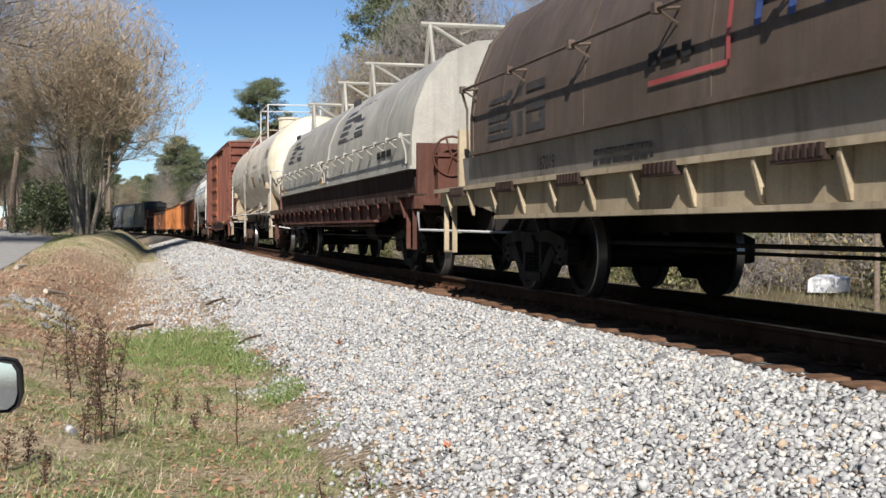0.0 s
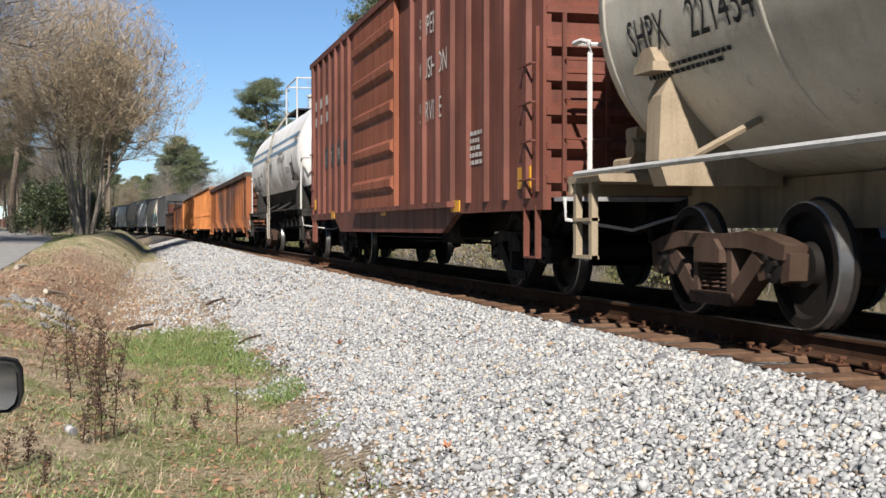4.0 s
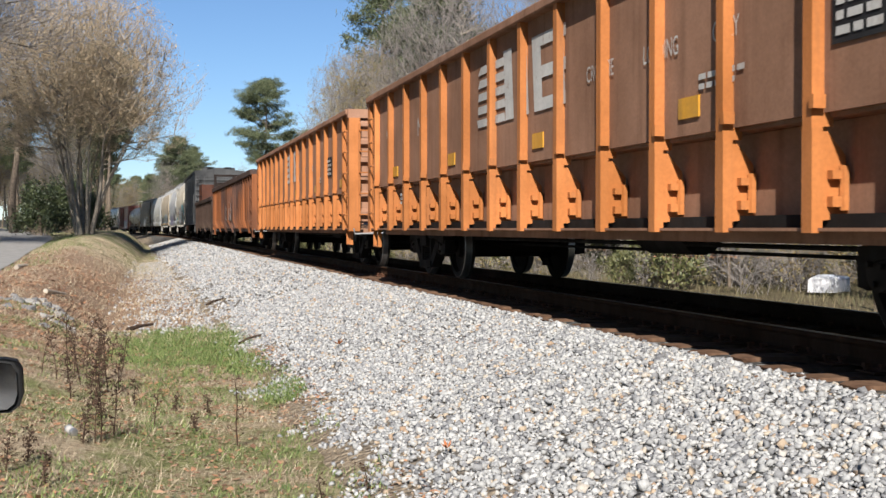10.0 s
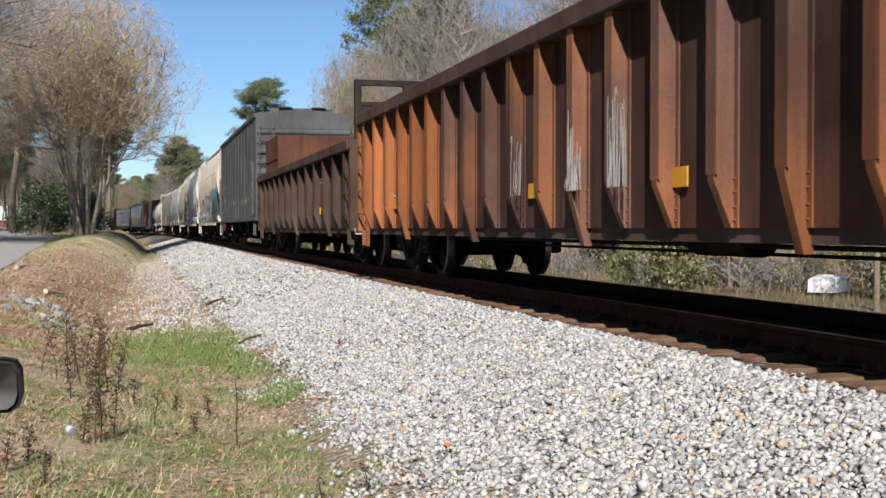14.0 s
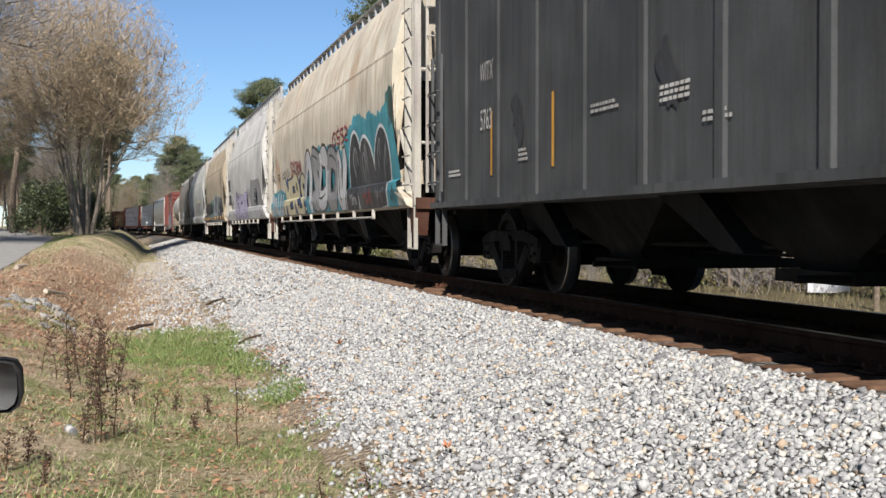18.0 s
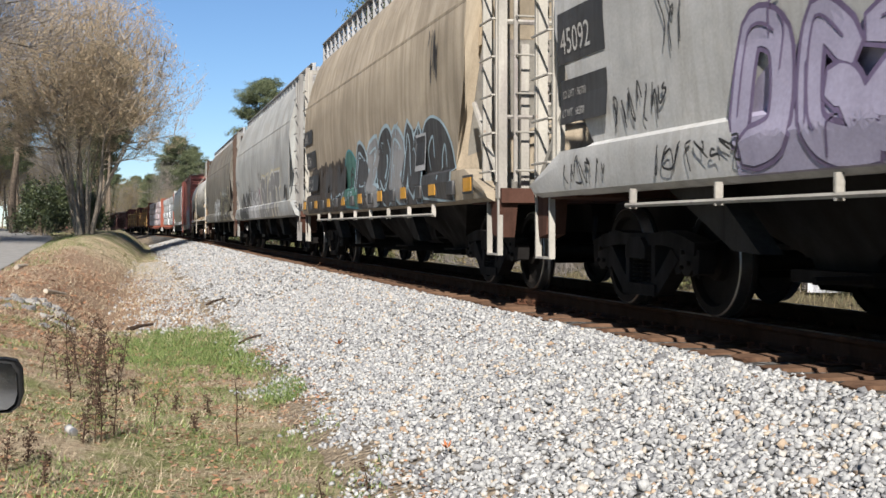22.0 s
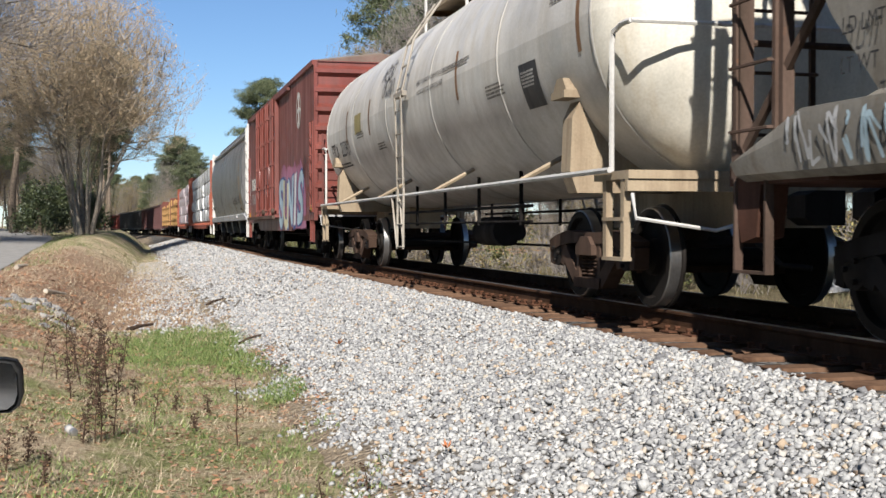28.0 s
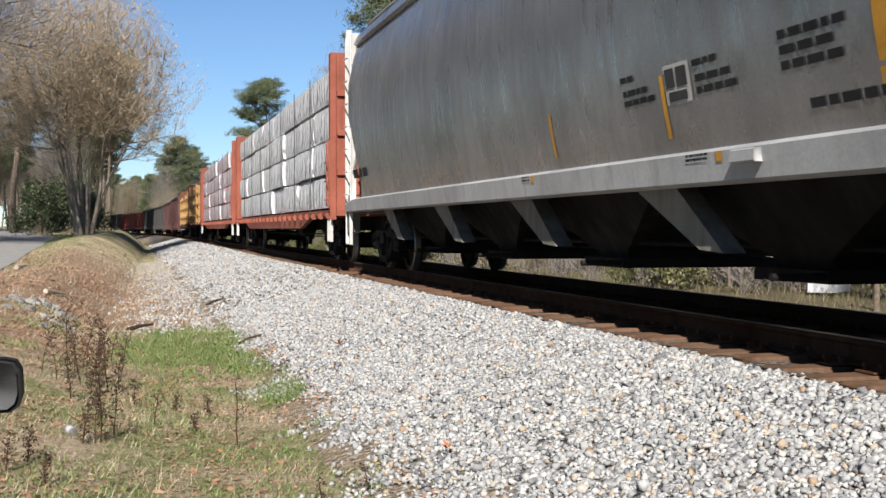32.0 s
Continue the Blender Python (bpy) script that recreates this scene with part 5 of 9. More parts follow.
painted_cloud(c, -1.9, -6.6, 1.03, 1.42, true_side, B, S["silver"], 16.0, label="grey paint along the sill", rag=0.02)
scrawl(c, -2.1, 1.65, 0.4, 0.5, true_side, S["grey"], 41, 6, 0.02)
scrawl(c, 5.4, 1.52, 1.0, 0.35, true_side, S["black"], 42, 7, 0.022)
scrawl(c, 4.5, 2.0, 0.5, 0.6, true_side, S["charcoal"], 43, 3, 0.02)
scrawl(c, 6.5, 1.1, 1.0, 0.26, true_side, S["black"], 44, 7, 0.02)
scrawl(c, 4.6, 1.12, 1.5, 0.22, true_side, S["black"], 45, 8, 0.02)
scrawl(c, -6.5, 1.1, 0.4, 0.3, true_side, S["silver"], 46, 5, 0.03)
patch(c, "number_panel", hf - 1.1, hf - 2.2, 2.2, 2.66, pr, S["charcoal"], "dark number panel")
lettering(c, "45092", hf - 1.18, 2.28, 0.32, pr, STENCIL, "number", 0.9, 0.012)
patch(c, "weight_panel", hf - 1.1, hf - 2.2, 1.66, 2.05, pr, S["charcoal"], "dark weight panel")
lettering(c, "LD LMT 196700", hf - 1.16, 1.89, 0.1, pr, STENCIL, "weight_line", 0.85, 0.012)
lettering(c, "LT WT   66300", hf - 1.16, 1.72, 0.1, pr, STENCIL, "weight_line", 0.85, 0.012)
patch(c, "placard_holder", -hf + 3.5, -hf + 2.9, 1.55, 2.0, pr, S["black"], "black placard holder", 0.019)
patch(c, "placard", -hf + 3.42, -hf + 3.05, 1.66, 1.95, pr, S["silver"], "grey placard with dark centre", 0.023)
patch(c, "placard_centre", -hf + 3.38, -hf + 3.09, 1.7, 1.92, pr, S["black"], "", 0.027)
lettering(c, "TRLX", hf - 1.2, 2.8, 0.2, pr, STENCIL_DARK, "stencilled_mark", 0.75)
lettering(c, "2 INCH HF COMP SHOES", -hf + 1.75, 1.1, 0.07, pr, STENCIL_DARK, squeeze=0.85)
c, hf, pr = built[2]
cl = painted_cloud(c, 0.6, -6.0, 1.02, 2.05, true_side, B, S["charcoal"], 20.0, label="dark graffiti letters with pale blue edges", rag=0.1)
graffiti(c, 0.45, -4.4, 1.08, 2.15, pr, (S["charcoal"], S["grey"]), S["sky"], None, 5, 23, bold=0.42)
throw_up(c, "^", -4.5, -6.0, 1.1, 2.15, true_side, B, (S["charcoal"],), S["sky"], None, cl, 0.0, 0.05, 0, 6, 1.0)
cl = painted_cloud(c, 6.6, 0.4, 1.02, 2.0, true_side, B, S["brown"], 22.0, label="brown smear of graffiti", rag=0.14)
throw_up(c, "^", 1.7, 0.35, 1.12, 2.12, true_side, B, (S["green"],), S["teal"], None, cl, 0.0, 0.05, 0, 7, 1.0, shine=S["black"])
graffiti(c, 4.6, 1.6, 1.1, 1.9, pr, (S["brown"], S["charcoal"]), S["brown"], None, 4, 33, bold=0.4)
scrawl(c, 3.2, 1.1, 2.4, 0.3, true_side, S["sky"], 51, 8, 0.03)
scrawl(c, -5.0, 2.6, 0.5, 0.7, true_side, S["charcoal"], 52, 5, 0.03)
patch(c, "number_panel", 6.75, 5.5, 2.55, 2.86, pr, S["black"], "black mark panel", 0.019)
lettering(c, "TLRX", 6.7, 2.6, 0.27, pr, STENCIL, "stencilled_mark", 0.85, 0.023)
patch(c, "number_panel", 6.5, 5.1, 2.02, 2.38, pr, S["black"], "black number panel", 0.019)
lettering(c, "45034", 6.42, 2.09, 0.28, pr, STENCIL, "number", 0.85, 0.023)
patch(c, "weight_panel", 6.3, 4.9, 1.52, 1.86, pr, S["black"], "black weight panel", 0.019)
lettering(c, "LD LMT   196700", 6.25, 1.7, 0.095, pr, STENCIL, "weight_line", 0.85, 0.023)
lettering(c, "LT WT     66300", 6.25, 1.56, 0.095, pr, STENCIL, "weight_line", 0.85, 0.023)
x = -hf + 0.75
k = 0
while x < hf - 0.3:
    part("reflector_plate", Shape().box(x - 0.05, x + 0.39, true_side(1.2) + 0.012, true_side(1.2) + 0.02, 1.12, 1.34), S["charcoal"], c)
    part("reflector", Shape().box(x, x + 0.34, true_side(1.2) + 0.021, true_side(1.2) + 0.03, 1.15, 1.31), YELLOW, c, "yellow reflector")
    part("jack_stop", Shape().cbox(x + 0.75, x + 1.05, true_side(1.2) + 0.004, true_side(1.2) + 0.05, 1.12, 1.3, 0.012), S["charcoal"], c)
    x += 1.72
patch(c, "placard_holder", -hf + 3.0, -hf + 3.6, 1.5, 2.0, pr, S["silver"], "grey-framed placard holder", 0.019)
patch(c, "placard", -hf + 3.04, -hf + 3.56, 1.58, 1.96, pr, S["black"], "black placard", 0.023)
c, hf, pr = built[3]
cl = painted_cloud(c, -0.5, -5.9, 1.02, 1.9, true_side, B, S["silver"], 30.0, label="grey graffiti letters with cream and white edges", rag=0.08)
throw_up(c, "SKORT", -0.8, -5.75, 1.02, 2.14, true_side, B, (S["grey"],), S["white"], S["cream"], cl, 0.08, 0.035, 0.05, 36, 1.0)
cl = painted_cloud(c, 2.9, -0.5, 1.02, 1.7, true_side, B, S["silver"], 31.0, label="pale bubble graffiti with dark edges", rag=0.1)
throw_up(c, "^^^^^", 2.75, -0.35, 1.04, 1.98, true_side, B, (S["silver"], S["white"]), S["charcoal"], None, cl, 0.0, 0.028, 0.12, 41, 1.06)
throw_up(c, "^^^^^", 6.3, 3.1, 1.04, 1.95, true_side, B, (S["charcoal"], S["black"]), S["white"], None, None, 0.0, 0.028, 0.12, 43, 1.06)
scrawl(c, 6.9, 1.5, 0.9, 0.5, true_side, S["grey"], 61, 6, 0.03)
scrawl(c, 7.6, 1.1, 0.7, 0.26, true_side, S["black"], 62, 7, 0.02)
scrawl(c, 3.2, 1.7, 0.9, 0.5, true_side, S["charcoal"], 63, 5, 0.025)
scrawl(c, -0.2, 2.1, 1.0, 0.5, true_side, S["charcoal"], 64, 5, 0.025)
scrawl(c, -3.2, 2.3, 2.2, 0.6, true_side, S["silver"], 65, 8, 0.03)
painted_cloud(c, 0.1, -0.5, 1.5, 1.95, true_side, B, S["pink"], 35.0, label="faded red smear", lift=0.0085)
lettering(c, "5787", hf - 1.75, 2.28, 0.27, pr, STENCIL_DARK, "number")
lettering(c, "TRLX", hf - 0.95, 2.28, 0.27, pr, STENCIL_DARK, "stencilled_mark", 0.7)
patch(c, "placard_holder", -hf + 1.95, -hf + 2.3, 1.5, 1.85, pr, S["black"], "black placard holder", 0.019)
c, hf, pr = built[4]
cl = painted_cloud(c, 1.8, -7.8, 1.02, 1.95, true_side, B, S["brown"], 40.0, label="faded graffiti with white edges", rag=0.16)
graffiti(c, -2.4, -7.7, 1.1, 2.2, pr, (S["charcoal"], S["brown"]), S["cream"], None, 6, 47, bold=0.4)
graffiti(c, 1.6, -2.2, 1.1, 1.9, pr, (S["grey"], S["silver"]), S["white"], None, 4, 51)
scrawl(c, -4.0, 2.1, 2.6, 0.35, true_side, S["sky"], 71, 7, 0.03)
scrawl(c, 0.0, 1.2, 7.0, 0.3, true_side, S["white"], 72, 9, 0.03)
patch(c, "number_panel", hf - 1.4, hf - 2.9, 2.05, 2.36, pr, S["black"], "black number panel")
lettering(c, "5770", hf - 2.15, 2.11, 0.25, pr, STENCIL, "number", 0.8, 0.012)
lettering(c, "TRLX", hf - 1.45, 2.11, 0.25, pr, STENCIL, "stencilled_mark", 0.72, 0.012)
lettering(c, "LD LMT  189300", hf - 1.5, 1.78, 0.14, pr, STENCIL_DARK, "weight_line")
lettering(c, "LT WT   73200", hf - 1.5, 1.56, 0.14, pr, STENCIL_DARK, "weight_line")
for k_ in range(4):
    scrawl(c, hf - 0.9 - 0.6 * k_, 1.08, 0.6, 0.32, true_side, S["sky"] if k_ % 2 else S["silver"], 75 + k_, 6, 0.025, "thin pale tags")
graffiti(c, hf - 1.5, hf - 2.9, 2.5, 3.3, pr, (S["silver"],), S["silver"], None, 4, 57, label="thin pale tags", bold=0.05)
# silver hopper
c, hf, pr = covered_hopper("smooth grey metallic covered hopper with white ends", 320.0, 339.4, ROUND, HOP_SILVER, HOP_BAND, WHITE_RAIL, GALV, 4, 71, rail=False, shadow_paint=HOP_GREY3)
for x, z1 in ((hf - 11.75, 1.80), (hf - 14.28, 1.86)):
    patch(c, "orange_strip", x, x + 0.07, 1.39, z1, pr, YELLOW, "orange strip")
patch(c, "orange_strip", hf - 16.92, hf - 17.08, 1.38, 3.4, pr, YELLOW, "tall orange strip")
patch(c, "placard", hf - 14.3, hf - 14.72, 1.63, 1.92, pr, STENCIL, "white placard with dark squares")
for x, w, z0, z1 in ((14.33, 0.15, 1.75, 1.89), (14.51, 0.17, 1.75, 1.89), (14.36, 0.3, 1.65, 1.72)):
    patch(c, "placard_square", hf - x, hf - x - w, z0, z1, pr, S["black"], "", 0.011)
bars(c, hf - 13.5, 1.88, 1, 0.3, 0.045, pr, STENCIL_DARK, 21)
bars(c, hf - 13.52, 1.77, 2, 0.5, 0.045, pr, STENCIL_DARK, 22)
bars(c, hf - 14.78, 1.86, 1, 0.36, 0.045, pr, STENCIL_DARK, 23)
bars(c, hf - 14.8, 1.75, 2, 0.56, 0.05, pr, STENCIL_DARK, 24)
bars(c, hf - 15.95, 1.87, 3, 0.7, 0.055, pr, STENCIL_DARK, 26)
bars(c, hf - 16.2, 1.43, 1, 0.75, 0.06, pr, STENCIL_DARK, 27)
bars(c, hf - 1.1, 1.62, 1, 1.5, 0.15, pr, STENCIL_DARK, 25, "stencilled_mark")
# small notices on the sill
for x, w in ((14.7, 0.42), (10.95, 0.25)):
    bars(c, hf - x, 1.22, 2, w, 0.018, pr, STENCIL_DARK, int(x))
    patch(c, "yellow_sticker", hf - x - w - 0.03, hf - x - w - 0.12, 1.17, 1.24, pr, YELLOW, "small yellow sticker")
part("tag_holder", Shape().cbox(hf - 15.45, hf - 15.75, 1.5, 1.58, 1.14, 1.23, 0.01), HOP_BAND, c)
# ---- boxcars ----
BOX_BROWN = painted("weathered oxide-red paint", (0.19, 0.055, 0.032), (0.08, 0.035, 0.026), (0.28, 0.11, 0.05), 0.4, 0.15, 0.6, second=(0.11, 0.036, 0.024), patchy=(0.5, 0.68), spread=(0.8, 0.8, 0.4))
BOX_DOOR = painted("orange-red door paint", (0.30, 0.085, 0.035), (0.12, 0.05, 0.035), (0.32, 0.13, 0.06), 0.3, 0.15, 0.6)
BOX_RED = painted("brick-red paint", (0.23, 0.052, 0.036), (0.11, 0.038, 0.03), (0.13, 0.05, 0.035), 0.4, 0.15, 0.42, second=(0.13, 0.034, 0.026), patchy=(0.5, 0.7), spread=(0.9, 0.9, 0.35))
BOX_ROOF = painted("dull galvanised roof", (0.28, 0.22, 0.18), (0.14, 0.09, 0.07), (0.22, 0.11, 0.07), 0.4, 0.25, 0.7)


def boxcar(label, near, far, paint, door_paint, style, eave=4.32):
    car, half = rail_car("boxcar", label, near, far, "boxcar", TRUCK_DARK, "boxcars in the train", 2.1)
    y = 1.50
    for sg in (1, -1):
        part("side_wall", Shape().box(-half, half, sg * (y - 0.06), sg * y, 1.0, eave), paint, car)
        # sill, deeper between the trucks
        a, b = half - 3.2, half - 3.9
        part("side_sill", Shape().prism([(-half, 1.02), (-half, 0.90), (-a, 0.90), (-b, 0.66), (b, 0.66), (a, 0.90), (half, 0.90), (half, 1.02)], "y", sg * (y - 0.07), sg * (y + 0.012)), paint, car, "", 0)
        part("eave", Shape().box(-half - 0.02, half + 0.02, sg * (y - 0.08), sg * (y + 0.05), eave - 0.08, eave + 0.03), paint, car)
        if style == "ribbed":
            for k in range(8):
                for x in (-half + 0.4 + k * (half - 2.6) / 7, half - 0.4 - k * (half - 2.6) / 7):
                    part("rib", Shape().prism([(x - 0.07, sg * y), (x - 0.045, sg * (y + 0.055)), (x + 0.045, sg * (y + 0.055)), (x + 0.07, sg * y)], "z", 1.02, eave - 0.08), paint, car, "", 20)
            d = part("door", Shape().box(-1.3, 2.1, sg * (y + 0.01), sg * (y + 0.085), 1.05, eave - 0.15), door_paint, car, "sliding door in brighter orange-red")
            for z in (1.3, 1.85, 2.45, 3.05, 3.65):
                part("door_rib", Shape().prism([(sg * (y + 0.085), z), (sg * (y + 0.14), z + 0.05), (sg * (y + 0.14), z + 0.16), (sg * (y + 0.085), z + 0.22)], "x", -1.25, 2.05), door_paint, d, "", 20)
            part("door_track", Shape().box(-4.6, 2.3, sg * y, sg * (y + 0.13), 0.98, 1.05).box(-4.6, 2.3, sg * y, sg * (y + 0.12), eave - 0.14, eave - 0.09), paint, car)
        else:
            for x0, x1 in ((-1.1, 1.38), (1.46, 3.95)):
                d = part("plug_door", Shape().box(x0, x1, sg * (y + 0.01), sg * (y + 0.07), 1.12, eave - 0.2), door_paint, car, "plug door with locking bars")
                for x in (x0 + 0.35, x0 + 0.85, x1 - 0.85, x1 - 0.35):
                    bar = Shape().tube([(x, sg * (y + 0.14), 0.98), (x, sg * (y + 0.14), eave - 0.12)], 0.034, 8)
                    for z in (1.25, 1.9, 2.5, 3.2, 3.85):
                        bar.box(x - 0.06, x + 0.06, sg * (y + 0.07), sg * (y + 0.18), z - 0.035, z + 0.035)
                    part("locking_bar", bar, door_paint, d)
                for z in (1.62, 2.25, 3.0, 3.6):
                    part("door_rib", Shape().box(x0 + 0.03, x1 - 0.03, sg * (y + 0.07), sg * (y + 0.105), z - 0.04, z + 0.04), door_paint, d)
                part("door_frame", Shape().box(x0, x0 + 0.09, sg * (y + 0.07), sg * (y + 0.12), 1.12, eave - 0.2).box(x1 - 0.09, x1, sg * (y + 0.07), sg * (y + 0.12), 1.12, eave - 0.2).box(x0, x1, sg * (y + 0.07), sg * (y + 0.12), 1.12, 1.2), door_paint, d)
                xm = (x0 + x1) / 2
                part("gear_case", Shape().cbox(xm - 0.11, xm + 0.11, sg * (y + 0.13) - 0.06, sg * (y + 0.13) + 0.06, 1.95, 2.45, 0.025).tube([(xm, sg * (y + 0.22), 1.95), (xm - 0.1, sg * (y + 0.22), 1.6), (xm - 0.02, sg * (y + 0.2), 1.25)], 0.022), door_paint, d)
                for xx in (x0 + 0.3, x1 - 0.3):
                    part("roller", Shape().lathe([(-0.05, 0.07), (-0.02, 0.085), (0.02, 0.085), (0.04, 0.04)], 12, "y", (xx, sg * (y + 0.15), 1.19), True), END_DARK, d)
                for xx in (x0 + 0.6, x1 - 0.6):
                    part("door_label", Shape().box(xx - 0.07, xx + 0.07, sg * (y + 0.072), sg * (y + 0.078), 1.72, 1.98), STENCIL, d, "small white label")
                    part("reflector", Shape().box(xx - 0.16, xx + 0.16, sg * (y + 0.122), sg * (y + 0.13), 1.24, 1.38), YELLOW, d, "yellow reflector")
            part("track_lip", Shape().box(-1.3, 6.0, sg * (y + 0.15), sg * (y + 0.22), 0.99, 1.075), END_DARK, car, "scuffed lower door track")
            part("door_track", Shape().box(-1.3, 6.0, sg * y, sg * (y + 0.15), 1.02, 1.1).box(-3.6, 6.0, sg * y, sg * (y + 0.1), eave - 0.18, eave - 0.1), door_paint, car)
        for e in (1, -1):
            ladder(car, e * (half - 0.32), sg * y if sg > 0 else sg * y - 0.08, 1.2, 2.6 if style == "ribbed" else 3.0, paint, 0.4)
            stirrup(car, e * (half - 0.35), sg * y + 0.02, paint)
    for e in (1, -1):
        corrugated_end(car, e * (half - 0.03), e, y - 0.02, 1.02, eave, paint, 10 if style == "ribbed" else 8, 0.10)
        part("end_peak", Shape().prism([(-y, eave), (y, eave), (0, eave + 0.2)], "x", e * half, e * (half - 0.1)), paint, car)
        for yy in (y, -y):
            part("corner_post", Shape().box(e * half + 0.03, e * half - 0.05, yy - 0.07 * (1 if yy > 0 else -1), yy + 0.012 * (1 if yy > 0 else -1), 0.9, eave), paint, car)
        ladder(car, e * half + (-0.13 if e < 0 else 0.2), 1.1, 1.2, 2.7, paint, 0.45, along="y")
        part("crossover", Shape().box(e * (half + 0.05), e * (half + 0.3), -1.4, 1.4, 0.98, 1.02), GALV, car)
    part("roof", Shape().prism([(-y - 0.02, eave + 0.02), (y + 0.02, eave + 0.02), (0, eave + 0.22)], "x", -half, half), BOX_ROOF, car, "", 0)
    for k in range(14):
        x = -half + 0.3 + (2 * half - 0.6) * k / 13
        part("roof_rib", Shape().prism([(-y, eave + 0.025), (y, eave + 0.025), (y, eave + 0.06), (0, eave + 0.27), (-y, eave + 0.06)], "x", x - 0.04, x + 0.04), BOX_ROOF, car, "", 0)
    return car, half


c, hf = boxcar("weathered oxide-red boxcar with ribbed sides and sliding door", 50.7, 66.3, BOX_BROWN, BOX_DOOR, "ribbed")
s = flat(1.505)
for k, word in enumerate(("SUPER", "CUSHION", "SERVICE")):
    lettering(c, word, -2.65, 3.32 - 0.58 * k, 0.40, s, STENCIL, squeeze=0.85)
bars(c, hf - 0.6, 3.25, 2, 2.2, 0.2, s, STENCIL, 5, "stencilled_mark")
patch(c, "number_panel", hf - 1.55, hf - 4.5, 1.95, 2.4, s, S["black"], "black number panel", 0.006)
lettering(c, "550", hf - 2.4, 2.04, 0.34, s, STENCIL, "number", 0.85, 0.012)
lettering(c, "797", hf - 3.5, 2.04, 0.34, s, STENCIL, "number", 0.85, 0.012)
lettering(c, "SOU", hf - 1.62, 2.04, 0.34, s, STENCIL, "stencilled_mark", 0.75, 0.012)
lettering(c, "LD LMT 146300", hf - 1.65, 1.68, 0.085, s, STENCIL, "weight_line", 0.7)
lettering(c, "LT WT   74700", hf - 1.65, 1.5, 0.085, s, STENCIL, "weight_line", 0.7)
bars(c, -hf + 2.6, 1.8, 5, 0.5, 0.05, s, STENCIL, 8)
for x in (hf - 0.5, hf - 3.0, -hf + 0.5, -hf + 3.2, -0.2):
    part("reflector", Shape().box(x - 0.2, x + 0.2, 1.515, 1.53, 0.92 if abs(x) < hf - 2 else 1.12, 1.06 if abs(x) < hf - 2 else 1.34), YELLOW, c, "yellow reflector")

c, hf = boxcar("brick-red smooth boxcar with plug doors and graffiti", 303.6, 319.0, BOX_RED, BOX_RED, "smooth", 4.40)
lettering(c, "712645", 6.62, 1.52, 0.46, s, STENCIL, "number", 1.0)
lt = Shape()
for k in range(4):
    x = 6.6 - 0.42 * k
    lt.box(x, x - 0.36, 1.508, 1.512, 1.96, 2.02).box(x, x - 0.36, 1.508, 1.512, 2.28, 2.34).box(x - 0.03, x - 0.12, 1.508, 1.512, 2.02, 2.28).box(x - 0.24, x - 0.33, 1.508, 1.512, 2.02, 2.28)
part("railway_mark", lt, STENCIL, c, "white block lettering", 0)
lettering(c, "LD LMT   189100", hf - 1.0, 1.33, 0.1, s, STENCIL, "weight_line", 0.8)
lettering(c, "LT WT     73900", hf - 1.0, 1.15, 0.1, s, STENCIL, "weight_line", 0.8)
ring = Shape()
for k in range(28):
    a, b = 2 * math.pi * k / 28, 2 * math.pi * (k + 1) / 28
    ring.add([(-hf + 2.5 + r * math.cos(q), 1.512, 3.55 + r * 1.05 * math.sin(q)) for r, q in ((0.32, a), (0.42, a), (0.42, b), (0.32, b))], [(0, 1, 2, 3)])
ring.box(-hf + 2.22, -hf + 2.78, 1.508, 1.513, 3.5, 3.6).box(-hf + 2.45, -hf + 2.55, 1.508, 1.514, 3.22, 3.88)
part("round_mark", ring, STENCIL, c, "white ring with a cross", 0)
cl = painted_cloud(c, -1.15, -6.5, 0.72, 2.3, s, (), S["pink"], 50.0, label="haze of pink and purple spray paint", rag=0.14, low=0.68)
painted_cloud(c, -1.15, -4.4, 1.3, 2.0, s, (), S["purple"], 51.0, rag=0.2, owner=cl, name="purple_overspray", lift=0.006, low=0.68)
throw_up(c, "SUNIS", -1.3, -6.0, 0.8, 2.02, s, (), (S["sky"], S["cream"], S["sky"], S["white"], S["sky"]), S["blue"], None, cl, 0.05, 0.04, 0.12, 63, 1.02, low=0.68)
scrawl(c, -6.0, 1.9, 0.6, 0.5, s, S["black"], 81, 3, 0.035)
scrawl(c, hf - 0.5, 1.3, 0.3, 1.5, s, S["silver"], 82, 9, 0.02)
patch(c, "plate_box", 4.62, 4.38, 1.82, 2.08, s, STENCIL, "white outlined plate mark", 0.004)
patch(c, "plate_box_inner", 4.60, 4.40, 1.84, 2.06, s, BOX_RED, "", 0.0075)
for x in (-hf + 0.35, hf - 0.4, hf - 2.4):
    part("reflector", Shape().box(x - 0.2, x + 0.2, 1.51, 1.525, 1.1, 1.24), YELLOW, c, "yellow reflector")
# ---- tank cars ----
FADED = painted("faded grey stencil paint", (0.16, 0.15, 0.14), (0.25, 0.22, 0.18), (0.25, 0.22, 0.18), 0.4, 0.1, 0.7)
LADDER_GREY = painted("dusty grey ladder paint", (0.40, 0.36, 0.30), (0.2, 0.15, 0.1), (0.25, 0.13, 0.08), 0.35, 0.2, 0.6)
TANK_R, TANK_Z = 1.50, 2.60


def tank_side(z):
    return math.sqrt(max(0.02, TANK_R ** 2 - (z - TANK_Z) ** 2))


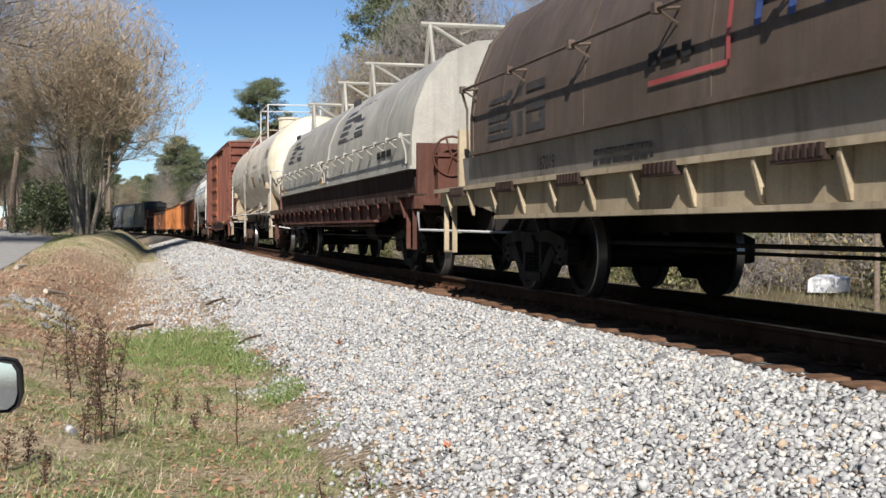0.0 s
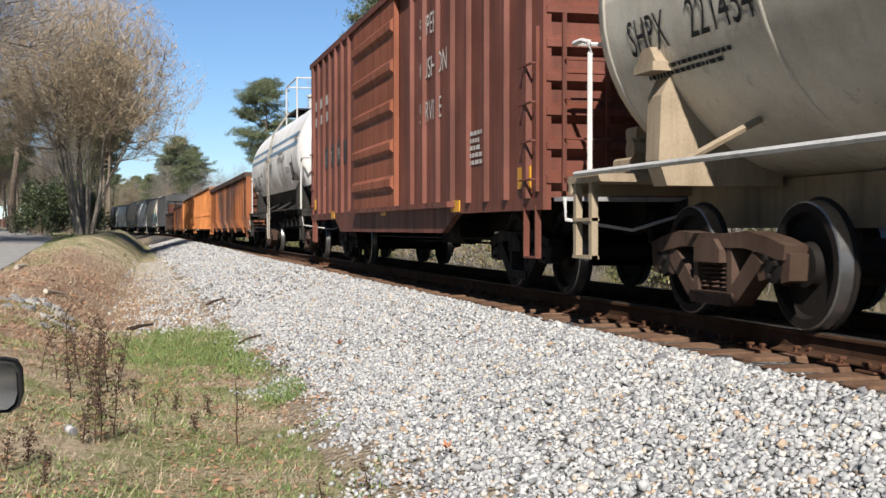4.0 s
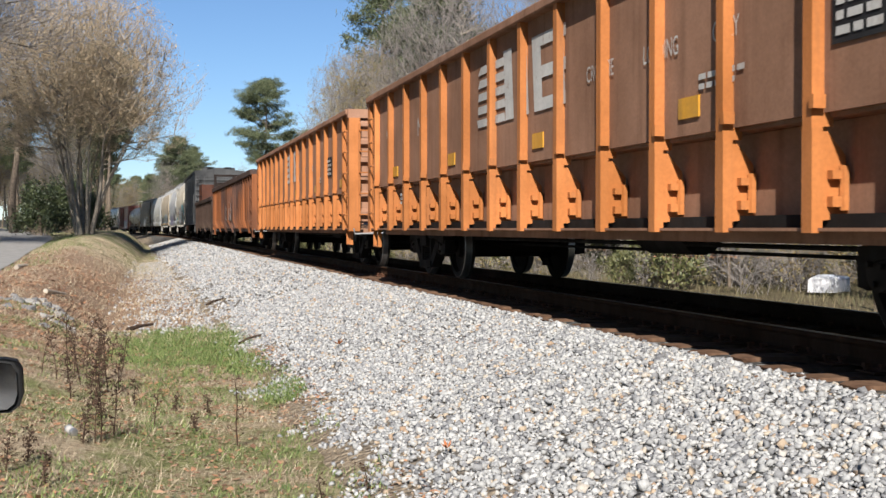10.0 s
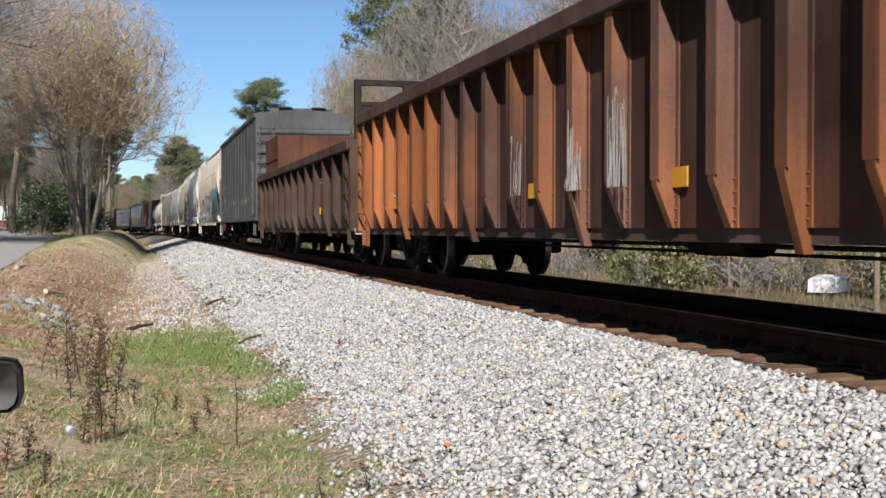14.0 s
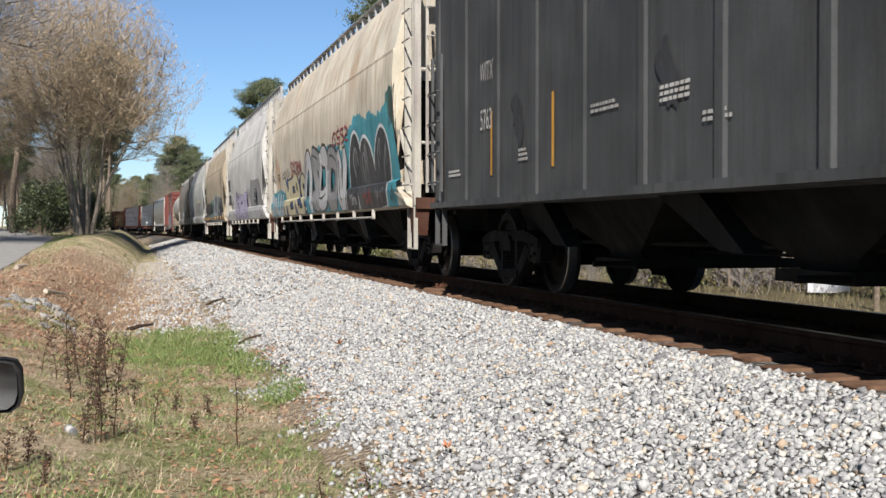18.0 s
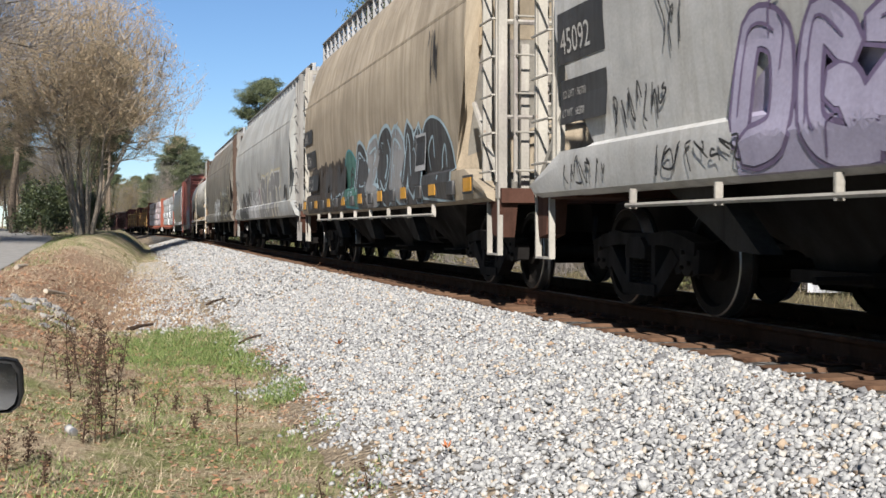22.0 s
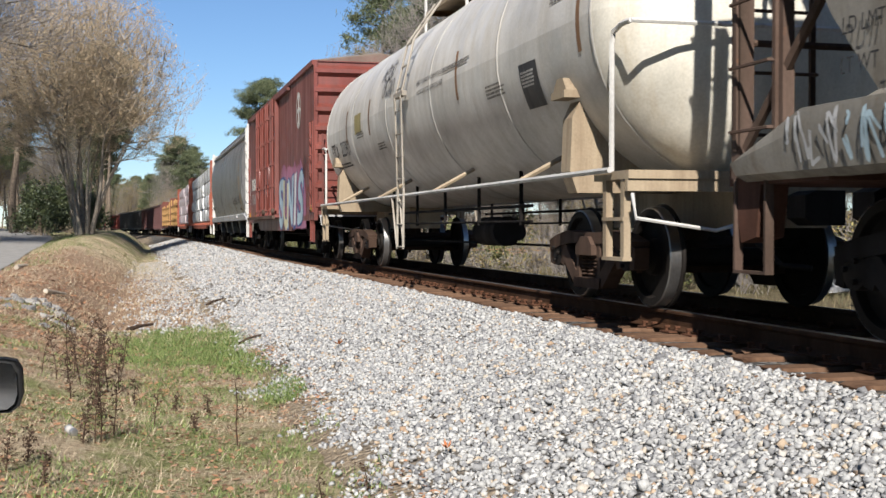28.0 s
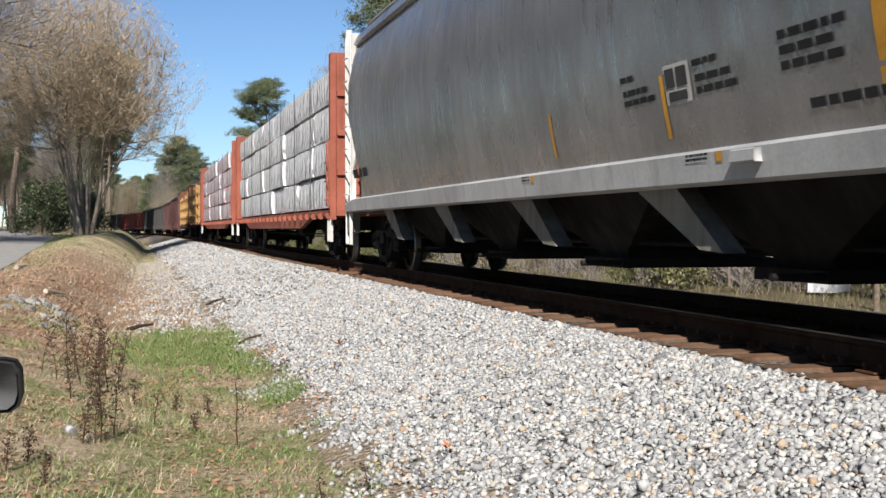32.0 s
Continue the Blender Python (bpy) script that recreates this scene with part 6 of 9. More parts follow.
def shell(profile, a0, a1, n=28):
    """Part of a round tank between two angles, 0 = the road's side, 90 = the top. profile: (x, radius)."""
    sh = Shape()
    rings = [[(x, r * math.cos(radians(a0 + (a1 - a0) * k / n)), TANK_Z + r * math.sin(radians(a0 + (a1 - a0) * k / n))) for k in range(n + 1)] for x, r in profile]
    return sh.loft(rings, False, abs(a1 - a0) > 359)


def tank_car(label, near, far, upper, lower, head, frame_paint, rail_paint, seed, stripes=None, split=None, number="", steel=None, mark=""):
    car, half = rail_car("tank_car", label, near, far, "tank car", steel or TRUCK_STEEL, "tank cars in the train", 2.0, False)
    b = half - 0.85
    barrel = [(-b, TANK_R), (-b / 3, TANK_R), (b / 3, TANK_R), (b, TANK_R)]
    cap = [(0.0, TANK_R), (0.22, TANK_R * 0.97), (0.42, TANK_R * 0.86), (0.56, TANK_R * 0.68), (0.65, TANK_R * 0.45), (0.70, TANK_R * 0.2), (0.705, 0.01)]
    if split is None:
        part("barrel", shell(barrel, 0, 360, 48), upper, car)
        for sg in (1, -1):
            part("tank_head", shell([(sg * (b + d), r) for d, r in cap], 0, 360, 48), head, car)
    else:
        a = math.degrees(math.asin((split - TANK_Z) / TANK_R))
        part("barrel_top", shell(barrel, a, 180 - a, 36), upper, car)
        part("barrel_belly", shell(barrel, 180 - a, 360 + a, 24), lower, car)
        for sg in (1, -1):
            part("tank_head_top", shell([(sg * (b + d), r) for d, r in cap], a, 180 - a, 36), head, car)
            part("tank_head_belly", shell([(sg * (b + d), r) for d, r in cap], 180 - a, 360 + a, 24), lower, car)
    for x in (-b * 0.62, -b * 0.2, b * 0.2, b * 0.62, -b, b):
        part("weld_band", shell([(x - 0.035, TANK_R + 0.002), (x - 0.025, TANK_R + 0.009), (x + 0.025, TANK_R + 0.009), (x + 0.035, TANK_R + 0.002)], *((0, 360) if split is None else (a, 180 - a)), 48), upper, car)
    if stripes:
        for z0, z1 in ((2.78, 2.87), (3.02, 3.11)):
            patch(car, "blue_stripe", -b, b, z0, z1, tank_side, stripes, "blue stripe", 0.008)
    # stub sills, saddles and end platforms
    for sg in (1, -1):
        e = sg * half
        part("stub_sill", Shape().box(e, e - sg * 3.2, -0.3, 0.3, 0.72, 1.12), frame_paint, car)
        part("end_platform", Shape().box(e, e - sg * 0.75, -1.5, 1.5, 1.12, 1.19).box(e - sg * 0.02, e - sg * 0.08, -1.5, 1.5, 1.02, 1.12), frame_paint, car)
        for yy in (1, -1):
            saddle = Shape()
            saddle.prism([(yy * 0.35, 1.05), (yy * 1.35, 1.05), (yy * 1.42, 1.25), (yy * 1.40, 1.75), (yy * 1.28, 2.0), (yy * 1.22, 1.9), (yy * 0.9, 1.42), (yy * 0.35, 1.22)], "x", e - sg * 1.55, e - sg * 1.8)
            saddle.box(e - sg * 1.5, e - sg * 1.86, yy * 1.30, yy * 1.50, 1.93, 2.0)
            saddle.prism([(e - sg * 1.5, 2.0), (e - sg * 1.86, 2.0), (e - sg * 1.76, 2.12), (e - sg * 1.6, 2.12)], "y", yy * 1.3, yy * 1.48)
            part("saddle", saddle, frame_paint, car, "", 20)
        for yy in (1.46, -1.46):
            grab(car, [(e - sg * 0.45, yy, 1.15), (e - sg * 0.45, yy, 2.25), (e - sg * 0.42, yy, 2.36), (e - sg * 0.25, yy, 2.4), (e - sg * 0.05, yy, 2.4)], rail_paint, 0.024)
            st = Shape()
            for xx in (0.12, 0.5):
                st.box(e - sg * xx, e - sg * (xx + 0.07), yy - 0.03, yy + 0.03, 0.45, 1.12)
            st.box(e - sg * 0.12, e - sg * 0.57, yy - 0.04, yy + 0.04, 0.45, 0.48).box(e - sg * 0.12, e - sg * 0.57, yy - 0.04, yy + 0.04, 0.78, 0.81)
            part("step", st, frame_paint, car)
        part("end_rail", Shape().tube([(e - sg * 0.05, -1.46, 2.4), (e - sg * 0.05, 1.46, 2.4)], 0.022), rail_paint, car)
        if sg > 0:
            valve = Shape().cbox(e - sg * 0.25, e - sg * 0.6, 0.75, 1.15, 1.19, 1.34, 0.02).lathe([(-0.12, 0.1), (0.12, 0.1)], 12, "y", (e - sg * 0.42, 0.95, 1.42), True).cbox(e - sg * 0.3, e - sg * 0.5, 0.85, 1.05, 1.5, 1.62, 0.02)
            part("brake_valve", valve, frame_paint, car)
        part("lever", Shape().tube([(e + sg * 0.08, 1.5, 1.0), (e + sg * 0.1, 1.48, 0.8), (e + sg * 0.14, 0.8, 0.7), (e + sg * 0.2, 0.25, 0.85)], 0.017), rail_paint, car)
    # side pipe rail and its brackets
    for yy in (1.54, -1.54):
        part("side_rail", Shape().tube([(-half + 0.3, yy, 1.2), (half - 0.3, yy, 1.2)], 0.026), frame_paint if split else rail_paint, car)
        for k in range(4):
            x = -b * 0.75 + 1.5 * b * k / 3
            part("rail_bracket", Shape().tube([(x, yy, 1.2), (x - 0.14, yy * 0.66, 1.5)], 0.03), frame_paint, car)
    # ladder up the middle of each side to the platform
    for yy in (1, -1):
        lad = Shape()
        path = [(yy * 1.58, 0.42), (yy * 1.57, 1.3), (yy * 1.62, 2.6), (yy * 1.42, 3.45), (yy * 1.0, 4.05)]
        for x in (-0.2, 0.2):
            lad.tube([(x, y, z) for y, z in path], 0.018, 6)
        for k in range(11):
            z = 0.45 + k * 0.33
            y = next((ya + (yb - ya) * (z - za) / (zb - za) for (ya, za), (yb, zb) in zip(path, path[1:]) if za <= z <= zb), path[-1][0])
            lad.tube([(-0.22, y, z), (0.22, y, z)], 0.013, 5)
        lad.tube([(0.22, yy * 1.58, 0.44), (0.75, yy * 1.54, 1.18)], 0.018, 5).tube([(-0.22, yy * 1.58, 0.44), (0.2, yy * 1.54, 1.18)], 0.018, 5)
        lad.box(-0.3, 0.3, yy * 1.55, yy * 1.62, 2.63, 2.7)
        part("ladder", lad, LADDER_GREY, car)
    for yy in (0.9, -0.9):
        rack = Shape().tube([(-half + 4.2, yy, 0.98), (half - 4.2, yy, 0.98)], 0.022, 6).tube([(-half + 4.2, yy, 0.80), (half - 5.2, yy, 0.80)], 0.016, 6)
        for k in range(5):
            x = -half + 4.6 + (2 * half - 9.2) * k / 4
            rack.box(x - 0.015, x + 0.015, yy - 0.02, yy + 0.02, 0.76, 1.4)
        part("pipe_rack", rack, BLACK_STEEL, car, "sooty pipes under the tank")
    top = TANK_Z + TANK_R
    part("top_platform", Shape().box(-1.2, 1.2, -0.9, -0.35, top - 0.05, top).box(-1.2, 1.2, 0.35, 0.9, top - 0.05, top).box(-1.2, -0.7, -0.9, 0.9, top - 0.05, top).box(0.7, 1.2, -0.9, 0.9, top - 0.05, top), frame_paint, car)
    rails = Shape()
    for x in (-1.2, 1.2):
        for y in (-0.9, 0.9):
            rails.tube([(x, y, top - 0.35), (x, y, top + 0.85)], 0.024)
        rails.tube([(x, -0.9, top + 0.85), (x, 0.9, top + 0.85)], 0.022)
    for y in (-0.9, 0.9):
        rails.tube([(-1.2, y, top + 0.85), (1.2, y, top + 0.85)], 0.022)
    part("platform_rail", rails, rail_paint, car)
    part("dome", Shape().lathe([(top - 0.1, 0.4), (top + 0.42, 0.4), (top + 0.44, 0.44), (top + 0.5, 0.44), (top + 0.53, 0.36)], 20, "z", caps=True), head, car)
    # small writing
    s = tank_side
    lettering(car, mark, b - 0.45, 2.1, 0.4, s, STENCIL_DARK, "stencilled_mark", 0.72)
    if number:
        lettering(car, number, b - 1.5, 2.1, 0.4, s, STENCIL_DARK, "number", 0.8)
    bars(car, b - 0.6, 1.95, 2, 1.6, 0.03, s, STENCIL_DARK, seed + 1)
    for k, (x, z, rows, w) in enumerate(((b * 0.55, 2.4, 3, 0.9), (-b * 0.3, 2.75, 2, 1.6), (-b * 0.55, 2.3, 4, 0.9), (-b * 0.85, 3.1, 7, 0.9), (b * 0.33, 2.1, 3, 0.8))):
        bars(car, x, z, rows, w * 0.8, 0.024, s, FADED, seed + 4 + k)
    patch(car, "placard", -b * 0.72, -b * 0.72 - 0.55, 1.95, 2.4, s, S["black"], "black placard")
    bars(car, -b * 0.72 - 0.05, 2.3, 5, 0.4, 0.02, s, STENCIL, seed + 9, lift=0.012)
    return car, half


TANK_BEIGE = painted("dusty grey-beige tank paint", (0.76, 0.70, 0.59), (0.46, 0.33, 0.20), (0.40, 0.26, 0.14), 0.3, 0.03, 0.34, 0.0, 0.5, 0.02)
TANK_CREAM = painted("cream tank head paint", (0.80, 0.73, 0.57), (0.46, 0.32, 0.17), (0.4, 0.24, 0.1), 0.35, 0.06, 0.45, 0.0, 0.7, 0.03)
TANK_WHITE = painted("dusty white tank paint", (0.95, 0.93, 0.89), (0.56, 0.50, 0.42), (0.45, 0.34, 0.24), 0.3, 0.03, 0.4, 0.0, 0.6, 0.03)
TANK_BLACK = painted("black tank belly", (0.018, 0.017, 0.017), (0.045, 0.04, 0.035), (0.05, 0.035, 0.025), 0.4, 0.05, 0.7, 0.0, 1.0, 0.04)
TANK_FRAME = painted("tan weathered frame paint", (0.42, 0.33, 0.22), (0.2, 0.13, 0.08), (0.28, 0.14, 0.08), 0.4, 0.25, 0.65)
TANK_DARKFRAME = painted("grey-black frame paint", (0.04, 0.037, 0.033), (0.02, 0.018, 0.016), (0.07, 0.045, 0.03), 0.4, 0.2, 0.75)
TANK_GREY = painted("light grey tank paint", (0.72, 0.69, 0.63), (0.47, 0.39, 0.28), (0.38, 0.28, 0.18), 0.4, 0.04, 0.4, 0.0, 0.55, 0.03)
TANK_HEAD = painted("off-white tank head paint", (0.74, 0.70, 0.60), (0.46, 0.36, 0.22), (0.4, 0.24, 0.1), 0.35, 0.06, 0.45, 0.0, 0.7, 0.03)
BLUE_STRIPE = painted("faded blue stripe", (0.15, 0.30, 0.45), (0.3, 0.3, 0.3), (0.3, 0.3, 0.3), 0.3, 0.1, 0.45)
DIAMOND_RED = painted("red placard", (0.5, 0.08, 0.08), (0.4, 0.2, 0.2), (0.3, 0.15, 0.1), 0.2, 0.1, 0.5)
t1, h1 = tank_car("dusty grey-beige tank car with cream ends", 35.1, 50.0, TANK_BEIGE, TANK_BEIGE, TANK_CREAM, TANK_FRAME, WHITE_RAIL, 100, number="221454", mark="SHPX")
for k, (x, mat) in enumerate(((-4.85, DIAMOND_RED), (-5.4, STENCIL))):
    d = Shape().prism([(x - 0.16, 1.32), (x, 1.13), (x + 0.16, 1.32), (x, 1.51)], "y", 1.565, 1.575)
    pl = part("hazard_placard", d, mat, t1, "diamond placard", 0)
    part("placard_rim", Shape().prism([(x - 0.11, 1.32), (x, 1.19), (x + 0.11, 1.32), (x, 1.45)], "y", 1.577, 1.581), STENCIL if k == 0 else HOP_GREY, pl, "", 0)
patch(t1, "notice_panel", 0.2 - 1.6, 0.2 - 2.3, 2.1, 2.45, tank_side, painted("ochre notice paint", (0.42, 0.24, 0.08)), "faded ochre notice panel")
t2, h2 = tank_car("white and black tank car with two blue stripes", 68.0, 81.2, TANK_WHITE, TANK_BLACK, TANK_WHITE, TANK_DARKFRAME, STENCIL, 120, BLUE_STRIPE, 1.76, "16233", TRUCK_STEEL, "TILX")
lettering(t2, "LIMESTONE SLURRY", -h2 + 5.0, 2.5, 0.23, tank_side, STENCIL_DARK, squeeze=0.75)
lettering(t2, "LD LMT  224500 LB  101800 KG", h2 - 1.45, 2.03, 0.075, tank_side, STENCIL_DARK, squeeze=0.8)
for x in (h2 - 2.9, h2 - 4.6, -h2 + 4.1, -h2 + 2.0):
    patch(t2, "rust_strip", x, x - 0.1, 1.98, 2.6, tank_side, painted("rust strip", (0.30, 0.15, 0.06)), "rust-orange strip")
t3, h3 = tank_car("light grey tank car with tan frame", 286.2, 302.6, TANK_GREY, TANK_GREY, TANK_HEAD, TANK_FRAME, WHITE_RAIL, 140, number="223901", mark="ETCX")
for x in (h3 - 3.1, h3 - 5.3, -h3 + 5.4, -h3 + 1.2):
    patch(t3, "rust_strip", x, x - 0.09, 2.3, 2.9, tank_side, painted("rust strip", (0.30, 0.15, 0.06)), "rust-orange strip")
patch(t3, "yellow_notice", h3 - 4.0, h3 - 4.6, 2.4, 2.75, tank_side, painted("yellow notice", (0.40, 0.33, 0.12)), "faded yellow notice")
lettering(t3, "SUBJECT TO A SECURITY AGREEMENT RECORDED", 0.5 - 1.2, 2.72, 0.085, tank_side, STENCIL_DARK, squeeze=0.8)
lettering(t3, "WITH THE SURFACE TRANSPORTATION BOARD", 0.5 - 1.2, 2.58, 0.085, tank_side, STENCIL_DARK, squeeze=0.8)
lettering(t1, "12 INCH HF COMP SHOES", -h1 + 1.75, 1.125, 0.07, flat(1.505), STENCIL_DARK, squeeze=0.85)
part("lettered_board", Shape().box(-h1 + 0.1, -h1 + 1.8, 1.47, 1.503, 1.10, 1.215), TANK_CREAM, t1, "cream lettered board")
lettering(t1, "1131", -4.85 + 0.1, 1.29, 0.085, flat(1.581), STENCIL_DARK, squeeze=0.85)
for car_, x_, z_ in ((t3, 0.9, 2.75), (t3, 1.2, 3.05)):
    graffiti(car_, x_ + 0.9, x_, z_, z_ + 0.35, tank_side, (S["black"],), S["black"], None, 4, int(z_ * 100), label="thin black marker tag", bold=0.05)
# ---- coil cars ----
HOOD_BROWN = painted("dusty brown hood paint", (0.12, 0.084, 0.062), (0.07, 0.062, 0.048), (0.24, 0.13, 0.08), 0.4, 0.12, 0.6)
HOOD_GREY = painted("light grey hood paint", (0.43, 0.41, 0.355), (0.24, 0.24, 0.2), (0.3, 0.2, 0.14), 0.3, 0.06, 0.5)
COIL_DECK = painted("red-brown deck paint", (0.135, 0.056, 0.04), (0.05, 0.03, 0.024), (0.18, 0.085, 0.05), 0.5, 0.25, 0.7)
COIL_DECK2 = painted("dusty cream deck paint", (0.50, 0.41, 0.28), (0.2, 0.145, 0.09), (0.24, 0.14, 0.08), 0.4, 0.2, 0.7)
COIL_WALK = painted("rusty black walkway steel", (0.05, 0.03, 0.024), (0.025, 0.018, 0.015), (0.12, 0.055, 0.035), 0.4, 0.3, 0.8)
HOOD = [(1.45, 1.58), (1.45, 2.05), (1.40, 2.45), (1.22, 2.90), (0.92, 3.25), (0.5, 3.44), (0.0, 3.50)]


def hood_side(z):
    for (ya, za), (yb, zb) in zip(HOOD, HOOD[1:]):
        if z <= zb:
            return ya + (yb - ya) * max(0.0, z - za) / (zb - za)
    return 0.0


def coil_car(label, near, far, hood, deck, hoods, trough, rail_z=2.12, seams=0):
    car, half = rail_car("coil_car", label, near, far, "coil car", TRUCK_DARK, "coil cars in the train", 2.3)
    L = 2 * half - 1.6
    ring = HOOD + [(-y, z) for y, z in HOOD[-2::-1]]
    for k in range(hoods):
        x0 = -half + 0.45 + L * k / hoods + 0.02
        x1 = -half + 0.45 + L * (k + 1) / hoods - 0.02
        h = part("hood", Shape().loft([[(x, y, z) for y, z in ring] for x in (x0, x1)]), hood, car, "", 30)
        # rim bands and lifting frames
        for x in (x0 + 0.05, x1 - 0.05):
            part("hood_band", Shape().loft([[(x - 0.06, y * 1.008, 1.58 + (z - 1.58) * 1.008) for y, z in ring], [(x + 0.06, y * 1.008, 1.58 + (z - 1.58) * 1.008) for y, z in ring]]), hood, h, "", 30)
        part("hood_foot", Shape().box(x0, x1, 1.43, 1.49, 1.58, 1.63), hood, h)
        for x in (x0 + L / hoods * 0.2, x1 - L / hoods * 0.2):
            fr = Shape()
            for yy in (-0.8, 0.8):
                fr.tube([(x - 0.28, yy, 3.25), (x, yy, 3.95)], 0.035).tube([(x + 0.28, yy, 3.25), (x, yy, 3.95)], 0.035)
            fr.tube([(x, -0.95, 3.95), (x, 0.95, 3.95)], 0.04).tube([(x, -0.8, 3.95), (x, 0.0, 3.5)], 0.03).tube([(x, 0.8, 3.95), (x, 0.0, 3.5)], 0.03)
            part("lifting_frame", fr, hood, h)
        # long grab rail on clips
        gr = Shape().tube([(x0 + 0.1, 1.60, rail_z), (x1 - 0.1, 1.60, rail_z)], 0.016)
        n = 9
        for j in range(n):
            x = x0 + 0.15 + (x1 - x0 - 0.3) * j / (n - 1)
            yh = hood_side(rail_z) - 0.02
            gr.box(x - 0.035, x + 0.035, 1.57, 1.63, rail_z - 0.035, rail_z + 0.045).tube([(x, 1.6, rail_z), (x, yh, rail_z + 0.02)], 0.016, 5).tube([(x, 1.6, rail_z), (x, yh, rail_z - 0.12)], 0.012, 5)
        for xx in (x0 + 0.1, x1 - 0.1):
            gr.tube([(xx, 1.6, rail_z), (xx, 1.53, rail_z - 0.22), (xx, 1.52, 1.66)], 0.016, 6)
        for j in range(seams):
            x = x0 + (x1 - x0) * (j + 0.5) / seams
            part("seam", Shape().loft([[(x + dx, y * 1.003, 1.58 + (z - 1.58) * 1.003) for y, z in HOOD[:5]] + [(x + dx, y * 0.99, 1.58 + (z - 1.58) * 0.99) for y, z in HOOD[4::-1]] for dx in (-0.012, 0.012)]), hood, h)
        part("grab_rail", gr, hood, h)
    # trough, deck and the walkway along the side with its gussets
    part("trough", Shape().prism([(-1.40, 1.58), (-1.36, 1.2), (-1.2, 0.98), (1.2, 0.98), (1.36, 1.2), (1.40, 1.58)], "x", -half + 0.6, half - 0.6), trough, car, "", 0)
    for sg in (1, -1):
        part("walkway", Shape().box(-half, half, sg * 1.36, sg * 1.60, 1.185, 1.21).box(-half, half, sg * 1.585, sg * 1.62, 1.165, 1.215), COIL_WALK if hoods > 1 else deck, car)
        part("side_sill", Shape().prism([(-half, 1.0), (-half + 1.6, 1.0), (-half + 2.6, 0.86), (half - 2.6, 0.86), (half - 1.6, 1.0), (half, 1.0), (half, 1.18), (-half, 1.18)], "y", sg * 1.40, sg * 1.53), deck, car, "", 0)
        part("lower_flange", Shape().box(-half + 2.6, half - 2.6, sg * 1.40, sg * 1.60, 0.82, 0.86), deck, car)
        count = 20 if hoods > 1 else 17
        for k in range(count):
            x = -half + 0.6 + (2 * half - 1.2) * k / (count - 1)
            part("gusset", Shape().prism([(sg * 1.52, 1.17), (sg * 1.61, 1.17), (sg * 1.61, 1.11), (sg * 1.545, 0.87), (sg * 1.52, 0.87)], "x", x - 0.02, x + 0.02), deck, car, "", 0)
            if k % 2 or hoods > 1:
                teeth = Shape()
                for j in range(7):
                    teeth.box(x + 0.12 + j * 0.08, x + 0.165 + j * 0.08, sg * 1.60, sg * 1.65, 1.12, 1.2)
                teeth.box(x + 0.1, x + 0.68, sg * 1.58, sg * 1.645, 1.10, 1.125)
                part("tread_grip", teeth, COIL_WALK, car)
        if hoods > 1:
            part("side_pipe", Shape().tube([(-half + 3.0, sg * 1.5, 0.78), (half - 3.0, sg * 1.5, 0.78)], 0.03), deck, car)
    for e in (1, -1):
        part("end_platform", Shape().box(e * half, e * (half - 1.0), -1.5, 1.5, 1.05, 1.15), deck, car)
        part("end_wall", Shape().box(e * (half - 0.36), e * (half - 0.44), -1.4, 1.4, 1.15, 1.95), deck, car)
        stirrup(car, e * (half - 0.35), 1.52, deck, 0.42, 1.05, 0.4)
        wheel = Shape()
        for k in range(20):
            a, b = 2 * math.pi * k / 20, 2 * math.pi * (k + 1) / 20
            wheel.tube([(e * (half - 0.12), 0.95 + 0.28 * math.cos(a), 1.75 + 0.28 * math.sin(a)), (e * (half - 0.12), 0.95 + 0.28 * math.cos(b), 1.75 + 0.28 * math.sin(b))], 0.018, 5)
        for k in range(5):
            a = 2 * math.pi * k / 5
            wheel.tube([(e * (half - 0.12), 0.95, 1.75), (e * (half - 0.12), 0.95 + 0.28 * math.cos(a), 1.75 + 0.28 * math.sin(a))], 0.016, 5)
        if e < 0:
            part("brake_wheel", wheel, deck, car)
            part("brake_stand", Shape().box(e * (half - 0.14), e * (half - 0.34), 0.75, 1.15, 1.15, 1.8), deck, car)
    part("uncoupling_lever", Shape().tube([(-half - 0.1, 1.5, 0.95), (-half - 0.1, 1.48, 0.70), (-half - 0.14, 0.2, 0.66), (-half - 0.14, -1.4, 0.66)], 0.02), GALV, car)
    return car, half


c, hf = coil_car("dusty brown hooded coil car", -1.4, 15.0, HOOD_BROWN, COIL_DECK2, 1, painted("grimy grey trough paint", (0.24, 0.22, 0.19), (0.11, 0.09, 0.07)), 2.34, 6)
DULL_MARK = painted("dark mark paint", (0.035, 0.03, 0.028))
striped_logo(c, 6.3, 1.70, 0.5, hood_side, DULL_MARK)
bars(c, 1.9, 1.97, 1, 1.0, 0.11, hood_side, STENCIL_DARK, 31, "stencilled_mark", 0.02)
patch(c, "red_stripe", 1.9, 0.6, 1.82, 1.86, hood_side, DIAMOND_RED, "faded red stripe", 0.02)
patch(c, "red_stripe", 0.62, 0.56, 1.86, 2.3, hood_side, DIAMOND_RED, "faded red stripe", 0.02)
lettering(c, "167019", 4.75, 1.30, 0.2, flat(1.402), STENCIL_DARK, "number", 0.9, 0.008)
bars(c, 3.2, 1.36, 2, 1.4, 0.05, flat(1.40), STENCIL_DARK, 33)
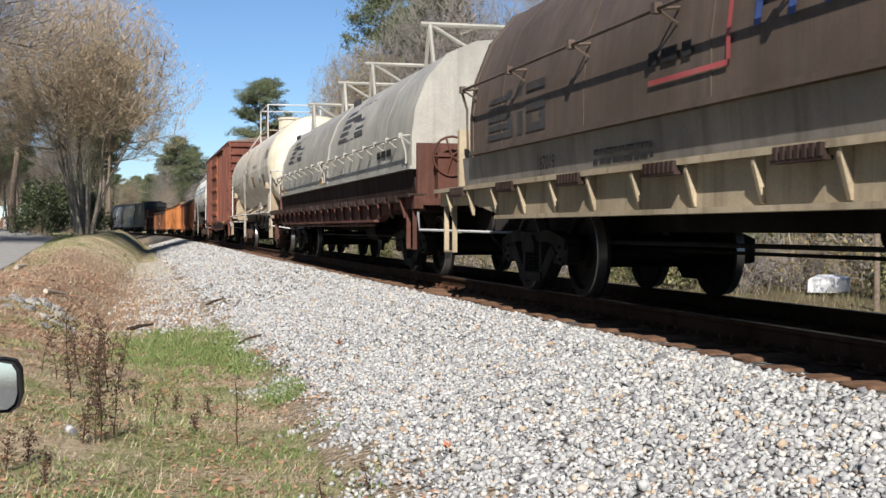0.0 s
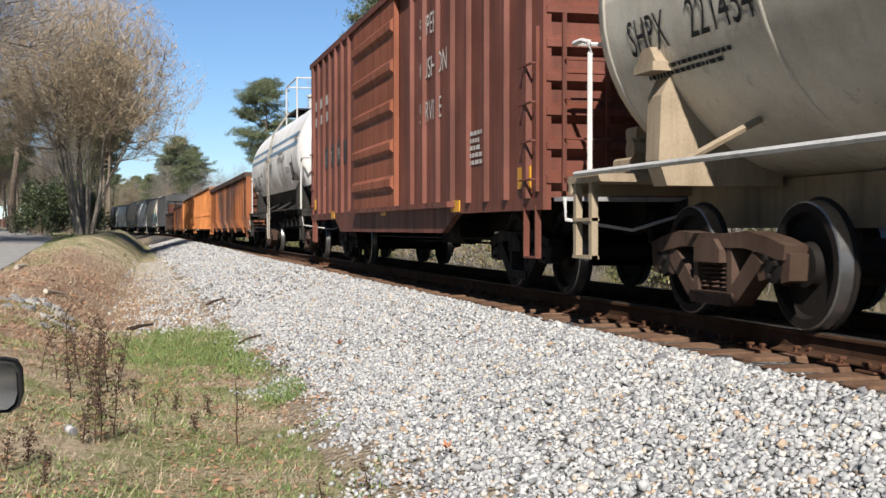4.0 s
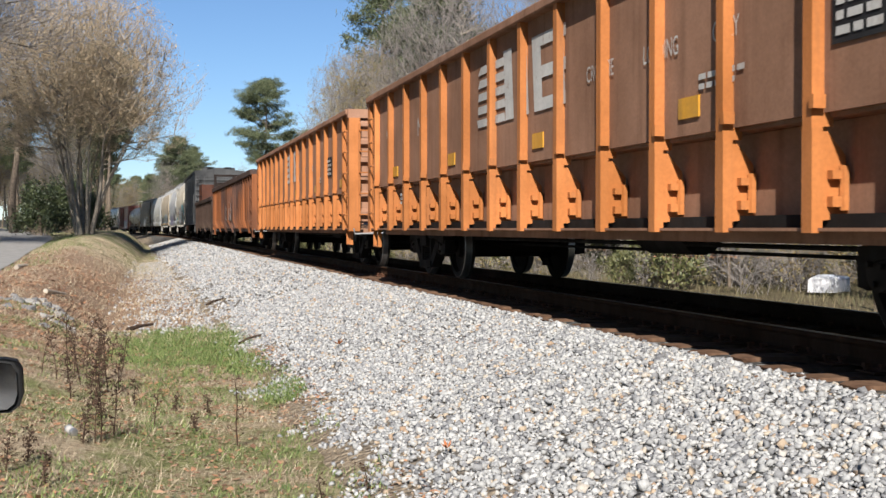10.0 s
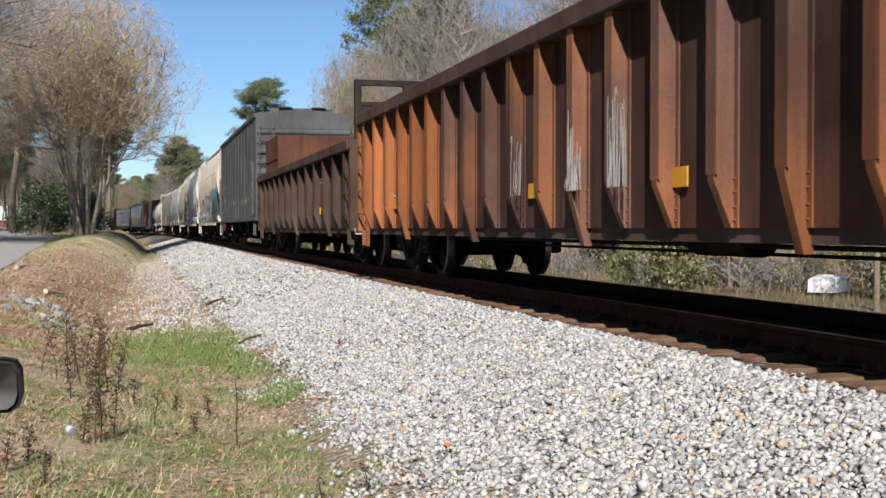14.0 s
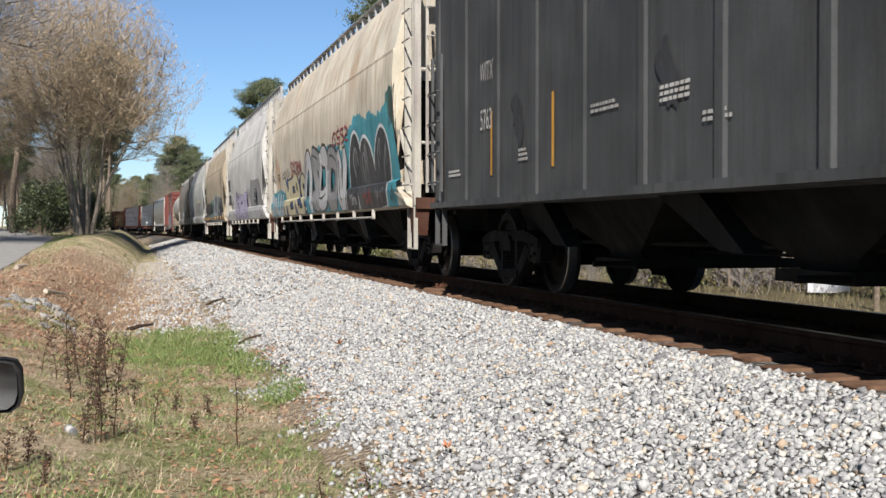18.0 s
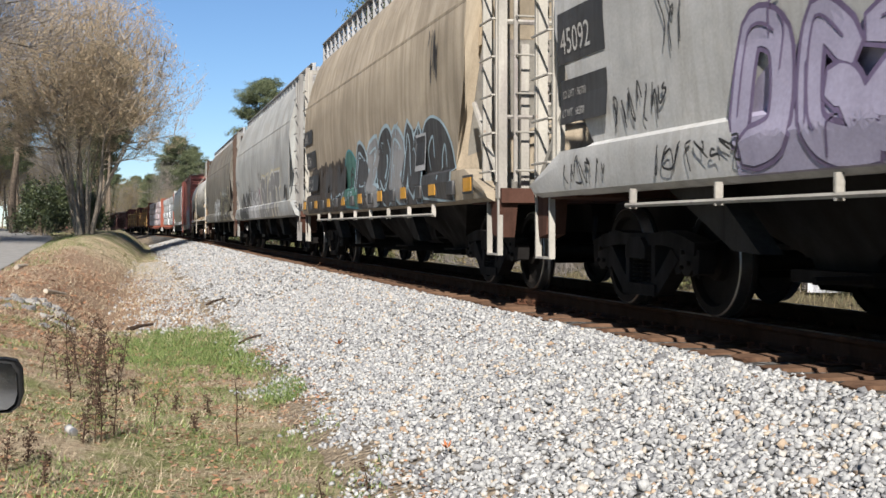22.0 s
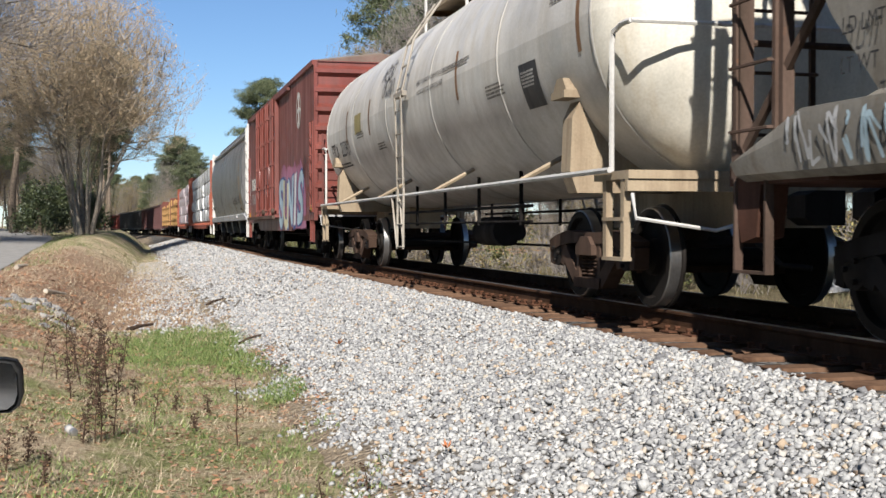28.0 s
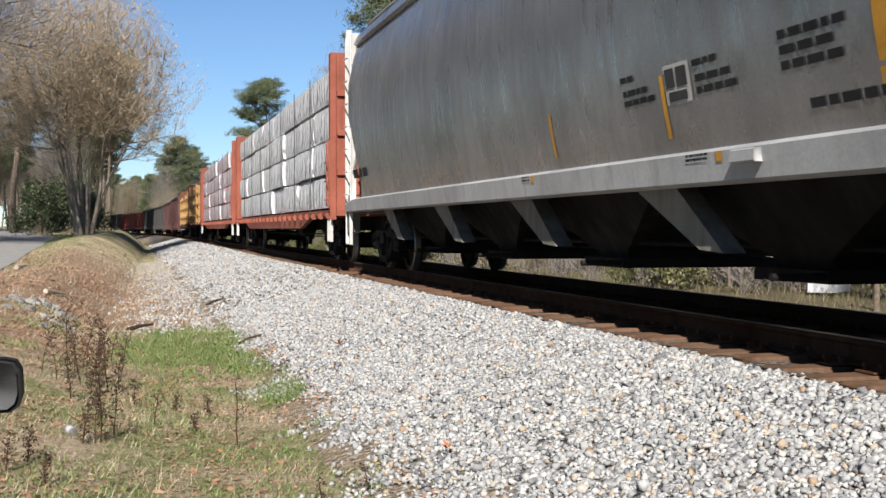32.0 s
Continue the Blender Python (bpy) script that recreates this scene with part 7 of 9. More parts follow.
for k_ in range(4):
    bl = Shape()
    x_ = 0.25 - 0.42 * k_
    for a_, b_, zl_, zh_ in ((0.0, 0.09, 2.02, 2.42), (0.0, 0.3, 2.33, 2.42), (0.21, 0.3, 2.18, 2.42), (0.0, 0.3, 2.18, 2.25)):
        bl.add([(x_ - q, hood_side(z) + 0.02 + 0.001 * k_, z) for z in (zl_, zh_) for q in (a_, b_)], [(0, 1, 3, 2)])
    part("block_letter", bl, SPRAY["blue"], c, "blue spray-painted block shape", 0)
# Trough colour is very dark: the shade below the hoods is painted in
c, hf = coil_car("light grey hooded coil car on red-brown deck", 16.5, 34.0, HOOD_GREY, COIL_DECK, 2, painted("brown trough paint with hood shade", (0.045, 0.024, 0.018), (0.02, 0.014, 0.012), rough=0.75), 2.06, 2)
DARK_MARK = painted("dark grey mark paint", (0.06, 0.06, 0.065))
striped_logo(c, hf - 2.4, 2.38, 0.62, hood_side, DARK_MARK)
striped_logo(c, -hf + 7.2, 2.38, 0.66, hood_side, DARK_MARK)
bars(c, -hf + 3.0, 1.85, 1, 1.2, 0.11, hood_side, STENCIL_DARK, 35, lift=0.02)
part("reflector", Shape().box(0.3, 0.62, 1.452, 1.462, 1.66, 1.79), YELLOW, c, "yellow label")
part("reflector", Shape().box(hf - 1.7, hf - 2.05, 1.452, 1.462, 1.66, 1.79), YELLOW, c, "yellow label")

# ---- lumber cars and what follows them ----
def wrap_material(name, base, mark):
    m, nt, ns, ln, bs = nodes_of(name)
    tc = ns.new("ShaderNodeTexCoord")
    w = ns.new("ShaderNodeTexWave")
    w.wave_type, w.bands_direction = "BANDS", "X"
    w.inputs["Scale"].default_value, w.inputs["Distortion"].default_value, w.inputs["Detail"].default_value = 1.6, 6.0, 3.0
    ln.new(tc.outputs["Object"], w.inputs["Vector"])
    n = noise_tex(nt, 5.0, 5, 0.65)
    col = mix(nt, ramp(nt, w.outputs["Fac"], [(0.8, (0, 0, 0)), (0.92, (1, 1, 1))]), scaled(base), scaled(mark))
    col = mix(nt, 0.35, col, ramp(nt, n, [(0.3, (0.3,) * 3), (0.7, (0.8,) * 3)]), "OVERLAY")
    ln.new(col, bs.inputs["Base Color"])
    bs.inputs["Roughness"].default_value = 0.45
    bump(nt, bs, n, 0.6, 0.05)
    return m


WRAP_WHITE = wrap_material("crumpled white lumber wrap", (0.96, 0.97, 0.98), (0.22, 0.23, 0.23))
WRAP_PINK = wrap_material("pinkish printed lumber wrap", (0.80, 0.70, 0.72), (0.46, 0.28, 0.32))
BEAM_RED = painted("orange-red frame paint", (0.38, 0.10, 0.055), (0.15, 0.06, 0.04), (0.28, 0.1, 0.06), 0.3, 0.1, 0.6)
WOOD_RAW = plain("raw yellow timber", (0.50, 0.30, 0.12), 0.75, 0, 0.3, 5.0, 0.3)
FAR_BLACK = painted("sooty black side paint", (0.05, 0.048, 0.047), dirt_amount=0.3)
FAR_RED = painted("bright red side paint", (0.33, 0.05, 0.035), dirt_amount=0.3)
FAR_MAROON = painted("maroon side paint", (0.12, 0.035, 0.032), dirt_amount=0.3)


def lumber_car(label, near, far, wrap, seed):
    car, half = rail_car("centre_beam_flatcar", label, near, far, "flatcar", TRUCK_DARK, "lumber cars in the train", 2.4)
    r = random.Random(seed)
    part("deck", Shape().box(-half, half, -1.42, 1.42, 0.98, 1.10), BEAM_RED, car)
    part("side_sill", Shape().prism([(-half, 1.0), (-half + 3, 1.0), (-half + 5, 0.72), (half - 5, 0.72), (half - 3, 1.0), (half, 1.0), (half, 1.1), (-half, 1.1)], "y", 1.34, 1.44), BEAM_RED, car, "", 0)
    part("centre_beam", Shape().box(-half + 0.3, half - 0.3, -0.06, 0.06, 1.1, 4.2), BEAM_RED, car)
    for e in (1, -1):
        part("bulkhead", Shape().box(e * half, e * (half - 0.28), -1.48, 1.48, 1.0, 4.28).box(e * (half + 0.04), e * half, -1.48, -1.38, 0.9, 4.25).box(e * (half + 0.04), e * half, 1.38, 1.5, 0.9, 4.25), BEAM_RED, car)
        for z in (1.8, 2.6, 3.4):
            part("bulkhead_rib", Shape().box(e * (half + 0.07), e * half, -1.36, 1.36, z, z + 0.12), BEAM_RED, car)
        ladder(car, e * (half - 0.15), 1.5, 1.3, 2.4, BEAM_RED, 0.3)
        stirrup(car, e * (half - 0.3), 1.48, WHITE_RAIL, 0.45, 1.0, 0.35)
    packs = 8
    w = (2 * half - 0.8) / packs
    for k in range(packs):
        for tier in range(4):
            for sg in (1, -1):
                x0, z0 = -half + 0.4 + k * w + 0.03, 1.16 + tier * 0.73
                sh = Shape()
                a, b = sg * 0.1, sg * (1.36 + r.uniform(-0.04, 0.05))
                n = 9
                rings = []
                for i in range(n + 1):
                    x = x0 + (w - 0.05) * i / n
                    bulge = sg * 0.05 * math.sin(i * 2.4 + tier + k) * (0 < i < n)
                    rings.append([(x, a, z0), (x, b - sg * 0.03, z0), (x, b + bulge, z0 + 0.2), (x, b + bulge * 0.6, z0 + 0.5), (x, b - sg * 0.02, z0 + 0.66 + r.uniform(-0.02, 0.02)), (x, a, z0 + 0.67)])
                sh.loft(rings)
                part("lumber_pack", sh, wrap, car, "", 50)
        if k:
            x = -half + 0.4 + k * w
            part("strap", Shape().box(x - 0.025, x + 0.025, 1.44, 1.455, 1.05, 4.08), S["charcoal"], car)
    for k in range(22):
        x = -half + 0.5 + (2 * half - 1.0) * k / 21
        part("winch", Shape().lathe([(-0.09, 0.07), (0.09, 0.07)], 8, "x", (x, 1.46, 0.98), True), BEAM_RED, car)
    return car, half


lumber_car("centre-beam flatcar stacked with white wrapped lumber", 341.0, 364.2, WRAP_WHITE, 3)
lumber_car("centre-beam flatcar stacked with pinkish wrapped lumber", 366.2, 389.4, WRAP_PINK, 4)


def stake_car(label, near, far, seed):
    car, half = rail_car("bulkhead_flatcar", label, near, far, "flatcar", TRUCK_DARK, "", 2.2)
    r = random.Random(seed)
    part("deck", Shape().box(-half, half, -1.45, 1.45, 0.95, 1.12), COIL_DECK, car)
    for e in (1, -1):
        part("bulkhead", Shape().box(e * half, e * (half - 0.2), -1.45, 1.45, 1.1, 3.9), BOX_BROWN, car)
    for k in range(5):
        x = -half + 1.2 + (2 * half - 2.4) * k / 4
        for sg in (1, -1):
            part("timber_stake", Shape().box(x - 0.07, x + 0.07, sg * 1.36, sg * 1.5, 1.0, 3.3 + r.uniform(-0.4, 0.4)), WOOD_RAW, car)
    for k in range(3):
        part("crossed_timber", Shape().box(-half + 1, half - 1, 1.40, 1.48, 1.5 + 0.7 * k, 1.62 + 0.7 * k), WOOD_RAW, car)
    part("load", Shape().cbox(-half + 0.8, half - 0.8, -1.2, 1.2, 1.12, 2.9, 0.05), BOX_BROWN, car, "stacked brown load")
    return car, half


stake_car("flatcar with yellow timber stakes round its load", 391.4, 406.5, 5)
stake_car("flatcar with timber braces and a dark load", 408.2, 424.0, 6)
for k, (near, far, top, paint) in enumerate(((425.8, 441.5, 3.6, FAR_MAROON), (443.2, 459.0, 3.5, FAR_MAROON), (460.6, 477.0, 3.4, FAR_BLACK), (478.6, 494.5, 3.4, FAR_BLACK), (496.2, 513.0, 3.2, FAR_RED), (514.6, 531.0, 3.2, FAR_RED), (532.6, 549.0, 3.3, FAR_BLACK))):
    gondola(("maroon", "maroon", "sooty black", "sooty black", "bright red", "bright red", "sooty black")[k] + " gondola in the train's tail", near, far, top, paint, paint, paint, 14, "web", load=True, seed=80 + k)
# ---- trees, shrubs and the ground's cover ----


def prisms(segs, sides):
    """Thin tapered rods, all in one go: rows of x0 y0 z0 x1 y1 z1 r0 r1."""
    a = np.array(segs, dtype=float)
    p, q, r0, r1 = a[:, :3], a[:, 3:6], a[:, 6], a[:, 7]
    d = q - p
    d /= np.maximum(np.linalg.norm(d, axis=1), 1e-6)[:, None]
    ref = np.where(np.abs(d[:, 2:3]) > 0.9, np.array([[1.0, 0, 0]]), np.array([[0, 0, 1.0]]))
    u = np.cross(d, ref)
    u /= np.linalg.norm(u, axis=1)[:, None]
    w = np.cross(d, u)
    rings = []
    for base, r in ((p, r0), (q, r1)):
        for k in range(sides):
            t = 2 * math.pi * k / sides
            rings.append(base + r[:, None] * (math.cos(t) * u + math.sin(t) * w))
    v = np.stack(rings, 1).reshape(-1, 3)
    n = len(a)
    f = np.array([[k, (k + 1) % sides, sides + (k + 1) % sides, sides + k] for k in range(sides)])
    return v, (f[None] + (np.arange(n) * 2 * sides)[:, None, None]).reshape(-1, 4)


def quick(name, v, f, material):
    me = bpy.data.meshes.new(name)
    nf, k = f.shape
    me.vertices.add(len(v))
    me.vertices.foreach_set("co", v.astype(np.float32).ravel())
    me.loops.add(nf * k)
    me.loops.foreach_set("vertex_index", f.astype(np.int32).ravel())
    me.polygons.add(nf)
    me.polygons.foreach_set("loop_start", np.arange(0, nf * k, k, dtype=np.int32))
    me.update(calc_edges=True)
    me.materials.append(material)
    return me


def leaf_cards(points, size, rs, long=1.0, wide=0.45):
    """Small four-sided leaves at random turns."""
    n = len(points)
    a = rs.normal(size=(n, 3))
    a /= np.linalg.norm(a, axis=1)[:, None]
    b = np.cross(a, rs.normal(size=(n, 3)))
    b /= np.linalg.norm(b, axis=1)[:, None]
    s = (size * rs.uniform(0.6, 1.3, n))[:, None]
    v = np.stack([points - a * s * long, points - b * s * wide, points + a * s * long, points + b * s * wide], 1).reshape(-1, 3)
    return v, np.arange(4 * n).reshape(n, 4)


def leafy(name, stops, rough=0.7):
    m, nt, ns, ln, bs = nodes_of(name)
    geo = ns.new("ShaderNodeNewGeometry")
    ln.new(ramp(nt, geo.outputs["Random Per Island"], scaled_stops(stops)), bs.inputs["Base Color"])
    bs.inputs["Roughness"].default_value = rough
    return m


BARK = plain("grey-brown bark", (0.21, 0.165, 0.125), 0.95, 0, 0.4, 8.0, 0.7)
BARK_PALE = plain("pale grey bark", (0.36, 0.31, 0.25), 0.95, 0, 0.35, 6.0, 0.6)
TWIG = plain("fine tan-grey twigs", (0.54, 0.43, 0.30), 0.9, 0, 0.3, 3.0, 0.1)
TWIG_GREY = plain("fine grey twigs", (0.33, 0.295, 0.265), 0.9, 0, 0.3, 3.0, 0.1)
BUDS = leafy("tan withered leaves and buds", [(0.0, (0.38, 0.27, 0.15)), (0.6, (0.58, 0.44, 0.26)), (1.0, (0.68, 0.55, 0.36))])
YELLOWED = leafy("yellow-brown clinging leaves", [(0.0, (0.30, 0.20, 0.08)), (0.6, (0.46, 0.34, 0.11)), (1.0, (0.30, 0.29, 0.11))])
NEEDLES = leafy("dark green pine needles", [(0.0, (0.05, 0.07, 0.035)), (0.5, (0.11, 0.14, 0.065)), (1.0, (0.22, 0.235, 0.10))])
LEAVES = leafy("dark evergreen leaves", [(0.0, (0.025, 0.04, 0.014)), (0.5, (0.045, 0.065, 0.02)), (1.0, (0.085, 0.10, 0.035))], 0.6)
LEAVES_OLIVE = leafy("olive undergrowth leaves", [(0.0, (0.07, 0.08, 0.03)), (0.5, (0.15, 0.16, 0.055)), (1.0, (0.26, 0.24, 0.10))], 0.6)


def grow(segs, tips, p, d, length, r, level, rs, up, spread, twig_len, thin):
    """A limb with its side limbs, added to segs as rods."""
    n = 5 if level < 3 else 3
    step = length / n
    for i in range(n):
        d = d + rs.normal(size=3) * 0.13 + np.array([0, 0, up])
        d = d / np.linalg.norm(d)
        q = p + d * step
        ra, rb = r * (1 - 0.75 * i / n), r * (1 - 0.75 * (i + 1) / n)
        segs.append((*p, *q, max(ra, thin), max(rb, thin * 0.8)))
        p = q
        if level > 0 and (i > 0 or level < 3):
            for _ in range(2 if level > 1 else 3):
                side = rs.normal(size=3)
                side -= d * side.dot(d)
                side /= np.linalg.norm(side)
                dd = d * (1 - spread) + side * spread
                dd /= np.linalg.norm(dd)
                sub = length * rs.uniform(0.38, 0.62) * (1.0 - 0.45 * i / n) if level > 1 else twig_len * rs.uniform(0.6, 1.3)
                grow(segs, tips, p, dd, sub, rb * 0.6, level - 1, rs, up, spread, twig_len, thin)
    tips.append(p)


def reach_out(nodes, centre, radii, count, rs, hollow):
    """Points spread through a crown's round envelope, each tied to the nearest lower node: rods from node to point."""
    u = rs.normal(size=(count, 3))
    u /= np.linalg.norm(u, axis=1)[:, None]
    rad = rs.uniform(hollow, 1.0, count) ** 0.6
    wob = 1 + 0.22 * np.sin(u[:, 0] * 7 + 1) * np.cos(u[:, 1] * 6) + 0.1 * np.sin(u[:, 2] * 11 + u[:, 0] * 9)
    s = centre + u * (rad * wob)[:, None] * radii
    low = u[:, 2] < -0.55
    s[low, 2] += radii[2] * 0.35
    if len(nodes) > 4500:
        nodes = nodes[rs.choice(len(nodes), 4500, replace=False)]
    rh = nodes - (centre - np.array([0, 0, radii[2] * 1.15]))
    rh /= np.maximum(np.linalg.norm(rh, axis=1), 0.1)[:, None]
    rods = []
    for k in range(0, count, 400):
        part_s = s[k:k + 400]
        d = part_s[:, None, :] - nodes[None]
        dist = np.linalg.norm(d, axis=2)
        fan_out = (d * rh[None]).sum(2)
        cost = dist + np.maximum(0, -d[:, :, 2]) * 1.0 + (dist - fan_out) * 1.1
        j = cost.argmin(1)
        rods.append(np.concatenate([nodes[j], part_s], 1))
    return np.concatenate(rods)


def bare_tree(name, label, stems, height, r, seed, bark, twig, fan, centre_z, radius, radius_z, bole=0.0, counts=(160, 900, 3800, 7000), thin=0.014, leaves=None, leaf_n=0, hollow=0.05, limb=0.032):
    """A leafless tree: stems, limbs that fill a round crown, and fine twigs at their ends."""
    rs = np.random.default_rng(seed)
    segs, nodes = [], []
    for k in range(stems):
        a = 2 * math.pi * k / max(1, stems) + rs.uniform(-0.4, 0.4)
        tilt = fan * rs.uniform(0.2, 1.1)
        d = np.array([math.cos(a) * tilt, math.sin(a) * tilt, 1.0])
        p = np.array([math.cos(a) * 0.4 * (stems > 1), math.sin(a) * 0.4 * (stems > 1), -0.15])
        top = height * (rs.uniform(0.62, 0.85) if stems > 1 else 0.86)
        n = 16
        rr = r * rs.uniform(0.7, 1.0)
        for i in range(n):
            d = d + rs.normal(size=3) * 0.05
            d = d / np.linalg.norm(d)
            q = p + d * top / n
            segs.append((*p, *q, max(0.015, rr * (1 - 0.94 * i / n) ** 1.4), max(0.015, rr * (1 - 0.94 * (i + 1) / n) ** 1.4)))
            if q[2] > bole:
                nodes += [p * 0.5 + q * 0.5, q]
            p = q
    nodes = np.array(nodes)
    centre, radii = np.array([0, 0, centre_z]), np.array([radius, radius, radius_z])
    out = [np.array(segs)]
    tips = nodes
    for level, (count, ra, rb) in enumerate(zip(counts, (limb, limb * 0.45, thin * 1.2, thin), (limb * 0.5, thin * 1.2, thin * 0.8, thin * 0.6))):
        rods = reach_out(nodes, centre, radii, count, rs, hollow)
        bend = rods[:, :3] * 0.5 + rods[:, 3:] * 0.5 + rs.normal(size=(count, 3)) * 0.07 * np.linalg.norm(rods[:, 3:] - rods[:, :3], axis=1)[:, None]
        bend[:, 2] -= 0.06 * np.linalg.norm(rods[:, 3:5] - rods[:, :2], axis=1)
        rm = (ra + rb) / 2
        out.append(np.concatenate([rods[:, :3], bend, np.full((count, 1), ra), np.full((count, 1), rm)], 1))
        out.append(np.concatenate([bend, rods[:, 3:], np.full((count, 1), rm), np.full((count, 1), rb)], 1))
        tips = rods[:, 3:]
        if level < 3:
            nodes = np.concatenate([nodes, bend, tips])
    segs = np.concatenate(out)
    thick = segs[:, 6] > 0.03
    tree = thing(name, label, "tree")
    for nm, sel, sides, mat in (("trunk", thick, 6, bark), ("crown", ~thick, 3, twig)):
        v, f = prisms(segs[sel], sides)
        o = new(nm, quick(nm, v, f, mat))
        o.parent = tree
    if leaves:
        pts = tips[rs.integers(0, len(tips), leaf_n)] + rs.normal(size=(leaf_n, 3)) * 0.12
        v, f = leaf_cards(pts, 0.055, rs)
        o = new("withered_leaves", quick("withered_leaves", v, f, leaves))
        o.parent = tree
    return tree


def pine_tree(label, height, seed, crown_from=0.45, width=3.4, tufts=900):
    rs = np.random.default_rng(seed)
    segs, centres = [], []
    p = np.array([0, 0, -0.2])
    lean = rs.normal(size=2) * 0.012
    n = 14
    for i in range(n):
        q = np.array([lean[0] * height * (i + 1) / n + rs.normal() * 0.05, lean[1] * height * (i + 1) / n + rs.normal() * 0.05, height * (i + 1) / n])
        segs.append((*p, *q, 0.24 * (1 - 0.85 * i / n), 0.24 * (1 - 0.85 * (i + 1) / n)))
        p = q
    limbs = 46
    for k in range(limbs):
        t = crown_from + (1 - crown_from) * (k + rs.uniform(0, 1)) / limbs
        z = height * t
        u = (t - crown_from) / (1 - crown_from)
        reach = width * (0.35 + 1.1 * u * (1 - u) * 2.2) * rs.uniform(0.5, 1.1) * (1 - 0.55 * u ** 3)
        a = rs.uniform(0, 6.28)
        tip = np.array([math.cos(a) * reach, math.sin(a) * reach, z + reach * rs.uniform(0.05, 0.45)])
        base = np.array([lean[0] * z, lean[1] * z, z])
        segs.append((*base, *tip, 0.055, 0.02))
        for j in range(tufts // limbs):
            w = rs.uniform(0.35, 1.05)
            centres.append(base + (tip - base) * w + rs.normal(size=3) * np.array([0.5, 0.5, 0.22]))
    tree = thing("pine_tree", label, "tree")
    v, f = prisms(segs, 5)
    o = new("trunk", quick("trunk", v, f, BARK))
    o.parent = tree
    c = np.array(centres)
    per = 26
    pts = np.repeat(c, per, axis=0) + rs.normal(size=(len(c) * per, 3)) * np.array([0.24, 0.24, 0.13])
    v, f = leaf_cards(pts, 0.15, rs, 1.25, 0.2)
    o = new("crown", quick("crown", v, f, NEEDLES))
    o.parent = tree
    return tree


def evergreen_bush(label, w, h, seed, mat=None, n=2600, size=0.09):
    rs = np.random.default_rng(seed)
    bush = thing("shrub", label, "shrub")
    segs, clumps = [], []
    for k in range(22):
        a, reach, z = rs.uniform(0, 6.28), w * rs.uniform(0.15, 1.0), h * rs.uniform(0.25, 1.0)
        reach *= math.sqrt(max(0.1, 1 - (z / h) ** 2 * 0.75))
        tip = np.array([math.cos(a) * reach, math.sin(a) * reach, z])
        segs.append((*(tip * np.array([0.15, 0.15, 0.0])), *tip, 0.03, 0.01))
        clumps.append(tip)
    clumps = np.array(clumps)
    pts = clumps[rs.integers(0, len(clumps), n)] + rs.normal(size=(n, 3)) * np.array([w, w, h]) * 0.13
    pts[:, 2] = np.abs(pts[:, 2])
    v, f = prisms(segs, 4)
    o = new("stem", quick("stem", v, f, BARK))
    o.parent = bush
    v, f = leaf_cards(pts, size, rs)
    o = new("foliage", quick("foliage", v, f, mat or LEAVES))
    o.parent = bush
    return bush


def bare_bush(label, h, seed, stems=16, twig=None, leaves=None):
    rs = np.random.default_rng(seed)
    segs, tips = [], []
    for k in range(stems):
        a, t = rs.uniform(0, 6.28), rs.uniform(0.15, 0.8)
        d = np.array([math.cos(a) * t, math.sin(a) * t, 1.0])
        grow(segs, tips, np.array([rs.normal() * 0.25, rs.normal() * 0.25, -0.05]), d / np.linalg.norm(d), h * rs.uniform(0.6, 1.0), 0.016, 1, rs, -0.01, 0.5, h * 0.25, 0.009)
    bush = thing("bare_shrub", label, "shrub")
    v, f = prisms(segs, 3)
    o = new("stem", quick("stem", v, f, twig or TWIG))
    o.parent = bush
    if leaves:
        tips = np.array(tips)
        v, f = leaf_cards(tips[rs.integers(0, len(tips), 500)] + rs.normal(size=(500, 3)) * 0.12, 0.05, rs)
        o = new("withered_leaves", quick("withered_leaves", v, f, leaves))
        o.parent = bush
    return bush


def plant(ob, x, y, turn=0.0, size=1.0, sink=0.05):
    ob.matrix_basis = Matrix.LocRotScale((x, y, ground_z(x, y) - sink), Euler((0, 0, turn)), (size, size, size))
    return ob


def plant_copy(src, x, y, turn, size):
    o = copy_thing(src, Matrix.Identity(4))
    return plant(o, x, y, turn, size)


# the many-stemmed bare tree on the bank between road and track
plant(bare_tree("bare_tree", "many-stemmed bare tree with fine tan twigs on a grassy bank", 12, 16.0, 0.17, 11, BARK_PALE, TWIG, 0.33, 8.9, 5.9, 6.6, 2.0, (320, 2200, 9000, 26000), 0.0075, BUDS, 42000, 0.02, 0.042), 76.0, 8.25)
# bare trees over the road, reaching in from outside the view
over = plant(bare_tree("bare_tree", "tall bare roadside tree with grey twigs", 1, 17.0, 0.30, 14, BARK, TWIG_GREY, 0.12, 11.0, 7.5, 6.0, 4.0, (120, 600, 1800, 3000), 0.010), 55.0, 16.6)
plant_copy(over, 64.0, 15.8, 2.0, 1.2)
plant_copy(over, 57.0, 18.2, 0.7, 1.3)
plant_copy(over, 101.0, 14.6, 4.0, 1.4)
plant_copy(over, 108.0, 19.5, 5.0, 1.3)
# woods beyond the track
maple = bare_tree("bare_tree", "tall bare tree with grey twigs in the woods", 1, 22.0, 0.26, 21, BARK_PALE, TWIG_GREY, 0.06, 13.5, 4.6, 8.5, 4.5, (140, 800, 3000, 6000), 0.010)
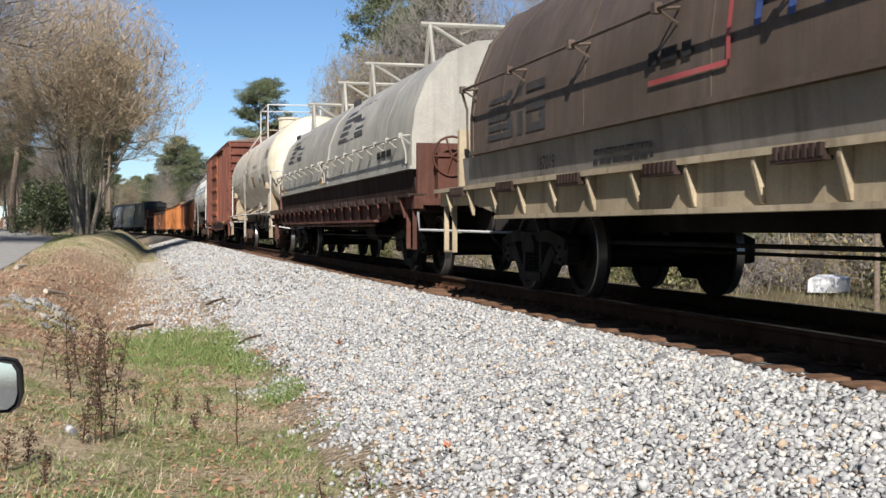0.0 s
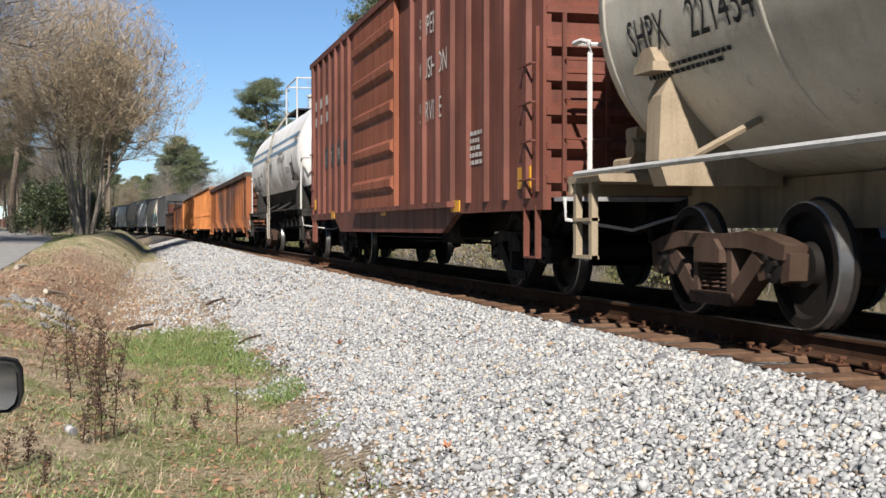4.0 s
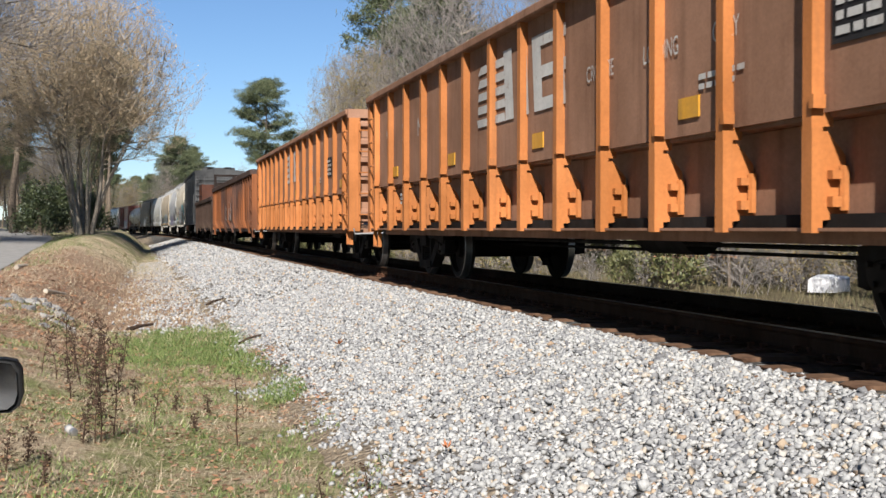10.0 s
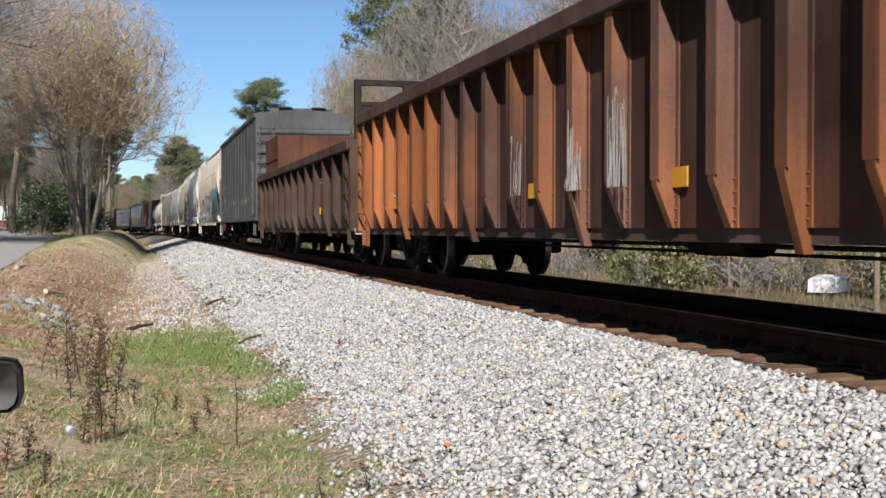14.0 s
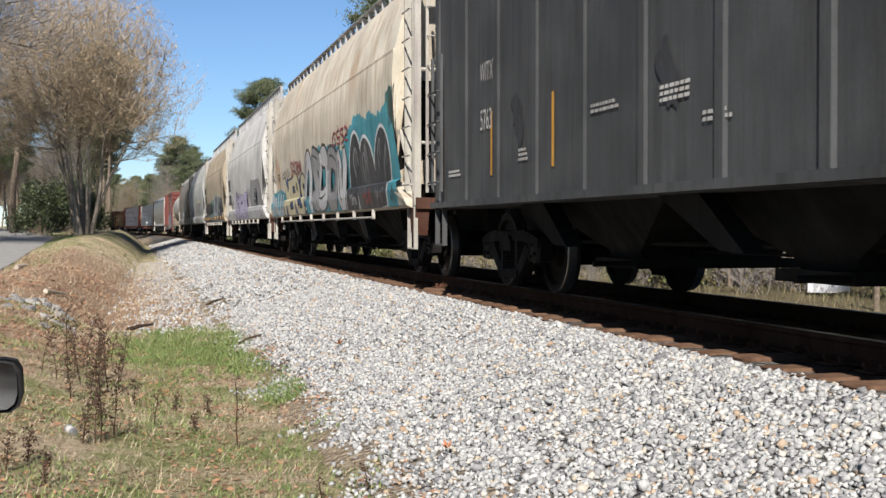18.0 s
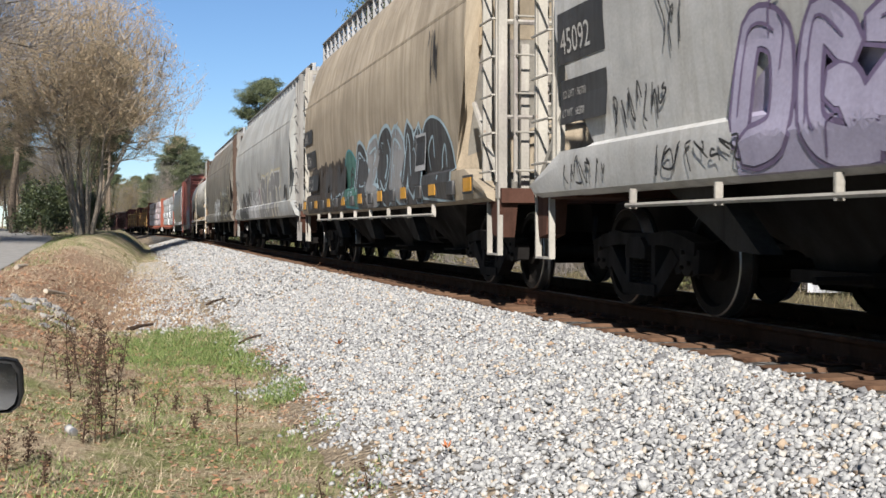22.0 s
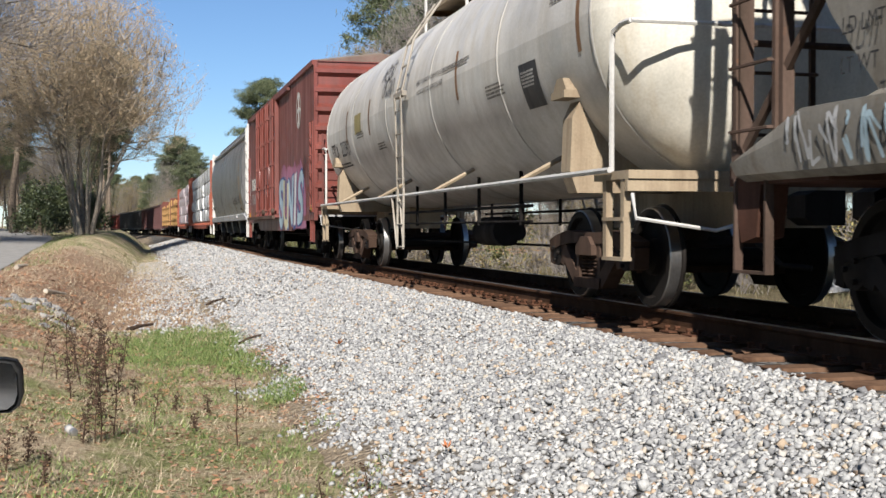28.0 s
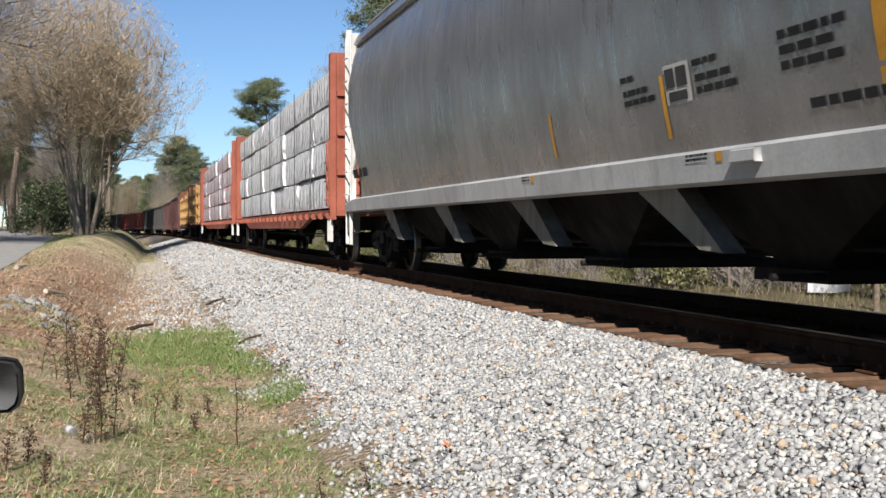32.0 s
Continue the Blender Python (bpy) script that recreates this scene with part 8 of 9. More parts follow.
oak = bare_tree("bare_tree", "bare oak with yellow-brown clinging leaves", 1, 18.0, 0.26, 22, BARK, TWIG_GREY, 0.1, 10.5, 5.2, 7.0, 3.0, (140, 800, 3000, 5500), 0.010, YELLOWED, 26000)
gum = bare_tree("bare_tree", "slender bare tree with pale trunk", 1, 19.0, 0.17, 23, BARK_PALE, TWIG_GREY, 0.05, 11.0, 3.2, 8.0, 3.0, (120, 600, 2200, 4200), 0.010)
pine_a = pine_tree("tall pine with a dense rounded green crown", 21.5, 31, 0.5, 5.6, 1700)
pine_b = pine_tree("slender pine with ragged green crown", 19.0, 32, 0.4, 3.6, 760)
plant(maple, 84.0, -17.0)
plant(oak, 97.0, -13.5)
plant(gum, 74.0, -16.0)
plant(pine_a, 172.0, -12.9, 0.0, 1.08)
plant(pine_b, 252.0, -2.0)
wood_rng = random.Random(8)
for src, x, y, size in ((oak, 108, -16, 1.05), (maple, 104, -21, 1.0), (gum, 92, -19, 1.0), (oak, 88, -24, 1.1), (pine_b, 96, -22, 1.0), (maple, 70, -21, 1.05), (pine_b, 82, -27, 1.1), (gum, 64, -18, 1.0), (oak, 60, -24, 1.0), (maple, 52, -22, 1.0),
                        (gum, 46, -27, 1.0), (pine_b, 55, -30, 1.1), (maple, 40, -31, 1.0), (oak, 34, -34, 0.95), (pine_a, 66, -34, 1.0), (gum, 122, -19, 0.9), (oak, 130, -16, 0.85), (maple, 118, -26, 1.0), (pine_b, 146, -24, 0.95),
                        (pine_b, 182, -15, 0.72), (gum, 190, -11, 0.65), (maple, 210, -9, 0.6), (pine_a, 262, -5, 0.85), (pine_a, 250, -3.4, 0.93), (pine_b, 238, -4.6, 0.85), (pine_a, 275, -7.5, 0.9), (pine_b, 186, -18, 0.9), (oak, 176, -17, 0.85), (oak, 168, -18, 0.8), (oak, 240, -3, 0.6), (maple, 246, -1, 0.72), (pine_b, 266, 2, 0.75), (gum, 230, -6, 0.6), (oak, 275, 6, 0.8), (maple, 255, -8, 0.7),
                        (oak, 93, -12.6, 1.0), (gum, 84, -13.5, 1.05), (pine_b, 102, -15.2, 1.15), (pine_a, 90, -19, 1.08), (oak, 88, -15.5, 0.9), (pine_a, 99, -18, 1.0), (maple, 112, -18, 1.0), (gum, 77, -24, 1.0), (maple, 62, -20, 1.0), (oak, 70, -27, 1.0), (pine_b, 108, -24, 1.15), (pine_b, 88, -17, 0.9), (gum, 116, -14.5, 0.85), (oak, 140, -18, 0.8), (maple, 98, -26, 1.05), (pine_a, 92, -30, 0.95)):
    plant_copy(src, x, y, wood_rng.uniform(0, 6.28), size * wood_rng.uniform(0.94, 1.06))
# deeper rows that close the view through the woods
for k in range(44):
    x = 18 + 5.2 * k + wood_rng.uniform(-2, 2)
    plant_copy(wood_rng.choice((oak, maple, gum, pine_b, gum, maple)), x, track_y(x) - 34 - wood_rng.uniform(0, 26), wood_rng.uniform(0, 6.28), wood_rng.uniform(0.7, 1.0))
for k in range(26):
    x = 58 + 2.6 * k + wood_rng.uniform(-1, 1)
    plant_copy((gum, oak, gum, maple)[k % 4], x, track_y(x) - 15 - wood_rng.uniform(0, 14), wood_rng.uniform(0, 6.28), wood_rng.uniform(0.4, 0.62))
# the far woods round the bend
for k in range(70):
    x = 285 + wood_rng.uniform(0, 130)
    y = track_y(x) - 16 - wood_rng.uniform(0, 30) if k % 2 else track_y(x) + 10 + wood_rng.uniform(0, 36)
    plant_copy(wood_rng.choice((pine_b, pine_a, oak, pine_a, pine_b)), x, y, wood_rng.uniform(0, 6.28), wood_rng.uniform(0.45, 0.75))
for k in range(10):
    x = 140 + 16 * k + wood_rng.uniform(-4, 4)
    plant_copy(wood_rng.choice((oak, gum, maple, pine_b)), x, max(track_y(x) + 9.5, road_edge(x) + 9 if x < 190 else 0) + wood_rng.uniform(0, 6), wood_rng.uniform(0, 6.28), wood_rng.uniform(0.5, 0.8))
for k in range(46):
    x = 225 + 70 * (k / 46) + wood_rng.uniform(-3, 3)
    plant_copy((oak, gum, pine_b, maple, oak)[k % 5], x, track_y(x) - 8.5 - wood_rng.uniform(0, 26), wood_rng.uniform(0, 6.28), wood_rng.uniform(0.4, 0.6))
for k in range(44):
    x = 300 + wood_rng.uniform(0, 90)
    plant_copy((oak, pine_b, gum, oak, pine_a)[k % 5], x, -8 + 22 * (k / 44) + wood_rng.uniform(-2, 2), wood_rng.uniform(0, 6.28), wood_rng.uniform(0.65, 0.95))
# woods added unseen across the road and behind the camera, to block sky fill
for k in range(26):
    x = -70 + 7.5 * k + wood_rng.uniform(-3, 3)
    plant_copy((pine_a, oak, pine_b, pine_a)[k % 4], x, 27 + wood_rng.uniform(0, 12) + (0.0 if x < 60 else (x - 60) * 0.06), wood_rng.uniform(0, 6.28), wood_rng.uniform(0.75, 1.0))
# dense trees behind the bank that shade the far track
for k in range(20):
    x = 112 + 6.0 * k + wood_rng.uniform(-2, 2)
    plant_copy((pine_b, oak, maple, gum, oak)[k % 5], x, max(12.0, track_y(x) + 11.5) + wood_rng.uniform(0, 9), wood_rng.uniform(0, 6.28), wood_rng.uniform(0.5, 0.72))
for k in range(13):
    x = 150 + 8.0 * k
    plant_copy((pine_a, pine_b)[k % 2], x, track_y(x) + 7.4 + wood_rng.uniform(0, 1.0), wood_rng.uniform(0, 6.28), wood_rng.uniform(0.9, 1.05))
plant_copy(gum, 92, 17.0, 1.0, 0.8)
# A nearer unseen row, added to cut the sky's fill on the train
for k in range(14):
    plant_copy((oak, maple, pine_b, oak)[k % 4], -6 + 4.6 * k, 21.5 + wood_rng.uniform(0, 4), wood_rng.uniform(0, 6.28), wood_rng.uniform(0.7, 0.95))
# shrubs
holly = evergreen_bush("dark evergreen shrub under bare trees", 1.9, 3.4, 41, n=3600, size=0.12)
cedar = evergreen_bush("tangled olive-green undergrowth shrub", 1.6, 2.0, 42, LEAVES_OLIVE, 2600, 0.09)
briar = bare_bush("thicket of pale bare winter stems", 2.4, 43, 16, TWIG_GREY)
thicket = bare_bush("thicket of brown stems with withered leaves", 1.8, 44, 20, TWIG_GREY, YELLOWED)
plant(holly, 92.0, 9.4)
for x, y, s in ((88, 11.5, 1.0), (98, 10.0, 1.15), (104, 9.6, 1.1), (110, 14.0, 1.2), (116, 19.5, 1.3), (84, 8.2, 0.8), (122, 12.0, 1.2), (132, 12.5, 1.2), (120, 24.0, 1.6)):
    plant_copy(holly, x, y, wood_rng.uniform(0, 6.28), s)
plant(cedar, 60.0, -12.0)
plant(briar, 52.0, -13.5)
plant(thicket, 44.0, -15.0)
for k in range(84):
    x = 24 + 110 * (k / 84) + wood_rng.uniform(-2, 2)
    y = -9.5 - wood_rng.uniform(0, 14) - (7 if x < 42 else 0)
    if abs(y - 5.35 + 0.63 * x) < 2.4 and x < 40:
        continue
    plant_copy((cedar, thicket, briar, cedar, thicket)[k % 5], x, y, wood_rng.uniform(0, 6.28), wood_rng.uniform(0.6, 1.25))
for k in range(30):
    x = 120 + 130 * (k / 30) + wood_rng.uniform(-2, 2)
    plant_copy((cedar, thicket, holly)[k % 3], x, track_y(x) - 9 - wood_rng.uniform(0, 10), wood_rng.uniform(0, 6.28), wood_rng.uniform(0.8, 1.5))
# thick brush beyond the track that closes the view under the cars
for k in range(90):
    x = 20 + 62 * (k / 90) + wood_rng.uniform(-1.5, 1.5)
    y = -13 - 0.28 * x * wood_rng.random() - wood_rng.uniform(0, 9)
    if abs(y - 5.35 + 0.63 * x) < 2.2 and x < 40:
        continue
    plant_copy((cedar, thicket, cedar, briar, thicket, briar)[k % 6], x, y, wood_rng.uniform(0, 6.28), wood_rng.uniform(0.7, 1.3))
for k in range(40):
    x = 18 + 2.4 * k + wood_rng.uniform(-1, 1)
    plant_copy((cedar, thicket, cedar, thicket)[k % 4], x, -24 - wood_rng.uniform(0, 12), wood_rng.uniform(0, 6.28), wood_rng.uniform(1.3, 2.0))
for k in range(30):
    x = 22 + 1.6 * k
    y = -17 - wood_rng.uniform(0, 16)
    if abs(y - 5.35 + 0.63 * x) < 2.0 and x < 40:
        continue
    plant_copy((gum, oak, gum, maple)[k % 4], x, y, wood_rng.uniform(0, 6.28), wood_rng.uniform(0.35, 0.6))
# ---- the ground's cover near by ----
STRAW = leafy("dead straw-coloured grass", [(0.0, (0.28, 0.2, 0.12)), (0.5, (0.56, 0.45, 0.29)), (1.0, (0.76, 0.65, 0.46))], 0.8)
GRASS = leafy("short green winter grass", [(0.0, (0.06, 0.11, 0.025)), (0.5, (0.16, 0.24, 0.055)), (1.0, (0.33, 0.38, 0.13))], 0.7)
FIELD = leafy("dull olive-tan field grass", [(0.0, (0.08, 0.08, 0.03)), (0.5, (0.17, 0.15, 0.07)), (1.0, (0.30, 0.24, 0.13))], 0.8)
LITTER = leafy("fallen rust-brown leaves", [(0.0, (0.16, 0.085, 0.05)), (0.4, (0.34, 0.18, 0.105)), (0.75, (0.50, 0.24, 0.12)), (1.0, (0.44, 0.33, 0.23))], 0.8)
STALK = plain("dry dark weed stalks", (0.095, 0.06, 0.042), 0.9, 0, 0.4, 20.0, 0.3)
ROCK_PALE = plain("pale grey broken rock", (0.42, 0.40, 0.37), 0.9, 0, 0.3, 7.0, 0.6)
ROCK = plain("grey broken rock", (0.23, 0.225, 0.22), 0.9, 0, 0.35, 7.0, 0.6)


def zs_of(x, y):
    return np.array([max(ground_z(a, b), bed_z(b) + 0.004 if 3.3 < b < 4.2 else -9.0) for a, b in zip(x, y)])


def blades(n, box, keep, length, lean, width, material, name, label, seed):
    rs = np.random.default_rng(seed)
    x, y = rs.uniform(box[0], box[1], n), rs.uniform(box[2], box[3], n)
    ok = np.array([bool(keep(a, b, rs.random())) for a, b in zip(x, y)])
    x, y = x[ok], y[ok]
    n = len(x)
    z = zs_of(x, y) + 0.004
    a = rs.uniform(0, 2 * math.pi, n)
    l = length * rs.uniform(0.5, 1.4, n)
    tilt = np.clip(rs.normal(lean, 0.22, n), 0.05, 1.0)
    tip = np.stack([x + np.cos(a) * l * tilt, y + np.sin(a) * l * tilt, z + l * np.sqrt(1 - np.minimum(tilt, 0.99) ** 2)], 1)
    base = np.stack([x, y, z], 1)
    side = np.stack([-np.sin(a + 0.5), np.cos(a + 0.5), np.zeros(n)], 1) * (width * rs.uniform(0.7, 1.3, n))[:, None]
    v = np.stack([base - side, base + side, tip], 1).reshape(-1, 3)
    tagged(new(name, quick(name, v, np.arange(3 * n).reshape(n, 3), material)), label, "grass", kind="stuff")


def green_patch(x, y, r=0.5):
    k = 0.62 + r
    return 1.0 * (((x - 16.8) / 3.2) ** 2 + ((y - 4.72) / 0.85) ** 2 * k < 1.1 + 0.9 * noise.noise((x * 1.1, y * 2.2, 1)) + 0.8 * noise.noise((x * 4, y * 6, 2))) or 1.0 * (((x - 11.7) / 0.9) ** 2 + ((y - 3.98) / 0.22) ** 2 < 1 + 0.4 * noise.noise((x * 3, y * 3, 1))) or 1.0 * (((x - 14.0) / 1.2) ** 2 + ((y - 4.1) / 0.25) ** 2 < 1)


def moss(x, y):
    return noise.noise((x * 0.9, y * 1.3, 4)) + 0.5 * noise.noise((x * 3, y * 3, 6)) - 0.06


def off_bed(x, y):
    return y > 3.78 + 0.35 * noise.noise((x * 0.8, 1, 7))


blades(78000, (5.5, 20, 3.9, 8.2), lambda x, y, r: off_bed(x, y) and r < 0.6 + 0.7 * noise.noise((x * 1.2, y * 1.2, 8)) and not (green_patch(x, y) and r > 0.12) and not (moss(x, y) > 0.1 and r > 0.3), 0.085, 0.985, 0.0022, STRAW, "dead_grass", "matted dead straw-coloured grass on the flat", 1)
blades(9000, (5.5, 12, 4.2, 7.2), lambda x, y, r: off_bed(x, y) and noise.noise((x * 1.6, y * 1.6, 14)) > 0.34, 0.13, 0.92, 0.003, STRAW, "grass_tuft", "tufts of taller dead grass", 2)
blades(60000, (5.5, 20, 3.7, 7.4), lambda x, y, r: green_patch(x, y, r) or (off_bed(x, y) and moss(x, y) > 0.0 and r < 0.75), 0.045, 0.7, 0.0045, GRASS, "green_grass", "low patches of green winter grass", 3)
blades(40000, (13.4, 20.2, 3.8, 5.7), lambda x, y, r: green_patch(x, y, r) and r < 0.95 + 1.0 * noise.noise((x * 1.3, y * 2.6, 31)), 0.055, 0.75, 0.0040, GRASS, "green_grass", "patch of green grass beside the stones", 13)
blades(5000, (10.0, 12.0, 3.7, 4.4), lambda x, y, r: green_patch(x, y), 0.06, 0.65, 0.0035, GRASS, "green_grass", "small patch of green grass beside the stones", 14)
blades(60000, (17, 62, 4.0, 9.0), lambda x, y, r: off_bed(x, y) and y < road_edge(x) - 0.15 and r < 0.55 + 0.6 * noise.noise((x * 0.5, y * 0.9, 8)) + (0.3 if x > 42 else 0), 0.11, 0.8, 0.0038, STRAW, "bank_grass", "dry tan grass on the bank", 4)
blades(9000, (30, 84, 6.6, 11.2), lambda x, y, r: road_edge(x) - (1.0 if x < 46 else 1.9) - 0.5 * r < y < road_edge(x) - 0.1, 0.09, 0.6, 0.008, GRASS, "verge_grass", "green grass on the road's verge", 5)
blades(30000, (18, 75, -26, -4.5), lambda x, y, r: r < 0.6 + 0.6 * noise.noise((x * 0.3, y * 0.3, 2)), 0.34, 0.6, 0.010, FIELD, "field_grass", "dry tan grass beyond the track", 6)


def scatter_leaves(n, box, keep, size, seed):
    rs = np.random.default_rng(seed)
    x, y = rs.uniform(box[0], box[1], n), rs.uniform(box[2], box[3], n)
    ok = np.array([bool(keep(a, b, rs.random())) for a, b in zip(x, y)])
    x, y = x[ok], y[ok]
    z = zs_of(x, y) + 0.012
    on_bed = y < 3.95
    z = np.where(on_bed, np.array([bed_z(min(max(b, 0), 4.2)) for b in y]) + 0.045, z)
    v, f = leaf_cards(np.stack([x, y, z], 1), size, rs, 0.75)
    v = v.reshape(-1, 4, 3)
    v[:, :, 2] = z[:, None] + (v[:, :, 2] - z[:, None]) * 0.35
    tagged(new("leaf_litter", quick("leaf_litter", v.reshape(-1, 3), f, LITTER)), "fallen rust-brown leaves on the ground", "leaves", kind="stuff")


scatter_leaves(20000, (5.5, 17, 3.6, 8.0), lambda x, y, r: y > 3.7 and r < 0.4 + 1.2 * noise.noise((x * 0.9, y * 0.9, 21)), 0.03, 31)
scatter_leaves(24000, (14, 44, 4.2, 8.6), lambda x, y, r: off_bed(x, y) and y < road_edge(x) - 0.2 and r < 0.45 + 0.9 * noise.noise((x * 0.35, y * 0.7, 21)) - max(0, (x - 30) / 40), 0.045, 32)
scatter_leaves(420, (5.5, 15, 3.9, 7.6), lambda x, y, r: r < 0.5 + 1.0 * noise.noise((x * 0.9, y * 0.9, 21)), 0.055, 35)
scatter_leaves(7000, (15, 38, 5.9, 8.6), lambda x, y, r: y < road_edge(x) - 0.2 and r < 0.35 + 1.1 * noise.noise((x * 0.5, y * 0.9, 22)), 0.055, 36)
scatter_leaves(140, (4.5, 20, 1.6, 3.9), lambda x, y, r: True, 0.03, 33)
scatter_leaves(5000, (28, 60, -26, -8), lambda x, y, r: noise.noise((x * 0.15, y * 0.15, 3)) > 0.05, 0.07, 34)


def dead_weed(x, y, h, seed, bushy=0):
    r = np.random.default_rng(seed)
    weed = thing("dead_weed", "dry brown dead weed stalk standing in grass", "weed", "dead weeds on the flat")
    segs, tufts = [], []
    p, d = np.array([0, 0, -0.03]), np.array([r.normal() * 0.06, r.normal() * 0.06, 1.0])
    n = 7
    for i in range(n):
        q = p + d / np.linalg.norm(d) * h / n
        segs.append((*p, *q, 0.0065 * (1 - 0.6 * i / n), 0.0065 * (1 - 0.6 * (i + 1) / n)))
        p = q
        d = d + r.normal(size=3) * 0.07
        for _ in range(2 + bushy if i > 0 else bushy):
            a = r.uniform(0, 6.28)
            l = h * r.uniform(0.04, 0.12) * (1 + 0.12 * bushy)
            e = p + np.array([math.cos(a) * l, math.sin(a) * l, l * r.uniform(0.1, 1.0)])
            segs.append((*p, *e, 0.003, 0.002))
            tufts.append(e)
    v, f = prisms(segs, 4)
    o = new("stalk", quick("stalk", v, f, STALK))
    o.parent = weed
    tagged(o, kind="stuff")
    t = np.array(tufts)
    k = 4
    pts = np.repeat(t, k, axis=0) + r.normal(size=(len(t) * k, 3)) * 0.014
    v, f = leaf_cards(pts, 0.013, r)
    o = new("seed_head", quick("seed_head", v, f, STALK))
    o.parent = weed
    tagged(o, kind="stuff")
    weed.matrix_basis = pose(x, y, ground_z(x, y), 0, 0, r.uniform(0, 360))
    return weed


for k, (x, y, h, b) in enumerate(((8.75, 5.62, 0.66, 2), (8.95, 5.50, 0.40, 2), (8.75, 4.63, 0.54, 0), (9.8, 5.20, 0.29, 0), (12.0, 5.85, 0.72, 2), (12.4, 5.70, 0.65, 1), (12.1, 5.60, 0.6, 2), (12.9, 5.95, 0.6, 1), (11.6, 5.75, 0.55, 2), (13.4, 5.65, 0.5, 1),
                                   (15.0, 5.62, 0.45, 1), (6.95, 4.02, 0.25, 0), (11.3, 5.35, 0.25, 2), (10.4, 4.75, 0.18, 2), (7.6, 6.1, 0.25, 2), (7.2, 5.85, 0.2, 2), (6.8, 4.3, 0.22, 0), (12.6, 6.25, 0.55, 1), (14.0, 6.0, 0.5, 1), (10.9, 5.0, 0.16, 2),
                                   (12.2, 5.98, 0.74, 3), (12.7, 5.82, 0.7, 2), (13.1, 5.74, 0.66, 3), (11.9, 5.7, 0.5, 3), (12.5, 6.1, 0.62, 3), (13.6, 5.9, 0.6, 3), (12.3, 5.5, 0.45, 3), (13.0, 5.5, 0.52, 2), (14.4, 5.75, 0.55, 3), (11.2, 5.9, 0.4, 3), (8.8, 5.58, 0.5, 3), (8.7, 5.7, 0.3, 3), (10.0, 5.6, 0.2, 3), (9.4, 4.9, 0.14, 3), (7.9, 6.0, 0.22, 3))):
    dead_weed(x, y, h, 200 + k, b)

rock_rng = np.random.default_rng(17)


def rock(x, y, r, name="rock", label="grey broken rock lying on the bank", group="rocks on the bank", mat=None):
    sh = Shape()
    t = (1 + 5 ** 0.5) / 2
    base = np.array([(-1, t, 0), (1, t, 0), (-1, -t, 0), (1, -t, 0), (0, -1, t), (0, 1, t), (0, -1, -t), (0, 1, -t), (t, 0, -1), (t, 0, 1), (-t, 0, -1), (-t, 0, 1)]) / 1.9
    v = base * rock_rng.uniform(0.6, 1.3, (12, 1)) * r * np.array([0.9, 0.75, 0.55])
    sh.add(v, [(0, 11, 5), (0, 5, 1), (0, 1, 7), (0, 7, 10), (0, 10, 11), (1, 5, 9), (5, 11, 4), (11, 10, 2), (10, 7, 6), (7, 1, 8), (3, 9, 4), (3, 4, 2), (3, 2, 6), (3, 6, 8), (3, 8, 9), (4, 9, 5), (2, 4, 11), (6, 2, 10), (8, 6, 7), (9, 8, 1)])
    o = part(name, sh, mat or ROCK, None, "", 0)
    o.matrix_basis = pose(x, y, ground_z(x, y) - r * 0.05, 0, 0, rock_rng.uniform(0, 360))
    return tagged(o, label, "rock", group)


for k in range(64):
    u = rock_rng.normal(size=2)
    x = 19.8 + 1.15 * u[0]
    y = 6.6 + 0.30 * u[1] + 0.1 * (x - 19.8)
    rock(x, y, float(rock_rng.uniform(0.04, 0.12) if k > 12 else rock_rng.uniform(0.12, 0.17)), mat=(ROCK, ROCK_PALE)[k % 3 == 0])
PALE_WOOD = plain("bleached dead wood", (0.5, 0.44, 0.36), 0.9, 0, 0.3, 9, 0.4)
DARK_WOOD = plain("dark rotting wood", (0.08, 0.055, 0.04), 0.95, 0, 0.4, 9, 0.5)
for k, (x0, y0, x1, y1, r, mat, lab) in enumerate(((22.8, 6.9, 23.6, 6.6, 0.045, PALE_WOOD, "bleached broken branch among the rocks"), (19.9, 5.45, 20.5, 5.05, 0.04, DARK_WOOD, "dark rotting branch on the ditch side"), (29.5, 8.0, 30.0, 7.8, 0.06, PALE_WOOD, "bleached piece of wood on leaves"),
                                                   (16.3, 3.98, 16.5, 3.66, 0.025, DARK_WOOD, "dark stick lying on the stones"), (24.5, 3.95, 24.8, 3.6, 0.03, DARK_WOOD, "dark stick lying on the stones"))):
    z0, z1 = (ground_z(x0, y0) if y0 > 4.2 else bed_z(y0)) + r, (ground_z(x1, y1) if y1 > 4.2 else bed_z(y1)) + r * 1.6
    tagged(part("fallen_branch", Shape().tube([(x0, y0, z0), ((x0 + x1) / 2, (y0 + y1) / 2 + 0.04, (z0 + z1) / 2 + 0.01), (x1, y1, z1)], r, 7, r * 0.5), mat), lab, "branch")
LEAF_ORANGE = plain("curled orange-brown leaf", (0.50, 0.19, 0.085), 0.8, 0, 0.3, 40, 0.3)
